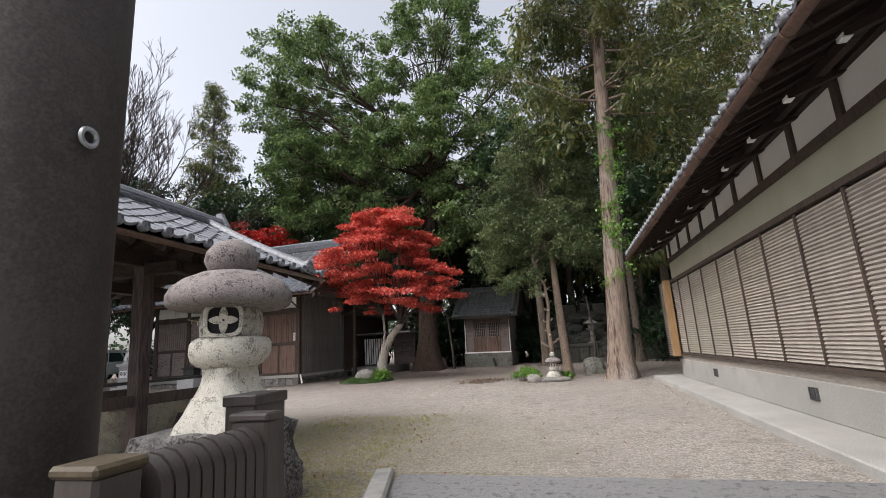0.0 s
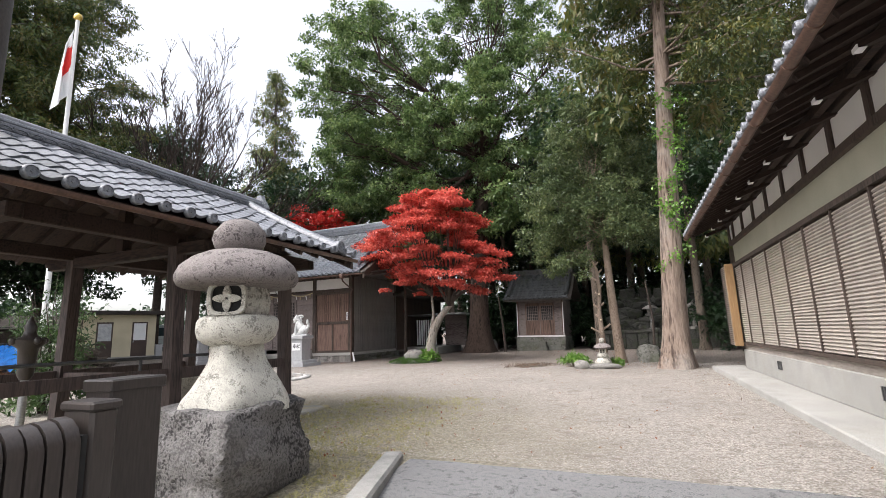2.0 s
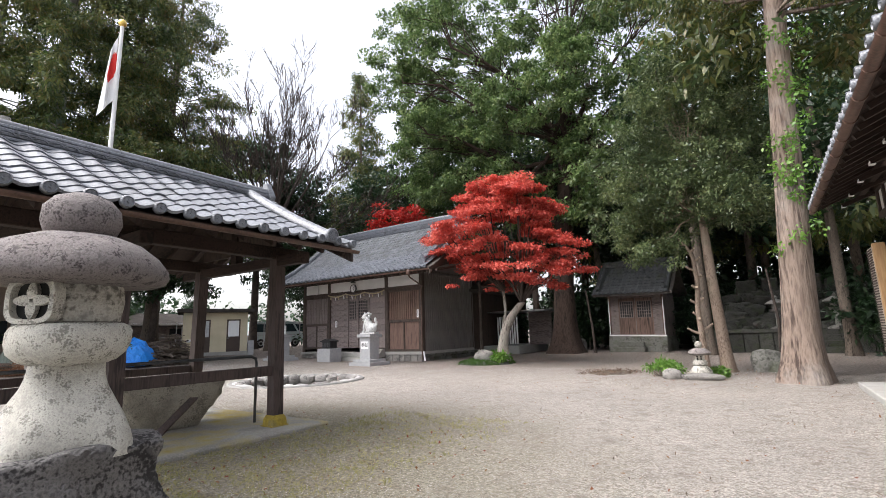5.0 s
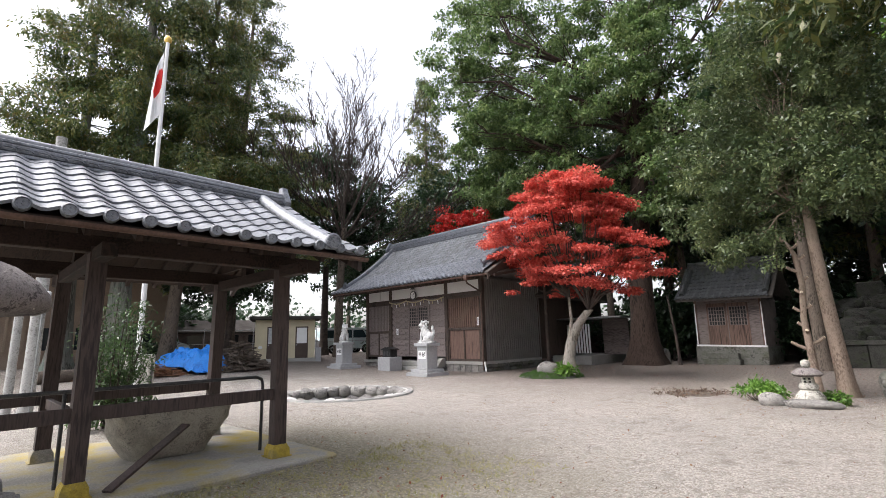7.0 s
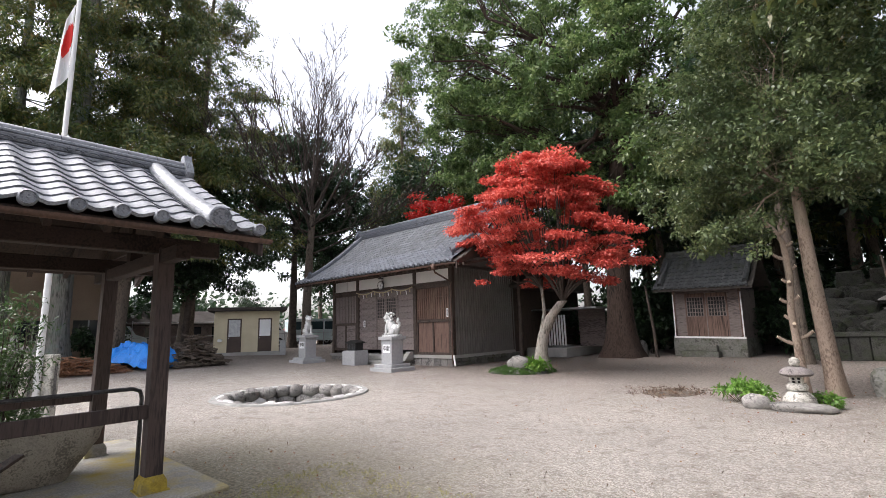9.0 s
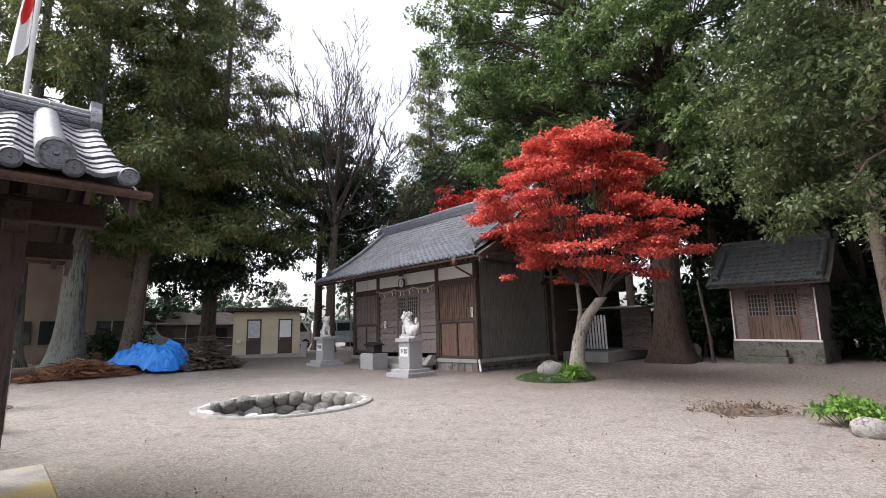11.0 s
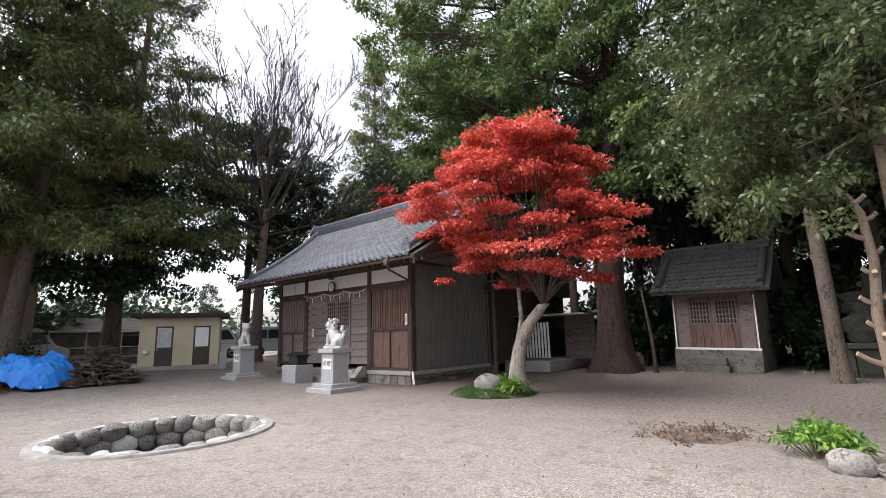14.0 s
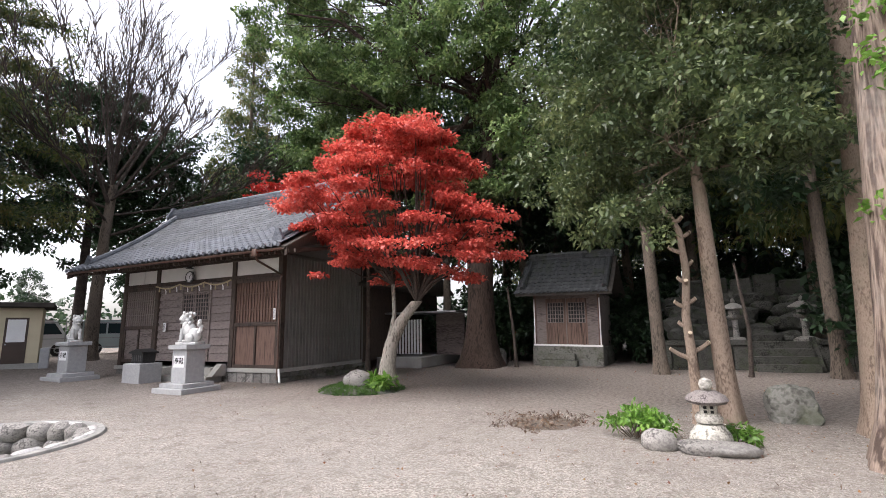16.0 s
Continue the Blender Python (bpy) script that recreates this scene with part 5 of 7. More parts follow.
# slim lichened trunks in the shade
for x, y, r, h, lab in ((-1.15, 24.0, 0.2, 11, "slim upright trunk with grey-green lichen"), (1.1, 23.4, 0.06, 3.2, "thin bare sapling trunk before the stone mound"),
                        (5.0, 25.5, 0.22, 12, "dark mossy upright trunk by the mound steps"), (-6.15, 25.4, 0.07, 3.0, "thin dark post-like sapling beside the small shrine"),
                        (-3.75, 26.6, 0.055, 2.6, "thin dark sapling before the small shrine"), (3.15, 23.6, 0.19, 9, "dark mossy trunk by the mound"), (-10.0, 27.5, 0.2, 9, "dark trunk behind the wing")):
    t = thing("slim_tree", lab, "tree", "", (x, y, 0))
    s = Shape()
    rq = random.Random(int(x * 100))
    trunk_shape(s, [(0, 0, -0.1), (rq.uniform(-0.1, 0.1), 0, h * 0.4), (rq.uniform(-0.3, 0.3), rq.uniform(-0.2, 0.2), h)], [r, r * 0.85, r * 0.55], 10, 0.5, x)
    part("trunk", s, M_BARK if r > 0.1 else M_BARK_DARK, t, "", True)
    if h > 5:
        pts = [(rq.uniform(-2, 2), rq.uniform(-2, 2), rq.uniform(h * 0.55, h + 1.5)) for _ in range(70)]
        crown("crown", t, pts, [0.7] * 70, 50, 0.28, M_DARKLEAF, flat=0.7, seed=int(h))
# pollarded pale trunk with sawn stubs beside the small lantern
t = thing("pollarded_tree", "bare pruned tan trunk with pale sawn stubs", "tree", "", (-0.55, 16.05, 0))
s = Shape()
spine = [Vector((0, 0, -0.1)), Vector((-0.02, 0, 0.9)), Vector((-0.05, 0, 1.6)), Vector((0.02, 0, 2.3)), Vector((-0.02, 0, 2.95)), Vector((-0.12, 0, 3.2)), Vector((-0.3, 0, 3.48))]
trunk_shape(s, spine, [0.09, 0.072, 0.062, 0.056, 0.05, 0.044, 0.038], 10, 0.4, 71)
rq = random.Random(72)
cuts = []
for z, a, ln in ((0.95, 3.3, 0.3), (1.05, 0.4, 0.28), (1.45, 2.9, 0.12), (1.75, 3.4, 0.16), (1.8, 0.2, 0.14), (2.15, 3.0, 0.12), (2.4, 0.5, 0.12), (2.6, 3.3, 0.2), (2.85, 0.3, 0.15), (3.1, 5.8, 0.14), (2.1, 4.7, 0.1), (1.3, 4.9, 0.1), (3.3, 3.0, 0.1)):
    i = next(k for k in range(len(spine) - 1) if spine[k + 1].z >= z)
    f = (z - spine[i].z) / (spine[i + 1].z - spine[i].z)
    p = spine[i].lerp(spine[i + 1], f)
    e = p + Vector((math.cos(a) * ln, math.sin(a) * ln, ln * 0.55))
    s.tube([p, p.lerp(e, 0.6) + Vector((0, 0, -0.02)), e], [0.04, 0.034, 0.03], 7)
    cuts.append((e, (e - p).normalized()))
part("trunk", s, M_BARK_SMOOTH, t, "", True)
cuts.append((spine[-1], Vector((-0.5, 0, 0.8)).normalized()))
for e, d in cuts:
    c = Shape()
    c.tube([e - d * 0.002, e + d * 0.006], 0.031, 9)
    part("stub_end", c, M_CUTWOOD, t, "pale sawn stub end")

# ivy on the big cedar
t = thing("ivy", "green ivy sprigs on the big cedar trunk", "ivy", "", (1.5, 14.2, 0))
rq = random.Random(66)
pts = []
for i in range(26):
    z = rq.uniform(2.6, 7.5)
    a = rq.uniform(3.4, 6.4)
    pts.append((0.033 * z * 2.0 - 0.12 + 0.36 * math.cos(a), 0.36 * math.sin(a) + 0.1, z))
crown("leaves", t, pts, [0.2] * 26, 45, 0.09, M_BRIGHT, aspect=0.6, flat=1.0, up=0.4, seed=67)


# ---- water pavilion ----
pav = tagged(thing("water_pavilion", "open timber purification pavilion with silver-grey tiled gable roof", "pavilion"), kind="structure")
s = Shape()
s.box((-7.7, 1.4, -0.25), (-4.32, 6.98, 0.045), 0.02)
part("slab", s, M_SLABCON, pav, "mossy stained concrete slab")
for y in (2.53, 4.47, 6.43):
    for x in (-4.78, -6.88):
        s = Shape()
        s.prism([(-0.13, -0.13), (0.13, -0.13), (0.13, 0.13), (-0.13, 0.13)], 0.0, 0.02, "z")
        s.lathe([(0.155, 0.02), (0.15, 0.1), (0.115, 0.15)], 4, (0, 0, 0), 0, 0, 0, math.pi / 4)
        f = part("footing", s, M_YELLOW if x > -6 else M_SLABCON, pav, "yellow mossy footing" if x > -6 else "mossy concrete footing")
        f.matrix_basis = pose(x, y, 0.035)
        lean = 0.05 if x > -6 else -0.05
        s = Shape()
        s.add([(x + dx * 0.075 - (lean if z > 1 else 0), y + dy * 0.075, z) for z in (0.17, 2.36) for dx, dy in ((-1, -1), (1, -1), (1, 1), (-1, 1))],
              [(3, 2, 1, 0), (4, 5, 6, 7), (0, 1, 5, 4), (1, 2, 6, 5), (2, 3, 7, 6), (3, 0, 4, 7)])
        part("post", s, M_POSTWOOD, pav)
# beams, boarding and rafters under the roof get the wood with shade coloured in
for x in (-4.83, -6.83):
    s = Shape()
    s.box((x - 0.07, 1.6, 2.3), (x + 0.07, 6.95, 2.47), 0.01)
    part("beam", s, M_EAVESHADE, pav)
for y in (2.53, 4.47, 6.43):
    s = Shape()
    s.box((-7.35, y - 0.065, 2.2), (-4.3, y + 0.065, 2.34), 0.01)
    part("beam", s, M_EAVESHADE, pav)
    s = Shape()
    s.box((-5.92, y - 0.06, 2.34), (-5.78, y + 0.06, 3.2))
    part("strut", s, M_EAVESHADE, pav)
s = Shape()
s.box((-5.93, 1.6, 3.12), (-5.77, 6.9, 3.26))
part("ridge_beam", s, M_EAVESHADE, pav)
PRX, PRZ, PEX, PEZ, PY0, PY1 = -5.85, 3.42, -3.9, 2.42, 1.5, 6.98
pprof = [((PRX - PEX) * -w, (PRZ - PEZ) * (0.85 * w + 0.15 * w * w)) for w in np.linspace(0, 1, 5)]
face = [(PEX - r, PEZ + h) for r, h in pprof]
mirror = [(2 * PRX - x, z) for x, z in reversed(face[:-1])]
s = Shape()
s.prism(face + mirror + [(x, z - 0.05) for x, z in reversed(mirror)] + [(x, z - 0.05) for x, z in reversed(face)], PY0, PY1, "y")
part("roof_boarding", s, M_EAVESHADE, pav)
raf = Shape().box((0, -0.025, -0.075), (2.2, 0.025, -0.005)).data("rafter", M_EAVESHADE)
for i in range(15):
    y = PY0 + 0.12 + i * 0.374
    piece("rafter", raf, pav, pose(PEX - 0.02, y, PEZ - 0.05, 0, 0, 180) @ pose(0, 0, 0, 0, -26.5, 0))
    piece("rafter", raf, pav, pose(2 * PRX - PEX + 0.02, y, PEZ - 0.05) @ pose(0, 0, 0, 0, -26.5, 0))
for yy in (PY1 - 0.02, PY0 - 0.03):
    s = Shape()
    s.prism([(x, z - 0.02) for x, z in face] + [(x, z - 0.02) for x, z in mirror] + [(x, z - 0.19) for x, z in reversed(mirror)] + [(x, z - 0.19) for x, z in reversed(face)], yy, yy + 0.05, "y")
    part("bargeboard", s, M_POSTWOOD, pav)
s = Shape()
s.prism([(-4.7, 2.47), (-7.0, 2.47), (-5.85, 3.2)], 6.4, 6.44, "y")
part("gable", s, M_DARKWOOD, pav)
tiled_slope(pav, (PEX + 0.05, PY0, PEZ + 0.02), 90, PY1 - PY0 + 0.05, pprof, 0.285, 0.235, 0.052, M_TILE, lambda i, j: i > 4, M_TILEROW)
tiled_slope(pav, (2 * PRX - PEX - 0.05, PY1, PEZ + 0.02), -90, PY1 - PY0 + 0.05, pprof, 0.285, 0.235, 0.052, M_TILE, lambda i, j: False, M_TILEROW)
ridge(pav, (PRX, PY0 + 0.1, PRZ - 0.02), (PRX, PY1 - 0.1, PRZ - 0.02), 0.2, 0.15, M_TILE, 4, 0.085)
wave = Shape()
for sx in (-1, 1):
    for i in range(36):
        y = PY0 + 0.18 + i * 0.146
        wave.tube([(PRX + sx * 0.148, y + 0.073 * (1 - math.cos(t)) - 0.07, PRZ + 0.055 + 0.035 * math.sin(t)) for t in np.linspace(0, math.pi, 6)], 0.011, 4, False)
part("wave_tiles", wave, M_TILE, pav)
demon_tile(pav, (PRX, PY1 - 0.06, PRZ), 90, 0.75, M_TILE)
for sx in (-1, 1):
    for q in range(3):
        a0, b0, _ = slope(pprof, 0, q / 3)
        a1, b1, _ = slope(pprof, 0, (q + 1) / 3)
        m0 = (PRX + sx * (PRX - PEX + a0) * -1, PY1 - 0.42, PEZ + b0 + 0.07)
        m1 = (PRX + sx * (PRX - PEX + a1) * -1, PY1 - 0.42, PEZ + b1 + 0.07)
        ridge(pav, m0, m1, 0.035, 0.09, M_TILE, 1, 0.095)
d = end_disc("end_tile", 0.1, M_TILE)
piece("end_tile", d, pav, pose(PEX + 0.03, PY1 - 0.42, PEZ + 0.12, 90, 0, 90))
piece("end_tile", d, pav, pose(2 * PRX - PEX - 0.03, PY1 - 0.42, PEZ + 0.12, 90, 0, -90))
s = Shape()
s.prism([(PEX + 0.02 + u * 0.8, PEZ - 0.03 + w * 0.8) for u, w in arc] + [(PEX + 0.02 + u * 0.66, PEZ - 0.03 + w * 0.66) for u, w in reversed(arc)], PY0, PY1 + 0.1, "y")
part("gutter", s, M_COPPER, pav, "thin dark gutter", True)
# rails
for y0, y1 in ((2.6, 4.4), (4.54, 6.36)):
    s = Shape()
    s.box((-4.83, y0, 0.7), (-4.77, y1, 0.83), 0.006)
    part("rail", s, M_POSTWOOD, pav)
    s = Shape()
    s.box((-6.92, y0, 0.7), (-6.86, y1, 0.81), 0.006)
    part("rail", s, M_POSTWOOD, pav)
s = Shape()
s.box((-6.82, 4.44, 0.66), (-4.84, 4.5, 0.78), 0.006)
part("rail", s, M_POSTWOOD, pav)
pr = thing("pipe_rail", "bent grey steel pipe handrail beside the water basin", "handrail", "", (0, 0, 0))
s = Shape()
s.tube([(-5.25, 2.2, 0.95), (-5.25, 6.35, 0.95), (-5.25, 6.42, 0.92), (-5.25, 6.44, 0.85), (-5.25, 6.44, 0.04)], 0.02, 8)
part("pipe", s, M_DARKSTEEL, pr, "", True)
for y in (2.3, 4.4):
    s = Shape()
    s.tube([(-5.25, y, 0.04), (-5.25, y, 0.94)], 0.018, 8)
    part("leg", s, M_DARKSTEEL, pr, "", True)
# basin, spout, leaning board
bs = thing("water_basin", "long rough stone water basin with worn rim", "basin", "", (-6.05, 5.6, 0.0))
s = Shape()
s.rock((0, 0, 0.3), (0.46, 0.76, 0.42), 4, 0.1, 4, 0.6, 0.55)
for i, (x, y, z) in enumerate(s.v):
    if z > 0.58:
        inside = (x / 0.36) ** 2 + (y / 0.64) ** 2 < 0.85
        s.v[i] = (x, y, 0.5 if inside else 0.62)
s.v = [(x * (0.6 + 0.66 * max(0.0, z)), y * (0.58 + 0.69 * max(0.0, z)), z) for x, y, z in s.v]
part("body", s, M_BASIN, bs, "", True)
s = Shape()
s.lathe([(0.33, 0.5), (0.33, 0.535)], 24)
wt = part("water", s, M_DARKGLASS, bs, "still dark water")
wt.matrix_basis = Matrix.Diagonal((0.95, 1.75, 1, 1))
sp = thing("water_spout", "dark bronze water spout with finial on a grey pipe", "spout", "", (-5.7, 3.45, 0.04))
s = Shape()
s.tube([(0, 0, 0), (0, 0, 0.75)], 0.04, 10)
part("pipe", s, M_STEEL, sp, "", True)
s = Shape()
s.lathe([(0.045, 0.75), (0.07, 0.8), (0.08, 0.95), (0.09, 1.08), (0.14, 1.12), (0.15, 1.17), (0.07, 1.21), (0.05, 1.27), (0.06, 1.31), (0.03, 1.37), (0.01, 1.43)], 16)
for a in range(4):
    s.rock((0.15 * math.cos(a * 1.57), 0.15 * math.sin(a * 1.57), 1.16), (0.035, 0.035, 0.04), a, 0.1, 2)
part("head", s, M_BRONZE, sp, "", True)
lb = thing("leaning_board", "dark weathered board leaning across the slab", "board", "", (0, 0, 0))
s = Shape()
s.box((-0.05, 0, -0.012), (0.05, 1.05, 0.012), 0, look((-4.62, 4.7, 0.075), (-5.3, 5.75, 0.62)) @ pose(0, 0, 0, -90, 0, 0))
part("plank", s, M_POSTWOOD, lb)

# ---- big mountain-style stone lantern by the entrance ----
LX, LY = -2.72, 3.42
lan = thing("stone_lantern", "large rough stone lantern with mushroom cap and flower window", "lantern", "", (LX, LY, -0.04))
s = Shape()
s.rock((-0.09, 0.0, 0.29), (0.52, 0.5, 0.4), 17, 0.13, 5, 0.72, 0.72)
s.v = [(x * (1.06 - 0.12 * max(0.0, z)) - 0.05 * (0.6 - z), y * (1.04 - 0.1 * max(0.0, z)), z) for x, y, z in s.v]
part("base_rock", s, M_DARKROCK, lan, "dark lichen-streaked boulder base", True)
s = Shape()
s.lathe([(0.355, 0.6), (0.35, 0.66), (0.335, 0.72), (0.295, 0.82), (0.235, 0.93), (0.2, 1.0), (0.185, 1.06), (0.18, 1.13)], 40, (-0.02, 0, 0), 0.12, 0.25, 3)
part("stem", s, M_LANPALE, lan, "pale rough tapering stem", True)
s = Shape()
s.lathe([(0.17, 1.12), (0.23, 1.145), (0.272, 1.19), (0.288, 1.25), (0.288, 1.32), (0.275, 1.35), (0.24, 1.37)], 36, (0, 0, 0), 0.08, 0.08, 5)
part("platform", s, M_LANPALE, lan, "pale bowl-shaped platform", True)
# light box: a hollow stone drum with a flower-shaped window frame
s = Shape()
s.lathe([(0.17, 1.36), (0.215, 1.38), (0.225, 1.5), (0.21, 1.62), (0.17, 1.64)], 20, (-0.03, 0.03, 0), 0.15, 0.05, 8)
fire = part("light_box", s, M_LANSTONE, lan, "", True)
fm = pose(0.095, -0.225, 1.5, 0, 0, 33)
s = Shape()
outer = [(0.145 * math.copysign(abs(math.cos(a)) ** 0.55, math.cos(a)), 0.135 * math.copysign(abs(math.sin(a)) ** 0.55, math.sin(a))) for a in np.linspace(0, 2 * math.pi, 33)[:-1]]
inner = [(u * 0.8, w * 0.8) for u, w in outer]
n = len(outer)
vs = [(u, -0.03, w) for u, w in outer] + [(u, -0.03, w) for u, w in inner] + [(u, 0.05, w) for u, w in outer] + [(u, 0.02, w) for u, w in inner]
fs = []
for i in range(n):
    j = (i + 1) % n
    fs += [(i, j, n + j, n + i), (i, 2 * n + i, 2 * n + j, j), (n + i, n + j, 3 * n + j, 3 * n + i)]
s.add(vs, fs, fm)
part("window_frame", s, M_LANPALE, fire, "pale carved window frame")
s = Shape()
s.add([(u, 0.018, w) for u, w in inner], [tuple(range(n))], fm)
part("opening", s, M_INK, fire)
s = Shape()
for q in range(4):
    a = q * math.pi / 2
    pet = []
    for t in np.linspace(0, 2 * math.pi, 15)[:-1]:
        u, w = 0.058 + 0.05 * math.cos(t), 0.03 * math.sin(t) * (1.0 - 0.35 * math.cos(t))
        pet.append((u * math.cos(a) - w * math.sin(a), u * math.sin(a) + w * math.cos(a)))
    m = len(pet)
    s.add([(u, -0.018, w) for u, w in pet] + [(u, 0.01, w) for u, w in pet], [tuple(range(m))] + [(i, i + m, (i + 1) % m + m, (i + 1) % m) for i in range(m)], fm)
part("flower", s, M_LANPALE, fire, "four-petalled carved flower")
s = Shape()
s.lathe([(0.26, 1.6), (0.44, 1.61), (0.485, 1.63), (0.505, 1.67), (0.5, 1.72), (0.46, 1.79), (0.37, 1.86), (0.25, 1.91), (0.16, 1.925)], 44, (-0.02, 0, 0), 0, 0.1, 12)
part("cap", s, M_LANCAP, lan, "purple-grey mushroom cap", True)
s = Shape()
s.lathe([(0.13, 1.9), (0.19, 1.95), (0.215, 2.02), (0.205, 2.1), (0.15, 2.17), (0.07, 2.205), (0.02, 2.21)], 24, (-0.02, 0, 0), 0, 0.09, 15)
part("finial", s, M_LANCAP, lan, "rounded stone finial", True)

# ---- entrance: dark gate pillar and folded gate ----
pil = thing("gate_pillar", "thick dark brown round gate pillar with steel eye bolt", "pillar", "", (-1.32, 0.835, -0.2))
s = Shape()
s.lathe([(0.232, 0), (0.226, 0.6), (0.22, 3), (0.21, 6.2)], 40)
part("shaft", s, M_TORII, pil, "", True)
s = Shape()
s.tube([(0.233, 0.02 * math.cos(t), 1.9 + 0.022 * math.sin(t)) for t in np.linspace(0, 2 * math.pi, 15)], 0.007, 6, False)
eye = part("eye_bolt", s, M_STEEL, pil, "bright steel eye bolt", True)
gate = thing("folded_gate", "folded brown metal accordion gate at the entrance", "gate", "", (-0.76, 0.6, -0.16))
s = Shape()
s.box((-0.045, 0.02, 0), (0.045, 0.11, 1.13), 0.008)
part("post", s, M_BRONZE, gate)
s = Shape()
s.box((-0.05, 0.014, 1.125), (0.05, 0.116, 1.145), 0.006)
part("post_cap", s, material("worn_ochre_cap", [(0.04, 0.031, 0.019), (0.08, 0.06, 0.034)], 0.6, 12, 60, 0.2), gate, "worn ochre plastic cap")
s = Shape()
s.box((-0.025, 0.012, 0.98), (0.025, 0.02, 1.1), 0.004)
part("lock_plate", s, M_STEEL, gate, "scratched steel lock plate")
prof = [(-0.06, 0.02), (0.06, 0.02), (0.06, 1.08)] + [(0.06 * math.cos(t), 1.08 + 0.06 * math.sin(t)) for t in np.linspace(0.25, math.pi - 0.25, 7)] + [(-0.06, 1.08)]
ribm = Shape().prism(prof, -0.0135, 0.0135, "y").data("rib", M_BRONZE, True)
for i in range(9):
    piece("rib", ribm, gate, pose(0, 0.145 + i * 0.0325, -0.005 + 0.002 * (i % 3)))
s = Shape()
s.box((-0.05, 0.44, 0), (0.05, 0.5, 1.15), 0.008)
part("end_post", s, M_BRONZE, gate)
s = Shape()
s.box((-0.055, 0.435, 1.145), (0.055, 0.505, 1.165), 0.005)
part("end_cap", s, M_BRONZE, gate)
s = Shape()
s.box((-0.05, 0.425, 0.02), (0.05, 0.436, 1.1))
part("gasket", s, M_INK, gate)
gp = thing("gate_post", "dark brown square metal gate post", "post", "", (-0.87, 1.22, -0.16))
s = Shape()
s.box((-0.05, -0.07, 0), (0.05, 0.07, 1.19), 0.006)
part("shaft", s, M_BRONZE, gp)
s = Shape()
s.box((-0.055, -0.075, 1.17), (0.055, 0.075, 1.2), 0.004)
part("cap", s, M_BRONZE, gp)

# ---- round stone-lined pit ----
pit = tagged(thing("stone_pit", "round sunken pit lined with rough stones", "pit", "", (PIT[0], PIT[1], 0)), kind="structure")
s = Shape()
o_r, i_r = PIT_R + 0.1, PIT_R - 0.12
prof = [(i_r, -0.6), (i_r, 0.0), (i_r + 0.02, 0.03), (o_r - 0.03, 0.035), (o_r, 0.0), (o_r, -0.1)]
N = 72
for r, z in prof:
    for k in range(N):
        a = 2 * math.pi * k / N
        s.v.append((r * math.cos(a) * (1 + 0.006 * noise.noise((k * 0.4, 0, 0))), r * math.sin(a), z))
for i in range(len(prof) - 1):
    for k in range(N):
        k2 = (k + 1) % N
        s.f.append((i * N + k, i * N + k2, (i + 1) * N + k2, (i + 1) * N + k))
part("rim", s, M_KERB, pit, "grey mortar rim", True)
s = Shape()
s.lathe([(i_r + 0.02, -0.62), (i_r + 0.02, -0.55), (0.02, -0.52)], 48)
part("floor", s, M_MOSSROCK, pit)
rng = random.Random(31)
for row, (z, h, r) in enumerate(((-0.36, 0.17, i_r - 0.08), (-0.1, 0.16, i_r - 0.06))):
    a = 0.0
    while a < 2 * math.pi - 0.12:
        w = rng.uniform(0.2, 0.34)
        st = Shape().rock((0, 0, 0), (0.15, w * r * 0.52, h * rng.uniform(0.9, 1.1)), rng.random() * 80, 0.22, 2, 0, 0.45)
        dark = rng.random()
        ob = part("stone", st, M_DARKROCK if dark < 0.15 else M_WHITEROCK if dark > 0.9 else M_ROCK, pit, "", True)
        ob.matrix_basis = pose(r * math.cos(a + w / 2), r * math.sin(a + w / 2), z, 0, -8, math.degrees(a + w / 2))
        a += w
a = 0.1
while a < 2 * math.pi:
    w = rng.uniform(0.14, 0.3)
    if rng.random() < 0.72:
        st = Shape().rock((0, 0, 0), (0.07, w * i_r * 0.45, 0.03), rng.random() * 80, 0.3, 2, 0, 0.5)
        ob = part("edge_stone", st, M_WHITEROCK, pit, "", True)
        ob.matrix_basis = pose((i_r + 0.02) * math.cos(a), (i_r + 0.02) * math.sin(a), 0.02, 0, 0, math.degrees(a))
    a += w + 0.04


# ---- guardian lion-dogs on pedestals ----
def writing(text, size, mat, parent, m, name="lettering"):
    """Flat characters with a little depth."""
    c = bpy.data.curves.new(name, "FONT")
    c.body, c.size, c.extrude, c.align_x, c.align_y = text, size, 0.002, "CENTER", "CENTER"
    tmp = bpy.data.objects.new(name, c)
    scene.collection.objects.link(tmp)
    dg = bpy.context.evaluated_depsgraph_get()
    me = bpy.data.meshes.new_from_object(tmp.evaluated_get(dg))
    bpy.data.objects.remove(tmp)
    me.materials.clear()
    me.materials.append(mat)
    ob = new(name, me)
    ob.parent, ob.matrix_basis = parent, m
    return ob


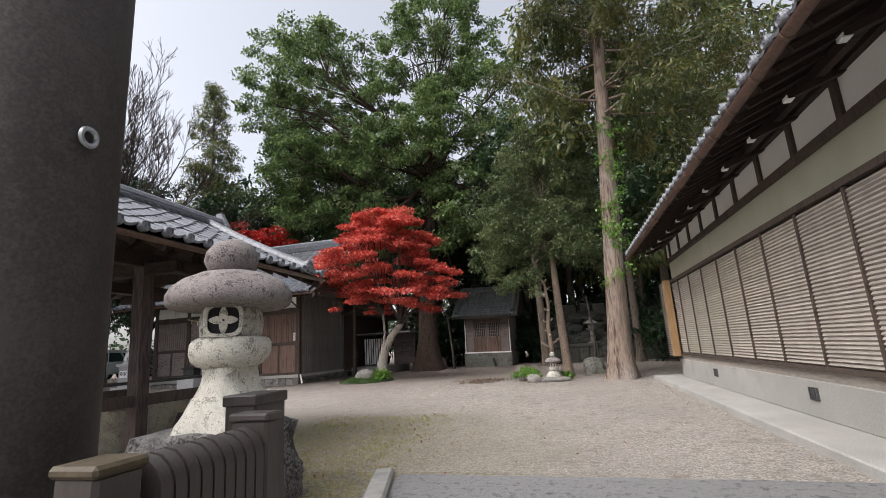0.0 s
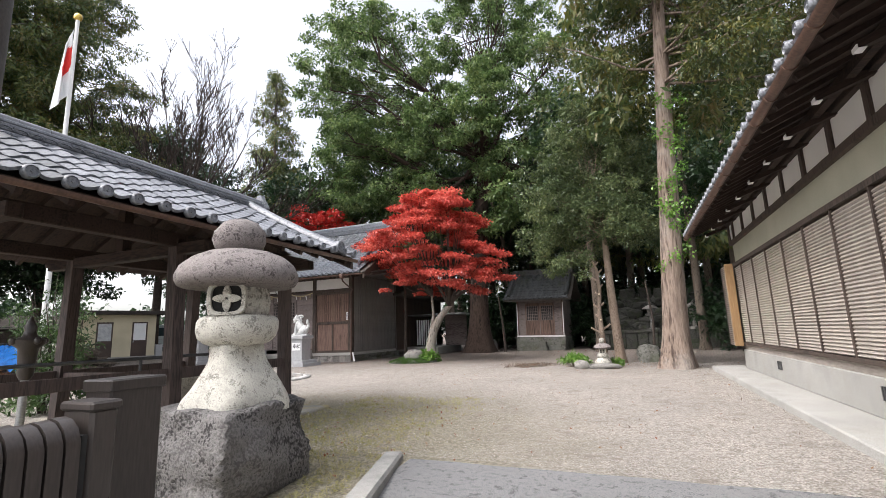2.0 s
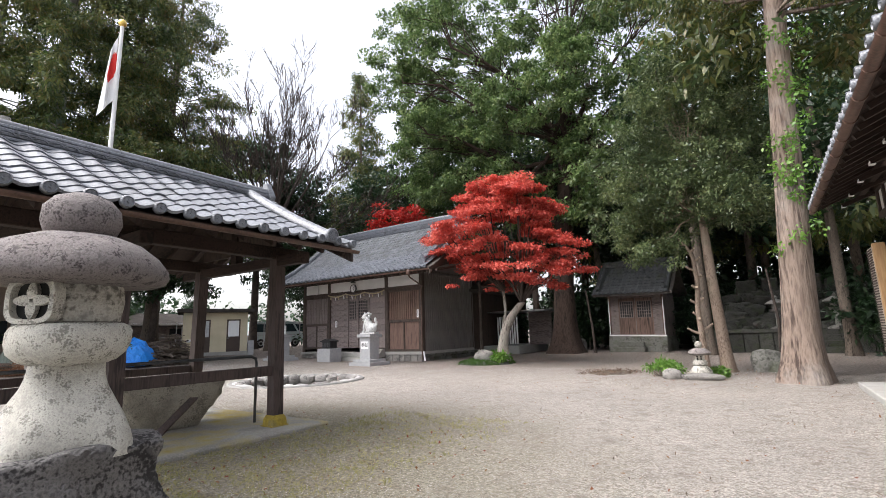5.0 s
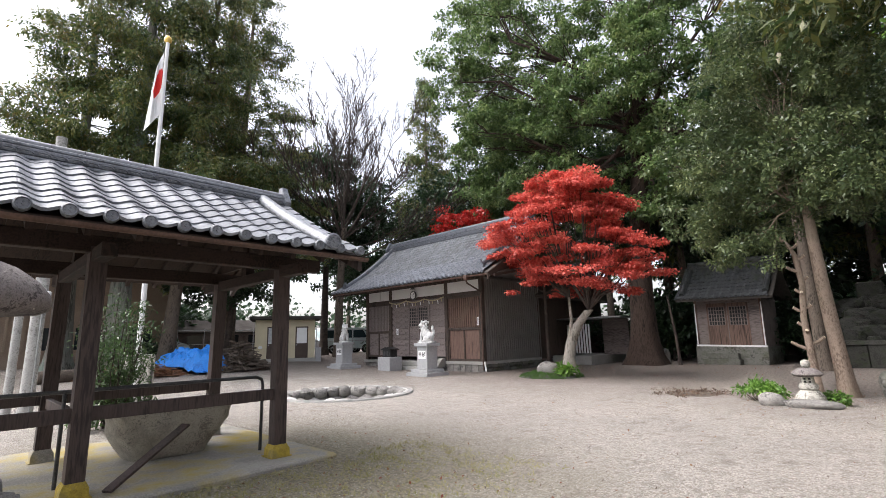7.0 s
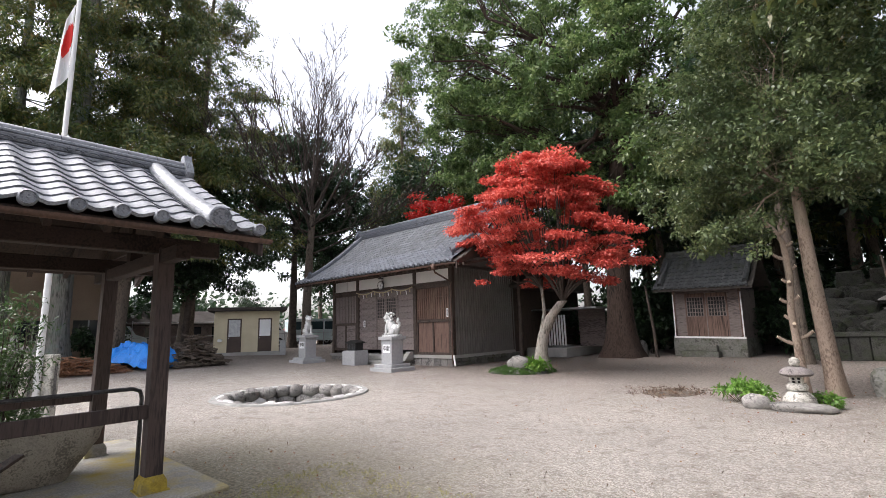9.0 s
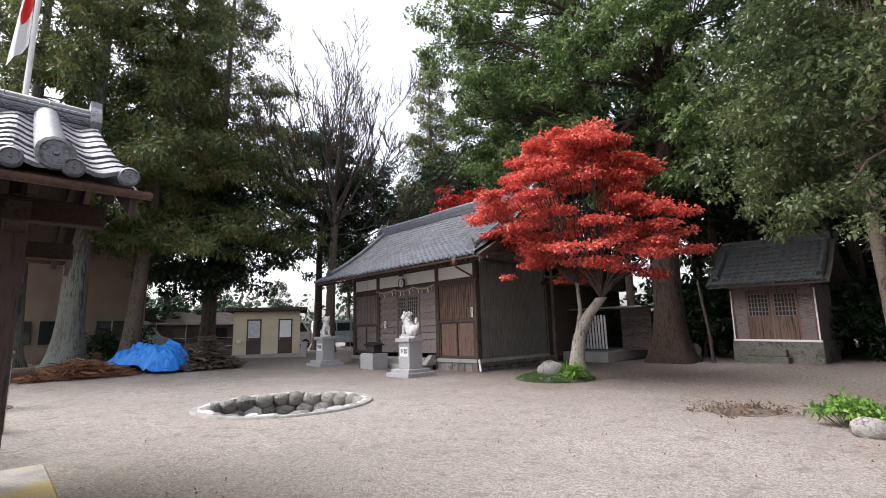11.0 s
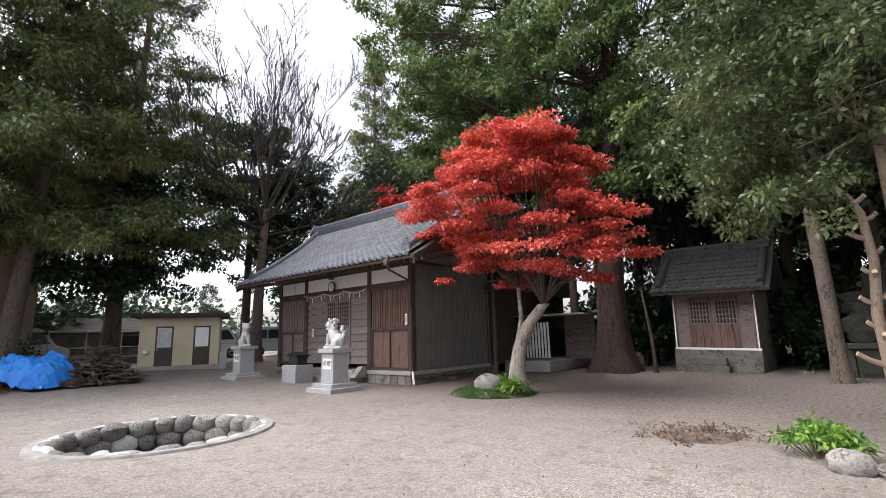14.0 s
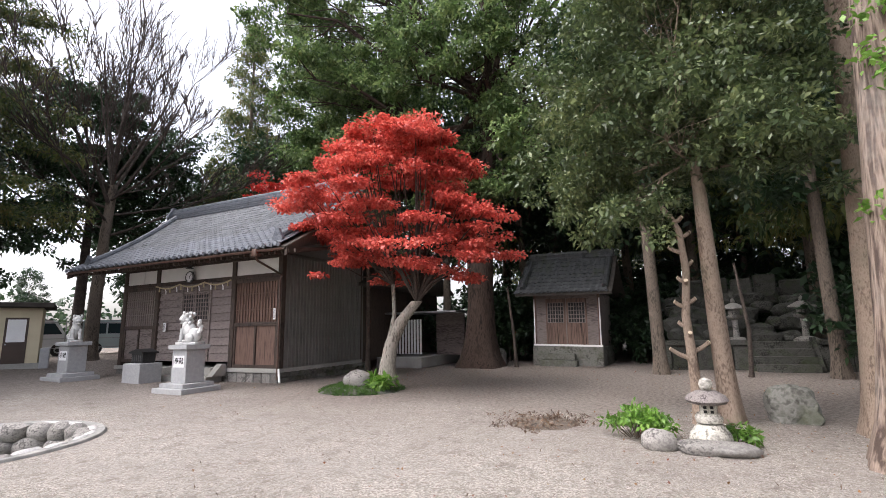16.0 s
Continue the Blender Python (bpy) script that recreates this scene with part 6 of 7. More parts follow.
def pedestal(x, y, z):
    p = thing("pedestal", "grey granite pedestal with white inscribed panel", "pedestal", "lion-dog pedestals", (x, y, z))
    for nm, w, z0, z1, b in (("base_slab", 0.58, -0.05, 0.13, 0.01), ("plinth", 0.46, 0.13, 0.24, 0.01), ("shaft", 0.28, 0.24, 1.1, 0.012), ("cap", 0.36, 1.1, 1.22, 0.012)):
        s = Shape()
        s.box((-w, -w, z0), (w, w, z1), b)
        part(nm, s, M_GRANITE, p)
    s = Shape()
    s.box((-0.2, -0.286, 0.64), (0.2, -0.28, 0.94))
    pn = part("panel", s, M_PAPER, p, "white panel with black writing")
    writing("奉献", 0.185, M_INK, pn, pose(0, -0.289, 0.79, 90, 0, 0))
    return p


def lion_dog(x, y, z, turn, mouth):
    """One plain carved shape: haunches, chest, forelegs, head, mane curls, tail."""
    s = Shape()
    s.box((-0.34, -0.17, 0.0), (0.34, 0.17, 0.07), 0.01)
    s.rock((-0.14, 0, 0.24), (0.2, 0.16, 0.2), 3, 0.08, 3)
    s.rock((0.04, 0, 0.36), (0.18, 0.145, 0.22), 5, 0.06, 3)
    s.rock((0.13, 0, 0.46), (0.12, 0.13, 0.2), 6, 0.06, 3)
    for sy in (-1, 1):
        s.tube([(0.17, sy * 0.09, 0.42), (0.2, sy * 0.1, 0.22), (0.2, sy * 0.1, 0.09)], [0.07, 0.055, 0.05], 9)
        s.rock((0.235, sy * 0.1, 0.1), (0.075, 0.055, 0.04), 8, 0.1, 2)
        s.rock((-0.1, sy * 0.14, 0.18), (0.15, 0.07, 0.13), 9, 0.1, 2)
        s.rock((0.0, sy * 0.15, 0.095), (0.11, 0.05, 0.04), 10, 0.1, 2)
        s.rock((0.16, sy * 0.1, 0.83), (0.035, 0.04, 0.06), 12, 0.1, 2)
        s.rock((0.3, sy * 0.05, 0.735), (0.03, 0.03, 0.025), 13, 0.1, 2)
    s.rock((0.19, 0, 0.7), (0.135, 0.135, 0.145), 14, 0.08, 3)
    s.rock((0.31, 0, 0.675), (0.075, 0.09, 0.055), 15, 0.08, 3)
    s.rock((0.295, 0, 0.6 - mouth), (0.065, 0.075, 0.035), 16, 0.08, 2)
    for i in range(16):
        a = i * 2.4
        q = 0.5 + 0.5 * (i % 4) / 3
        s.rock((0.08 - 0.05 * (i % 3), 0.13 * math.cos(a) * q, 0.66 + 0.17 * math.sin(a)), (0.05, 0.05, 0.055), 20 + i, 0.15, 2)
    for i in range(5):
        s.rock((-0.3 - 0.025 * math.sin(i), 0.03 * math.cos(i * 2), 0.3 + 0.075 * i), (0.075 - 0.008 * i, 0.06, 0.07), 50 + i, 0.15, 2)
    ob = part("lion_dog_statue", s, M_PALEGRANITE, None, "", True)
    tagged(ob, "seated pale granite guardian lion-dog on its pedestal", "statue", "lion-dogs")
    ob.matrix_basis = pose(x, y, z, 0, 0, turn)


pedestal(-12.5, 16.45, 0.0)
lion_dog(-12.5, 16.45, 1.22, 188, 0.03)
pedestal(-18.62, 16.8, 0.1)
lion_dog(-18.62, 16.8, 1.32, -18, 0.0)

# ---- before the hall: offering box, clock, rope, notices ----
ob = thing("offering_box", "black slatted offering box on a grey stone block", "offering box", "", (-15.9, 17.4, 0.03))
s = Shape()
s.box((-0.42, -0.36, -0.05), (0.42, 0.36, 0.6), 0.015)
part("stone_block", s, M_GRANITE, ob, "grey stone block")
s = Shape()
s.box((-0.28, -0.2, 0.6), (0.28, 0.2, 0.9), 0.01)
part("body", s, M_BLACKBOX, ob)
s = Shape()
s.prism([(-0.34, 0.9), (0.34, 0.9), (0.34, 0.94), (0.0, 1.04), (-0.34, 0.94)], -0.26, 0.26, "y")
part("lid", s, M_BLACKBOX, ob)
for i in range(5):
    s = Shape()
    s.box((-0.24 + i * 0.105, -0.215, 0.66), (-0.19 + i * 0.105, -0.2, 0.86))
    part("slat", s, M_DARKSTEEL, ob)
ck = thing("wall_clock", "round white wall clock with dark rim", "clock", "", (-15.5, HY0 - 0.12, 3.42))
s = Shape()
s.lathe([(0.2, 0), (0.2, 0.06), (0.175, 0.07), (0.17, 0.05)], 28)
r_ = part("rim", s, M_DARKSTEEL, ck)
r_.matrix_basis = pose(0, 0.02, 0, 90, 0, 0)
s = Shape()
s.lathe([(0.168, 0), (0.168, 0.052)], 28)
f_ = part("face", s, M_PAPER, ck, "white clock face")
f_.matrix_basis = pose(0, 0.02, 0, 90, 0, 0)
for ang, ln in ((150, 0.09), (40, 0.13)):
    s = Shape()
    s.box((-0.008, -0.003, 0), (0.008, 0.003, ln))
    h_ = part("pointer", s, M_INK, ck)
    h_.matrix_basis = pose(0, -0.036, 0) @ pose(0, 0, 0, 0, ang, 0)
for i in range(12):
    s = Shape()
    s.box((-0.006, -0.003, 0.13), (0.006, 0.003, 0.15))
    h_ = part("mark", s, M_INK, ck)
    h_.matrix_basis = pose(0, -0.036, 0) @ pose(0, 0, 0, 0, i * 30, 0)
lp = thing("porch_lamp", "small dark lamp under the hall eave", "lamp", "", (-15.45, HY0 - 0.2, 3.72))
s = Shape()
s.lathe([(0.03, 0.1), (0.035, 0.05), (0.12, 0.0), (0.12, -0.02)], 14)
part("shade", s, M_DARKSTEEL, lp)
s = Shape()
s.tube([(0, 0.2, 0.1), (0, 0, 0.1)], 0.015, 6)
part("arm", s, M_DARKSTEEL, lp)
rope = thing("sacred_rope", "sagging straw rope hung with white paper streamers", "rope", "", (0, HY0 - 0.1, 0))
pts = []
for i in range(61):
    u = i / 60
    sag = abs(math.sin(u * math.pi * 3.0)) * 0.11
    pts.append((-17.3 + 3.75 * u, 0, 3.2 - sag))
s = Shape()
s.tube(pts, [0.028 + 0.006 * math.sin(i * 1.9) for i in range(61)], 6)
part("cord", s, M_STRAW, rope, "", True)
for i in range(13):
    x = -17.1 + i * 0.285
    z = 3.2 - abs(math.sin((x + 17.3) / 3.75 * math.pi * 3.0)) * 0.11
    s = Shape()
    if i % 2:
        s.add([(x, 0, z), (x + 0.05, 0, z), (x + 0.08, 0.01, z - 0.1), (x + 0.03, 0.01, z - 0.1), (x + 0.1, 0, z - 0.2), (x + 0.05, 0, z - 0.2)], [(0, 1, 2, 3), (3, 2, 4, 5)])
        part("streamer", s, M_PAPER, rope, "white folded paper streamer")
    else:
        s.tube([(x, 0, z), (x, 0, z - 0.16)], [0.015, 0.03], 5)
        part("tassel", s, M_STRAW, rope)
for x, z, w, h in ((-11.66, 2.05, 0.1, 0.34), (-16.75, 1.75, 0.14, 0.3)):
    n_ = thing("paper_notice", "small white paper notice on the hall front", "notice", "hall notices", (x, HY0 - 0.055, z))
    s = Shape()
    s.box((-w / 2, 0, -h / 2), (w / 2, 0.006, h / 2))
    pg = part("sheet", s, M_PAPER, n_)
    for i in range(3):
        s = Shape()
        s.box((-w * 0.3 + i * w * 0.25, -0.003, -h * 0.38), (-w * 0.22 + i * w * 0.25, 0.0, h * 0.38))
        part("line", s, M_INK, pg)

# ---- maple mound ----
md = thing("grass_mound", "low mound of clipped green grass under the maple", "mound", "", (-8.0, 18.0, 0))
s = Shape()
s.lathe([(1.05, -0.05), (0.98, 0.05), (0.75, 0.12), (0.4, 0.16), (0.02, 0.17)], 30, (0, 0, 0), 0, 0.15, 2)
part("soil", s, M_MOSSROCK, md, "", True)
r = np.random.RandomState(3)
a = r.uniform(0, 2 * math.pi, 700)
q = np.sqrt(r.uniform(0, 1, 700)) * 1.02
gp_ = np.stack([q * np.cos(a), q * np.sin(a), 0.17 * (1 - q ** 2) + 0.0], axis=1)
crown("grass", md, gp_, np.full(700, 0.07), 22, 0.1, M_GRASS, aspect=0.16, flat=0.5, up=0.2, hang=-0.9, seed=4)
st = thing("mound_stone", "pale grey smooth boulder at the maple's foot", "stone", "", (-7.95, 17.75, 0.1))
part("stone", Shape().rock((0, 0, 0.16), (0.4, 0.32, 0.26), 61, 0.16, 3, 0.6), M_ROCK, st, "", True)
hs = thing("mound_plant", "bright broad-leaved plant on the grass mound", "plant", "", (-7.35, 17.75, 0.1))
crown("leaves", hs, [(r.uniform(-0.3, 0.3), r.uniform(-0.25, 0.25), r.uniform(0.08, 0.3)) for _ in range(14)], [0.12] * 14, 14, 0.2, M_BRIGHT, aspect=0.45, flat=0.7, up=0.6, out=0.6, seed=9)

# ---- small lantern group near the office ----
sl = thing("small_lantern", "small stacked natural stone lantern with round finial", "lantern", "", (-0.52, 14.55, 0.0))
for nm, prof, mat, wob, sq in (("foot", [(0.24, 0.04), (0.3, 0.12), (0.27, 0.24), (0.17, 0.34), (0.1, 0.35)], M_LANSTONE, 0.12, 0),
                               ("platform", [(0.1, 0.345), (0.18, 0.36), (0.2, 0.41), (0.16, 0.46), (0.1, 0.465)], M_LANSTONE, 0.12, 0),
                               ("light_box", [(0.11, 0.46), (0.115, 0.47), (0.115, 0.56), (0.1, 0.57)], M_LANPALE, 0.0, 0.6),
                               ("cap", [(0.12, 0.565), (0.26, 0.575), (0.3, 0.61), (0.26, 0.66), (0.15, 0.71), (0.08, 0.72)], M_LANCAP, 0.12, 0),
                               ("finial", [(0.05, 0.715), (0.085, 0.74), (0.1, 0.79), (0.08, 0.84), (0.02, 0.865)], M_LANSTONE, 0.05, 0)):
    s = Shape()
    s.lathe([(r_ * 0.8, z_ * 1.04) for r_, z_ in prof], 20, (0, 0, -0.07), sq, wob, len(nm))
    p_ = part(nm, s, mat, sl, "", True)
    if nm == "light_box":
        for dx in (-0.055, 0.018):
            for dz in (0.42, 0.47):
                s = Shape()
                s.box((dx, -0.098, dz), (dx + 0.035, -0.088, dz + 0.034))
                part("opening", s, M_INK, p_)
for nm, lab, x, y, sz, mat, sd in (("flat_stone", "flat dark stone slab under the small lantern", -0.5, 14.35, (0.44, 0.28, 0.09), M_ROCK, 71),
                                   ("round_stone", "rounded grey stone before the shrub", -1.1, 14.35, (0.22, 0.18, 0.15), M_ROCK, 72),
                                   ("boulder", "angular grey-green boulder beside the tree", 0.74, 16.75, (0.36, 0.28, 0.34), M_MOSSROCK, 73),
                                   ("boulder", "rounded pale boulder beside the small shrine", -7.2, 26.3, (0.36, 0.34, 0.42), M_ROCK, 74)):
    t = thing(nm, lab, "stone", "", (x, y, 0))
    part("stone", Shape().rock((0, 0, sz[2] * 0.55), sz, sd, 0.22, 3, 0.62, 0.45 if nm == "boulder" else 0.1), mat, t, "", nm != "boulder")
for x, y, n_, r_ in ((-1.35, 14.85, 60, 0.42), (-0.2, 14.75, 18, 0.16)):
    t = thing("green_shrub", "low bright green shrub with narrow leaves", "shrub", "low shrubs", (x, y, 0))
    s = Shape()
    rq = random.Random(int(x * 10))
    pts = []
    for i in range(n_):
        a, q = rq.uniform(0, 6.28), rq.random() ** 0.5
        e = (math.cos(a) * q * r_, math.sin(a) * q * r_ * 0.8, (0.42 - 0.18 * q) * (r_ / 0.42) ** 0.4 * rq.uniform(0.6, 1.05))
        s.tube([(e[0] * 0.3, e[1] * 0.3, -0.02), e], [0.006, 0.003], 3, False)
        pts.append(e)
    part("stem", s, M_BARK, t)
    crown("leaves", t, pts, [0.09] * n_, 22, 0.085, M_BRIGHT, aspect=0.36, flat=0.8, up=0.5, out=0.5, seed=12)
t = thing("leaf_heap", "flat heap of brown raked leaves and twigs", "leaf heap", "", (-2.75, 15.4, 0))
r = np.random.RandomState(8)
pts = [(r.normal() * 0.32, r.normal() * 0.3, 0.03) for _ in range(90)]
crown("leaves", t, pts, [0.12] * 90, 18, 0.055, M_HEAP, aspect=0.35, flat=0.25, up=0.6, seed=15)
s = Shape()
s.lathe([(0.55, -0.02), (0.4, 0.035), (0.02, 0.05)], 16, (0, 0, 0), 0, 0.3, 4)
part("soil", s, M_BARK, t, "", True)

# ---- small shrine ----
ss = tagged(thing("small_shrine", "small boarded shrine with lattice window and shade-darkened tiled roof", "shrine", "", (-5.74, 26.6, 0), -4), kind="structure")
W, D = 2.6, 2.1
# footing: dark mossy stone instead of concrete paints in the shade here
s = Shape()
s.box((-0.06, -0.06, -0.1), (W + 0.06, D + 0.06, 0.76), 0.02)
part("foundation", s, M_MOSSROCK, ss, "weathered stone footing darkened for tree shade")
s = Shape()
s.box((0.0, 0.03, 0.76), (W, D, 2.75))
part("wall", s, M_GREYWOOD, ss)
for x in (0, W - 0.1):
    s = Shape()
    s.box((x, 0.0, 0.76), (x + 0.1, 0.1, 2.75))
    part("post", s, M_DOORWOOD, ss)
    s = Shape()
    s.box((x + (0.0 if x == 0 else 0.055), -0.012, 0.84), (x + (0.045 if x == 0 else 0.1), -0.002, 2.6))
    part("corner_strip", s, M_PLASTER, ss, "white painted corner strip")
s = Shape()
s.box((-0.03, -0.02, 0.76), (W + 0.03, 0.1, 0.83))
part("sill", s, M_PLASTER, ss, "white painted sill")
for i in range(2):
    x0 = 0.5 + i * 0.82
    s = Shape()
    s.box((x0, 0.01, 0.83), (x0 + 0.78, 0.03, 2.6))
    dd = part("door", s, M_DOORWOOD, ss, "closed brown board door")
    s = Shape()
    s.box((x0 + 0.06, 0.0, 1.65), (x0 + 0.72, 0.012, 2.45))
    part("opening", s, M_INK, dd)
    for k in range(7):
        s = Shape()
        s.box((x0 + 0.06 + k * 0.105, -0.015, 1.65), (x0 + 0.09 + k * 0.105, 0.0, 2.45))
        part("bar", s, M_GREYWOOD, dd)
    for k in range(6):
        s = Shape()
        s.box((x0 + 0.06, -0.012, 1.65 + k * 0.155), (x0 + 0.72, -0.002, 1.675 + k * 0.155))
        part("bar", s, M_GREYWOOD, dd)
s = Shape()
s.box((0.35, -0.5, -0.05), (1.75, -0.06, 0.25), 0.02)
s.box((0.45, -0.3, 0.25), (1.65, -0.06, 0.5), 0.02)
part("step", s, M_MOSSROCK, ss)
sprof = [(1.65 * w, 1.5 * (0.75 * w + 0.25 * w * w)) for w in np.linspace(0, 1, 5)]
s = Shape()
fr = [(-0.6 + a_, 2.8 + b_) for a_, b_ in sprof]
bk = [(2.1 - (y_ + 0.0), z_) for y_, z_ in reversed(fr[:-1])]
s.prism(fr + bk + [(y_, z_ - 0.1) for y_, z_ in reversed(bk)] + [(y_, z_ - 0.1) for y_, z_ in reversed(fr)], -0.55, W + 0.55, "x")
s.prism([(0.05, 2.7), (2.05, 2.7), (1.05, 4.1)], W - 0.05, W, "x")
part("roof", s, M_ROOFBODY, ss)
# the canopy's shade on this roof comes from the tile colour
tiled_slope(ss, (-0.55, -0.65, 2.8), 0, W + 1.1, sprof, 0.27, 0.25, 0.045, M_TILESHADE, lambda i, j: j < 4, M_TILESHADE)
ridge(ss, (-0.45, 1.05, 4.28), (W + 0.45, 1.05, 4.28), 0.24, 0.14, M_TILESHADE, 3, 0.09)
for x_ in (-0.3, W + 0.3):
    ridge(ss, (x_, -0.45, 2.95), (x_, 0.9, 4.15), 0.1, 0.1, M_TILESHADE, 1, 0.08)

ss.matrix_basis = pose(-5.74, 26.6, 0, 0, 1.2, -4)

# ---- stone mound with steps ----
# rocks, wall and steps all carry the tree shade in their colour
mound = tagged(thing("stone_mound", "mound of piled rocks with stone retaining wall, darkened for tree shade", "mound"), kind="structure")
rng = random.Random(44)
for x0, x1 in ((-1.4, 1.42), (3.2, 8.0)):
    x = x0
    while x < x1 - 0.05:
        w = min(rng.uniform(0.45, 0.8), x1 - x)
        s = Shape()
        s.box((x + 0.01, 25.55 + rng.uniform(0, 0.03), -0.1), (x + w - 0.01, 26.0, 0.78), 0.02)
        part("wall_stone", s, M_MOUNDSHADE, mound)
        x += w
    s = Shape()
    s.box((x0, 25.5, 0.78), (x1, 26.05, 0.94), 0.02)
    part("coping", s, M_MOUNDSHADE, mound)
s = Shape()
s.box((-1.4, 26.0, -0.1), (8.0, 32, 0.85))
part("earth", s, M_MOUNDSHADE, mound)
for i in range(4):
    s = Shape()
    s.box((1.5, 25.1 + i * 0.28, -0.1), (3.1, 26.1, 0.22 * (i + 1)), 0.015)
    part("step", s, M_MOUNDSHADE, mound, "worn grey stone step")
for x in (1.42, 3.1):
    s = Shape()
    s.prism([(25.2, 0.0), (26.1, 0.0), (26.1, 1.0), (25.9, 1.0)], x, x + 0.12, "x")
    part("cheek", s, M_MOUNDSHADE, mound)
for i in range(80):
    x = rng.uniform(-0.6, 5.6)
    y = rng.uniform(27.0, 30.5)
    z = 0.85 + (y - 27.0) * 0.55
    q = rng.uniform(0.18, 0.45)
    part("rock", Shape().rock((x, y, z), (q * 1.3, q, q * 0.85), i + 100, 0.3, 2, 0, 0.45), M_MOUNDSHADE, mound)
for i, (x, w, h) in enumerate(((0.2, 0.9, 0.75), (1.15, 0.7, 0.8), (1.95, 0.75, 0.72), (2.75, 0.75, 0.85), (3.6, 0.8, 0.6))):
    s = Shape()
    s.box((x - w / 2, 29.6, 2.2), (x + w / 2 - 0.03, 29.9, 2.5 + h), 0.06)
    part("tablet", s, M_MOUNDSHADE, mound, "upright stone tablet")


def lantern_post(x, y, z, k, label):
    t = thing("stone_lantern", label, "lantern", "", (x, y, z))
    for nm, prof, sq in (("base", [(0.3, 0), (0.3, 0.08), (0.2, 0.16), (0.12, 0.18)], 0.5), ("shaft", [(0.105, 0.18), (0.09, 0.5), (0.105, 0.78)], 0), ("platform", [(0.11, 0.78), (0.23, 0.86), (0.24, 0.92), (0.16, 0.93)], 0.5),
                         ("light_box", [(0.14, 0.93), (0.14, 1.15)], 0.8), ("cap", [(0.13, 1.15), (0.33, 1.17), (0.32, 1.22), (0.16, 1.33), (0.07, 1.38)], 0.5), ("finial", [(0.05, 1.38), (0.08, 1.43), (0.06, 1.5), (0.01, 1.56)], 0)):
        s = Shape()
        s.lathe([(r_ * k, z_ * k) for r_, z_ in prof], 16, (0, 0, 0), sq, 0.02, 3, math.pi / 4 if sq else 0)
        p_ = part(nm, s, M_ROCK, t, "", True)
        if nm == "light_box":
            s = Shape()
            s.box((-0.06 * k, -0.145 * k, 0.97 * k), (0.06 * k, -0.14 * k, 1.11 * k))
            part("opening", s, M_INK, p_)
    return t


lantern_post(1.23, 26.6, 0.85, 0.95, "weathered stone lantern on the rock mound")
lantern_post(3.15, 26.6, 0.85, 0.95, "weathered stone lantern beside the mound steps")
lantern_post(-14.8, 6.4, 0.02, 1.0, "grey stone lantern on a dark slab by the brush pile")
t = thing("base_slab", "dark flat stone under the grey lantern", "stone", "", (-14.8, 6.4, 0))
part("slab", Shape().rock((0, 0, 0.0), (0.6, 0.5, 0.09), 81, 0.2, 3, 0.5), M_DARKROCK, t)

# ---- flagpole, poles, clamp stones ----
fp = thing("flagpole", "white flagpole with gilded ball and limp flag", "flagpole", "", (-11.08, 6.4, 0))
s = Shape()
s.tube([(0, 0, -0.1), (0, 0, 8.7)], [0.06, 0.04], 12)
part("pole", s, M_WHITE, fp, "", True)
s = Shape()
s.lathe([(0.02, 8.68), (0.075, 8.72), (0.09, 8.78), (0.07, 8.85), (0.02, 8.88)], 14)
part("ball", s, M_GOLD, fp, "gilded ball", True)


def drape(u, w):
    """The hanging flag: w down, u across the folds."""
    return (-0.02 + 0.1 * math.sin(u * 9 + w * 2.0) * 0.5 * (0.3 + w), -0.05 - u * (0.13 + 0.13 * w), 8.45 - 1.7 * w - 0.45 * u)


s, s2 = Shape(), Shape()
NU, NW = 22, 26
for sh, keep in ((s, lambda u, w: True), (s2, lambda u, w: (u - 0.4) ** 2 / 0.2 + (w - 0.42) ** 2 / 0.045 < 1)):
    idx = {}
    for i in range(NU + 1):
        for j in range(NW + 1):
            idx[i, j] = len(sh.v)
            x_, y_, z_ = drape(i / NU, j / NW)
            sh.v.append((x_ + (0.006 if sh is s2 else 0), y_, z_))
    for i in range(NU):
        for j in range(NW):
            if keep((i + 0.5) / NU, (j + 0.5) / NW):
                sh.f.append((idx[i, j], idx[i + 1, j], idx[i + 1, j + 1], idx[i, j + 1]))
used = sorted({i_ for f_ in s2.f for i_ in f_})
back_ = {o_: k_ for k_, o_ in enumerate(used)}
s2.v, s2.f = [s2.v[o_] for o_ in used], [tuple(back_[o_] for o_ in f_) for f_ in s2.f]
fl = part("flag", s, M_PAPER, fp, "white cloth flag", True)
part("disc", s2, M_RED, fl, "red disc of the flag", True)
for dx, dy in ((-0.12, -0.16), (0.1, 0.17)):
    t = thing("clamp_stone", "grey slotted stone post clamping the flagpole", "stone post", "flagpole stones", (-11.08 + dx, 6.4 + dy, 0), 20)
    s = Shape()
    s.box((-0.15, -0.07, -0.2), (0.15, 0.07, 1.2), 0.02)
    part("shaft", s, M_LANSTONE, t)
    s = Shape()
    s.box((0.151, -0.025, 0.25), (0.154, 0.025, 1.05))
    part("slot", s, M_DARKROCK, t)
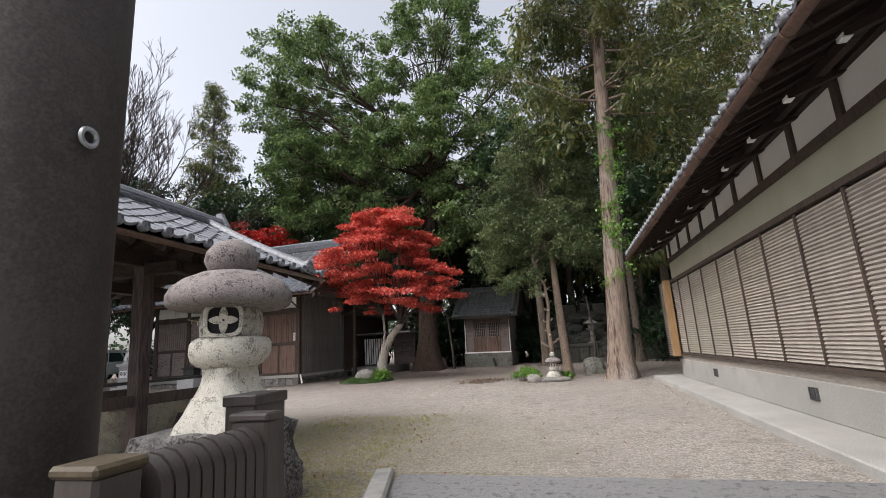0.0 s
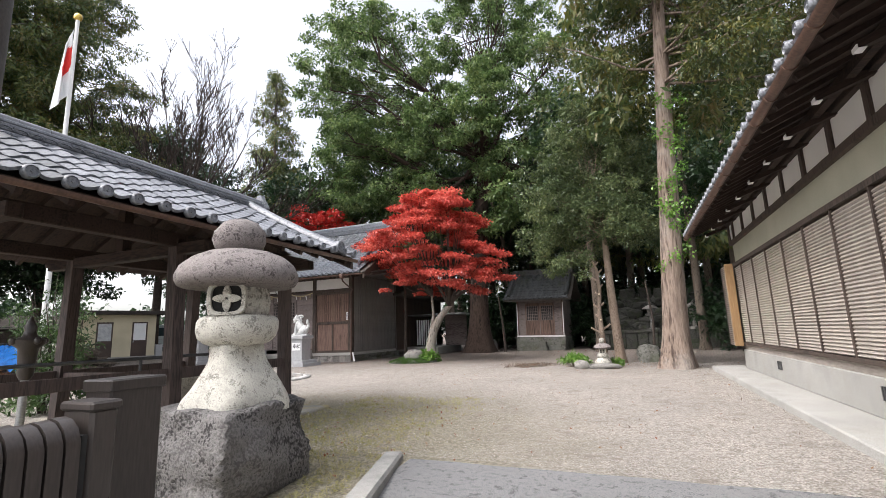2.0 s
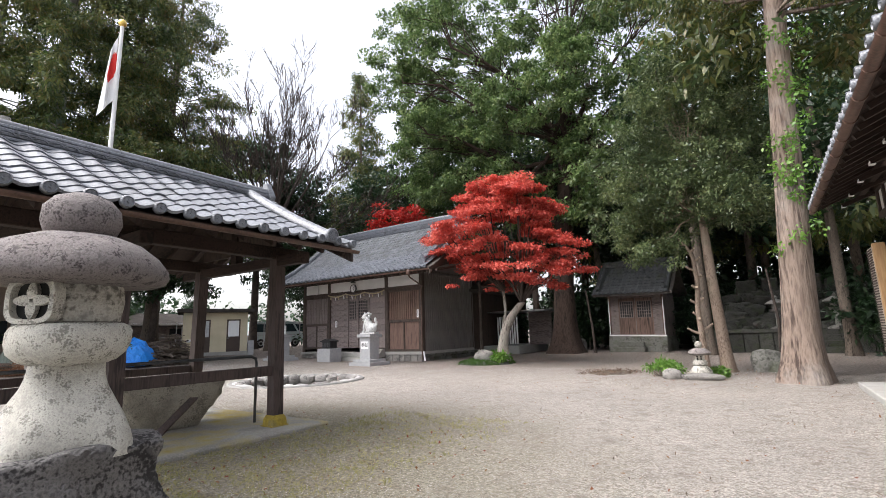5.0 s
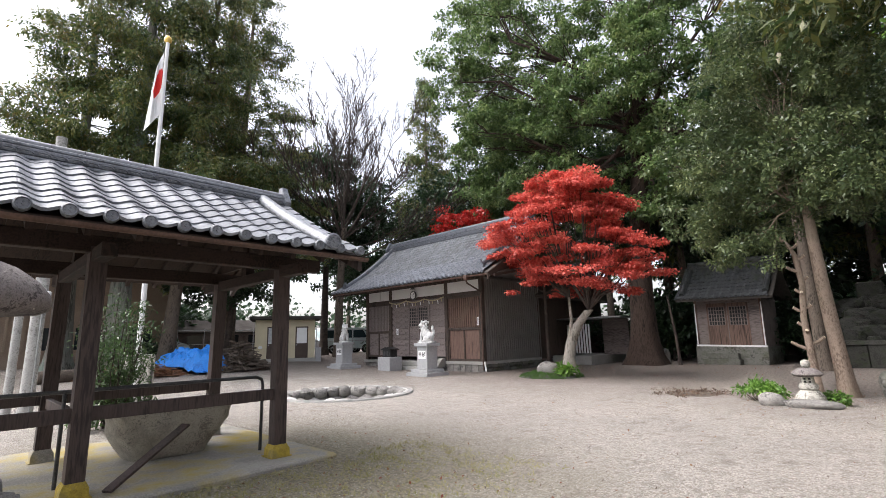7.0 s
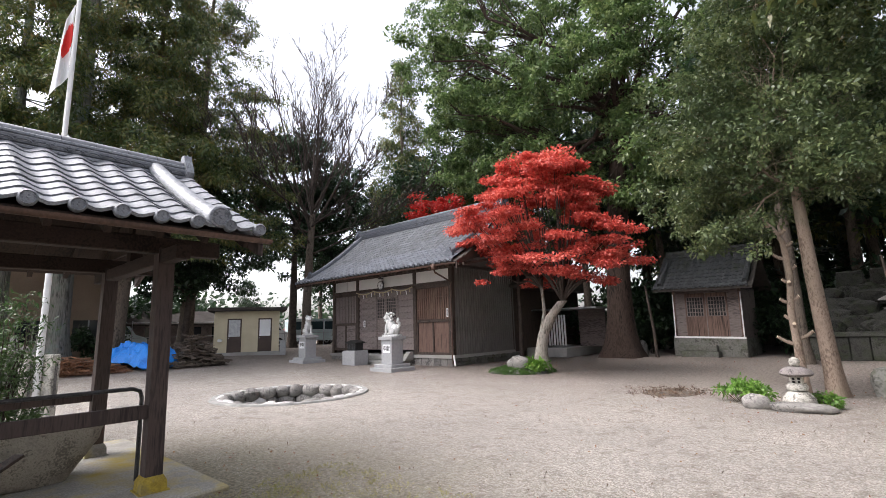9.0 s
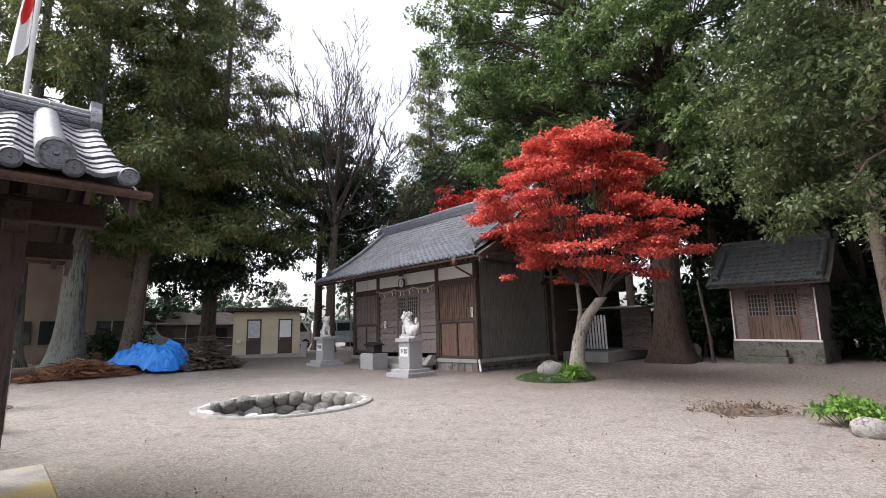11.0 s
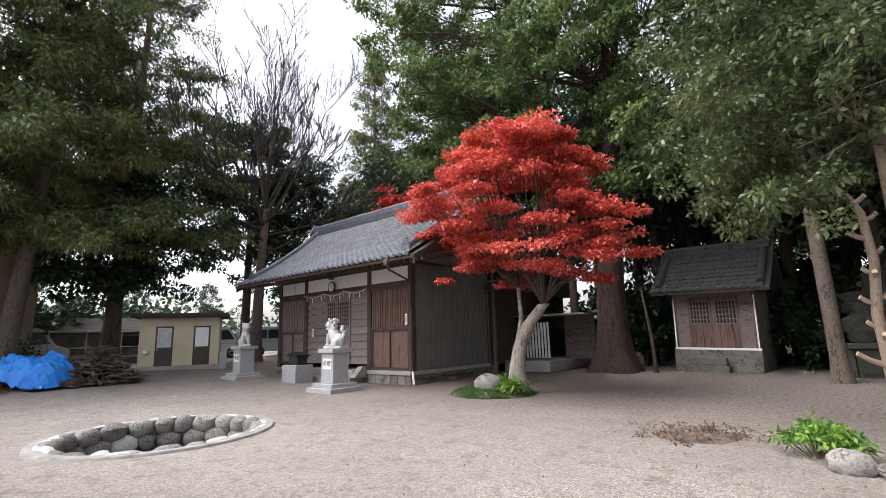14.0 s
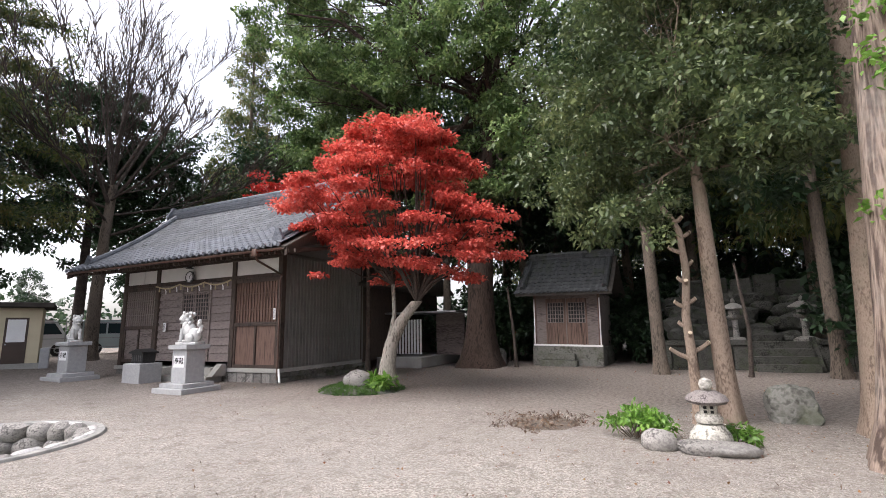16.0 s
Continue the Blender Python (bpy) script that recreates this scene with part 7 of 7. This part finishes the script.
for x, y, r_, h, mat, lab in ((-12.0, 4.75, 0.13, 6.0, M_POLE, "grey concrete utility pole with white box"), (-11.2, 4.4, 0.075, 5.2, M_POLE, "weathered pale grey steel pole")):
    t = thing("utility_pole", lab, "pole", "", (x, y, 0))
    s = Shape()
    s.tube([(0, 0, -0.1), (0, 0, h)], [r_, r_ * 0.8], 14)
    part("shaft", s, mat, t, "", True)
    if r_ > 0.1:
        s = Shape()
        s.box((0.12, -0.14, 2.2), (0.3, 0.14, 2.55), 0.02)
        part("meter_box", s, M_WHITE, t, "white plastic meter box")
        s = Shape()
        s.tube([(0.12, 0.05, 2.3), (0.12, 0.05, 0.0)], 0.02, 6)
        part("conduit", s, M_STEEL, t)

# nandina bush beyond the pavilion
t = thing("nandina_bush", "tall airy green bush with reddish tips", "shrub", "", (-9.3, 5.65, 0))
s = Shape()
rq = random.Random(5)
pts, top_ = [], []
for i in range(26):
    a, q = rq.uniform(0, 6.28), rq.random() ** 0.5
    e = Vector((math.cos(a) * q * 0.55, math.sin(a) * q * 0.5, rq.uniform(1.1, 2.5)))
    s.tube(bent((e.x * 0.25, e.y * 0.25, 0), e, rq, 0.04, 4), [0.014, 0.012, 0.01, 0.008, 0.005], 4, False)
    for k in range(5):
        f = rq.uniform(0.35, 1.05)
        pts.append((e.x * f + rq.uniform(-0.15, 0.15), e.y * f + rq.uniform(-0.15, 0.15), e.z * f))
part("stem", s, M_BARK_DARK, t)
crown("leaves", t, pts, [0.24] * len(pts), 34, 0.085, M_GREEN, aspect=0.3, flat=0.6, up=0.6, seed=31)
crown("low_leaves", t, [(rq.uniform(-0.5, 0.5), rq.uniform(-0.5, 0.5), rq.uniform(0.1, 0.5)) for _ in range(30)], [0.2] * 30, 30, 0.12, M_GREEN, aspect=0.3, seed=32)

# ---- toilet hut ----
hut = tagged(thing("toilet_hut", "small cream flat-roofed toilet hut with two brown doors", "hut", "", (-24.4, 15.0, 0.33), 63), kind="structure")
s = Shape()
s.box((0, 0, 0), (3.15, 2.2, 2.3))
part("wall", s, M_CREAMWALL, hut)
s = Shape()
s.box((-0.05, -0.04, -0.3), (3.2, 2.24, 0.2))
part("footing", s, M_CONCRETE, hut)
s = Shape()
s.box((-0.3, -0.5, 2.3), (3.5, 2.5, 2.48), 0.02)
part("roof", s, M_SHEETROOF, hut, "dark brown flat roof edge")
for i, x in enumerate((0.62, 2.1)):
    s = Shape()
    s.box((x, -0.03, 0.12), (x + 0.68, 0.0, 1.92), 0.005)
    d_ = part("door", s, M_BROWNDOOR, hut)
    s = Shape()
    s.box((x + 0.07, -0.04, 1.0), (x + 0.61, -0.03, 1.85))
    part("pane", s, M_STEEL if i == 0 else M_PAPER, d_, "pale glass pane" if i == 0 else "white sheet on the door")
    s = Shape()
    s.rock((x + 0.08, -0.06, 0.92), (0.03, 0.03, 0.03), 1, 0.0, 2)
    part("knob", s, M_STEEL, d_)
s = Shape()
s.box((3.2, -0.1, -0.2), (3.5, 0.3, 0.75), 0.02)
part("sink", s, M_GRANITE, hut)
s = Shape()
s.box((0.2, -0.25, 0.75), (0.4, -0.0, 0.9), 0.03)
part("basin", s, M_WHITE, hut)

# ---- brush pile, log, tarpaulin, roots ----
t = thing("tarpaulin_heap", "crumpled blue tarpaulin over a low heap", "tarpaulin", "", (-21.6, 10.85, 0.2), 35)
s = Shape()
NX, NY = 48, 30
for i in range(NX + 1):
    for j in range(NY + 1):
        u, w = i / NX * 2 - 1, j / NY * 2 - 1
        q = max(0.0, 1 - (abs(u) ** 2.6) - (abs(w) ** 2.6) * 0.9)
        z = 1.05 * q ** 0.6 * (0.8 + 0.35 * u * 0.6) + 0.22 * noise.noise((u * 3, w * 3, 1)) * (0.3 + q) + 0.16 * abs(noise.noise((u * 5, w * 5, 7))) + 0.2 * (0.5 - abs(noise.noise((u * 4.5 + w * 3, w * 3.5 - u, 4)))) * (0.25 + q) + 0.1 * (0.4 - abs(noise.noise((u * 10, w * 7, 2))))
        s.v.append((u * 1.65 + 0.08 * noise.noise((w * 4, 0, u)), w * 0.95 + 0.1 * noise.noise((u * 4, 3, w)), max(0.0, z) + 0.02))
for i in range(NX):
    for j in range(NY):
        o = i * (NY + 1) + j
        s.f.append((o, o + NY + 1, o + NY + 2, o + 1))
part("sheet", s, M_TARP, t)
s = Shape()
for k in range(5):
    s.tube(bent((0.25, -0.5, 0.62), (0.25 + rq.uniform(-0.3, 0.3), -0.85, rq.uniform(0.1, 0.7)), rq, 0.1, 3), [0.05, 0.045, 0.035, 0.02], 5)
part("root_piece", s, M_BARK, t, "brown root lying on the sheet")


def brush(name, label, at, ln, wd, h, n, seed, mat=M_BRUSH, thick=0.022, size=1.0):
    """A heap of crossing twigs."""
    rq = random.Random(seed)
    t = thing(name, label, "brush pile", "", at)
    s = Shape()
    for i in range(n):
        u, w = rq.uniform(-1, 1), rq.uniform(-1, 1)
        q = max(0, 1 - u * u) * max(0, 1 - w * w)
        c = Vector((w * wd, u * ln, rq.uniform(0, h) * q + 0.03))
        a = rq.uniform(0, 6.28)
        d_ = Vector((math.cos(a), math.sin(a), rq.uniform(-0.25, 0.35))) * rq.uniform(0.2, 0.6) * size
        s.tube(bent(c - d_, c + d_, rq, 0.09, 3), [thick, thick * 0.8, thick * 0.6, thick * 0.3], 4, False)
    for v_i, (x, y, z) in enumerate(s.v):
        s.v[v_i] = (x, y, max(0.0, z))
    ob_ = part("tangle", s.data("tangle", mat, False, False), None, t)
    tagged(ob_, kind="stuff")
    return t


brush("brush_pile", "long heap of red-brown cut twigs beside the cedars", (-20.9, 8.6, 0.2), 1.5, 0.8, 0.55, 700, 61)
brush("root_pile", "tangled heap of dug-up brown roots beside the tarpaulin", (-20.9, 12.75, 0.2), 1.0, 0.75, 1.3, 420, 62, M_BARK, 0.05, 0.9)
t = thing("log", "cut mossy log lying before the cedars", "log", "", (-21.2, 6.6, 0.2))
s = Shape()
s.tube([(0.6, -0.9, 0.2), (0.3, 0, 0.2), (0.0, 0.9, 0.22)], [0.22, 0.23, 0.2], 14)
part("trunk", s, M_BARK, t, "", True)

# ---- beyond: brown hall, low house, parked vans ----
bb = tagged(thing("brown_building", "large brown building with upright ribbed siding", "building", "", (-30, 0, 0.4)), kind="structure")
s = Shape()
s.box((-8, -14, 0), (0, 12.3, 6.5))
part("wall", s, material("tan_siding", [(0.24, 0.18, 0.135), (0.31, 0.235, 0.18)], 0.8, 1, 20, 0.1), bb)
ribb = Shape().box((0, -0.05, 0), (0.06, 0.05, 5.6)).data("rib", material("tan_rib", [(0.26, 0.2, 0.15), (0.34, 0.265, 0.2)], 0.8, 1, 20, 0.1))
for i in range(62):
    piece("rib", ribb, bb, pose(0, -13.8 + i * 0.33, 0.9))
for y in (-1.5, 1.2, 3.6, 6.4, 8.0, 10.2):
    s = Shape()
    s.box((0.07, y, 0.9), (0.1, y + 1.3, 2.0))
    w_ = part("window", s, M_DARKGLASS, bb)
    s = Shape()
    s.box((0.1, y + 0.62, 0.9), (0.13, y + 0.68, 2.0))
    part("frame", s, M_STEEL, w_)
s = Shape()
s.box((-8.4, -14.4, 6.5), (0.4, 12.6, 6.8))
part("roof", s, M_BROWNDOOR, bb)
lh = tagged(thing("low_house", "low house with dark sheet roof and small windows", "house", "", (-32.5, 16.6, 0.4)), kind="structure")
s = Shape()
s.box((-4, -3.5, 0), (0, 3.2, 1.9))
part("wall", s, M_GREYWOOD, lh)
s = Shape()
s.prism([(-4.6, 1.8), (0.8, 1.7), (0.8, 1.8), (-1.9, 2.7), (-4.6, 1.95)], -3.6, 3.9, "y")
part("roof", s, M_SHEETROOF, lh)
for y in (-2.4, 0.0, 1.6):
    s = Shape()
    s.box((0.0, y, 0.9), (0.03, y + 0.9, 1.6))
    part("window", s, M_DARKGLASS, lh)


def van(x, y, z, turn, paint, label):
    v_ = thing("parked_van", label, "van", "parked vans", (x, y, z), turn)
    s = Shape()
    s.prism([(-2.3, 0.35), (2.2, 0.35), (2.35, 0.6), (2.3, 0.95), (1.75, 1.15), (1.25, 1.9), (1.0, 2.0), (-2.15, 2.0), (-2.3, 1.8)], -0.85, 0.85, "y")
    part("body", s, paint, v_)
    for sy in (-0.86, 0.86):
        for x0, x1 in ((-2.1, -1.0), (-0.9, 0.2)):
            s = Shape()
            s.box((x0, sy - 0.006, 1.2), (x1, sy + 0.006, 1.8), 0)
            part("side_window", s, M_CARGLASS, v_)
        s = Shape()
        s.prism([(0.3, 1.2), (1.55, 1.2), (1.15, 1.8), (0.3, 1.8)], sy - 0.006, sy + 0.006, "y")
        part("front_window", s, M_CARGLASS, v_)
        for wx in (-1.45, 1.4):
            s = Shape()
            s.lathe([(0.2, -0.09), (0.32, -0.09), (0.34, -0.05), (0.34, 0.05), (0.32, 0.09), (0.2, 0.09)], 18)
            wh = part("wheel", s, M_TYRE, v_)
            wh.matrix_basis = pose(wx, sy * 0.92, 0.34, 90, 0, 0)
            s = Shape()
            s.lathe([(0.19, -0.07), (0.19, 0.1), (0.05, 0.08)], 14)
            part("rim", s, M_STEEL, wh)
    s = Shape()
    s.box((2.2, -0.75, 0.65), (2.36, -0.45, 0.85), 0.02)
    part("headlight", s, M_PAPER, v_)
    s = Shape()
    s.box((2.2, 0.45, 0.65), (2.36, 0.75, 0.85), 0.02)
    part("headlight", s, M_PAPER, v_)
    s = Shape()
    s.box((-2.33, -0.8, 0.9), (-2.28, -0.65, 1.3))
    part("tail_light", s, M_RED, v_)
    s = Shape()
    s.box((-2.33, 0.65, 0.9), (-2.28, 0.8, 1.3))
    part("tail_light", s, M_RED, v_)


for x, y, tr, paint, lab in ((-32.6, 21.3, 84, M_CARWHITE, "white parked van with dark windows"), (-31.8, 25.9, 80, M_CARTEAL, "pale teal parked van"), (-32.0, 28.4, 70, M_CARWHITE, "white parked van behind the hall"), (-36.5, 17.5, 85, M_CARWHITE, "white parked van beyond the hut"), (-33, 12.0, 80, M_CARTEAL, "pale blue parked van beyond the low house")):
    van(x, y, 0.44, tr, paint, lab)
# chain-link posts and pipe frame of the car park
for i in range(12):
    t = thing("fence_post", "thin grey steel fence post by the car park", "fence post", "car park fence", (-30.5 + i * 0.12, 13.0 + i * 1.5, 0.44))
    s = Shape()
    s.tube([(0, 0, -0.1), (0, 0, 1.9)], 0.03, 6)
    part("post", s, M_STEEL, t)
t = thing("fence_rail", "grey steel rails of the car park fence", "fence rail", "", (0, 0, 0))
for z in (0.9, 1.4, 2.25):
    s = Shape()
    s.tube([(-30.5, 13.0, z), (-29.18, 29.5, z)], 0.018, 5)
    part("rail", s, M_STEEL, t)

# ---- loose ground detail ----
r = np.random.RandomState(12)
n = 70000
x = r.uniform(-6.5, 2.0, n)
y = 4.5 + (r.uniform(0, 1, n) ** 1.4) * 12
keep = (x > -4.2) | (y > 7.2)
x, y = x[keep], y[keep]
n = len(x)
a = r.uniform(0, 2 * math.pi, n)
sz = r.uniform(0.003, 0.009, n)
base = np.stack([x, y, np.full(n, 0.012)], axis=1)
ca, sa = np.cos(a), np.sin(a)
zero = np.zeros(n)
p0 = base + np.stack([ca * sz, sa * sz, zero], 1)
p1 = base + np.stack([-sa * sz * 0.8, ca * sz * 0.8, sz * 0.6], 1)
p2 = base + np.stack([-ca * sz, -sa * sz, zero + 0.001], 1)
p3 = base + np.stack([sa * sz * 0.8, -ca * sz * 0.8, sz * 0.5], 1)
tagged(new("gravel_stones", quads("gravel_stones", np.stack([p0, p1, p2, p3], 1).reshape(-1, 3), n, M_PEBBLE)), "loose pale gravel stones on the yard", "gravel", "", "stuff")
# fallen leaves: thick under the trees, thin over the yard
cx = np.concatenate([r.uniform(-6, 2, 260), r.normal(-8, 2.6, 260), r.normal(-0.6, 1.0, 260), r.uniform(-14, 4, 500), r.normal(-3.3, 1.3, 500), r.normal(-2.7, 0.7, 260)])
cy = np.concatenate([r.uniform(4.6, 14, 260), r.normal(19.5, 2.0, 260), r.normal(15.4, 0.9, 260), r.uniform(20, 27, 500), r.normal(5.2, 1.6, 500), r.normal(2.5, 0.45, 260)])
ok = ~((cx < -11.2) & (cy > 18)) & ((cy > 3.2) | ((cx < -1.75) & (cy > 1.6))) & (np.hypot(cx - LX, cy - LY) > 0.5) & ~((cx < -4.25) & (cy < 7.1)) & ~((cx > -1.7) & (cy < 4.5))
cx, cy = cx[ok], cy[ok]
v, n = leaf_quads(np.stack([cx, cy, np.array([ground_z(a_, b_) + 0.02 for a_, b_ in zip(cx, cy)])], 1), np.full(len(cx), 0.02), 1, 0.038, aspect=0.6, flat=0.2, up=0.9, seed=14)
tagged(new("fallen_leaves", quads("fallen_leaves", v, n, M_LITTER)), "scattered brown and red fallen leaves", "leaves", "", "stuff")
# thin grass and moss tufts by the pavilion and the lantern
n = 4200
gx = r.uniform(-4.25, -1.8, n)
gy = 1.5 + 6.7 * r.uniform(0, 1, n) ** 3.4
d_ = np.hypot(gx - LX, gy - LY)
ok = (d_ > 0.55) & (gx < -1.75 + (gy > 4.5) * -0.6 * r.uniform(0, 1, len(gx)) + (gy < 4.3) * (4.3 - gy) * 0.25)
gx, gy = gx[ok], gy[ok]
gz = np.array([ground_z(a_, b_) for a_, b_ in zip(gx, gy)])
v, n = leaf_quads(np.stack([gx, gy, gz], 1), np.full(len(gx), 0.07), 10, 0.05, aspect=0.16, flat=0.15, up=0.2, hang=-0.8, seed=16)
tagged(new("grass_tufts", quads("grass_tufts", v, n, M_DRYGRASS)), "thin short grass tufts round the lantern", "grass", "", "stuff")

# twig ends and bits of bark on the gravel
n = 1100
tx, ty = r.uniform(-9, 2.4, n), 6 + 11 * r.uniform(0, 1, n) ** 0.9
ok = ~((tx < -4.2) & (ty < 7.2)) & ~((tx < -5.2) & (np.hypot(tx + 8.5, ty - 11) < 2.6))
tx, ty = tx[ok], ty[ok]
v, n = leaf_quads(np.stack([tx, ty, np.full(len(tx), 0.022)], 1), np.full(len(tx), 0.01), 1, 0.055, aspect=0.22, flat=0.1, up=0.95, seed=19)
tagged(new("fallen_twigs", quads("fallen_twigs", v, n, M_HEAP)), "small dark twig ends strewn over the gravel", "twigs", "", "stuff")
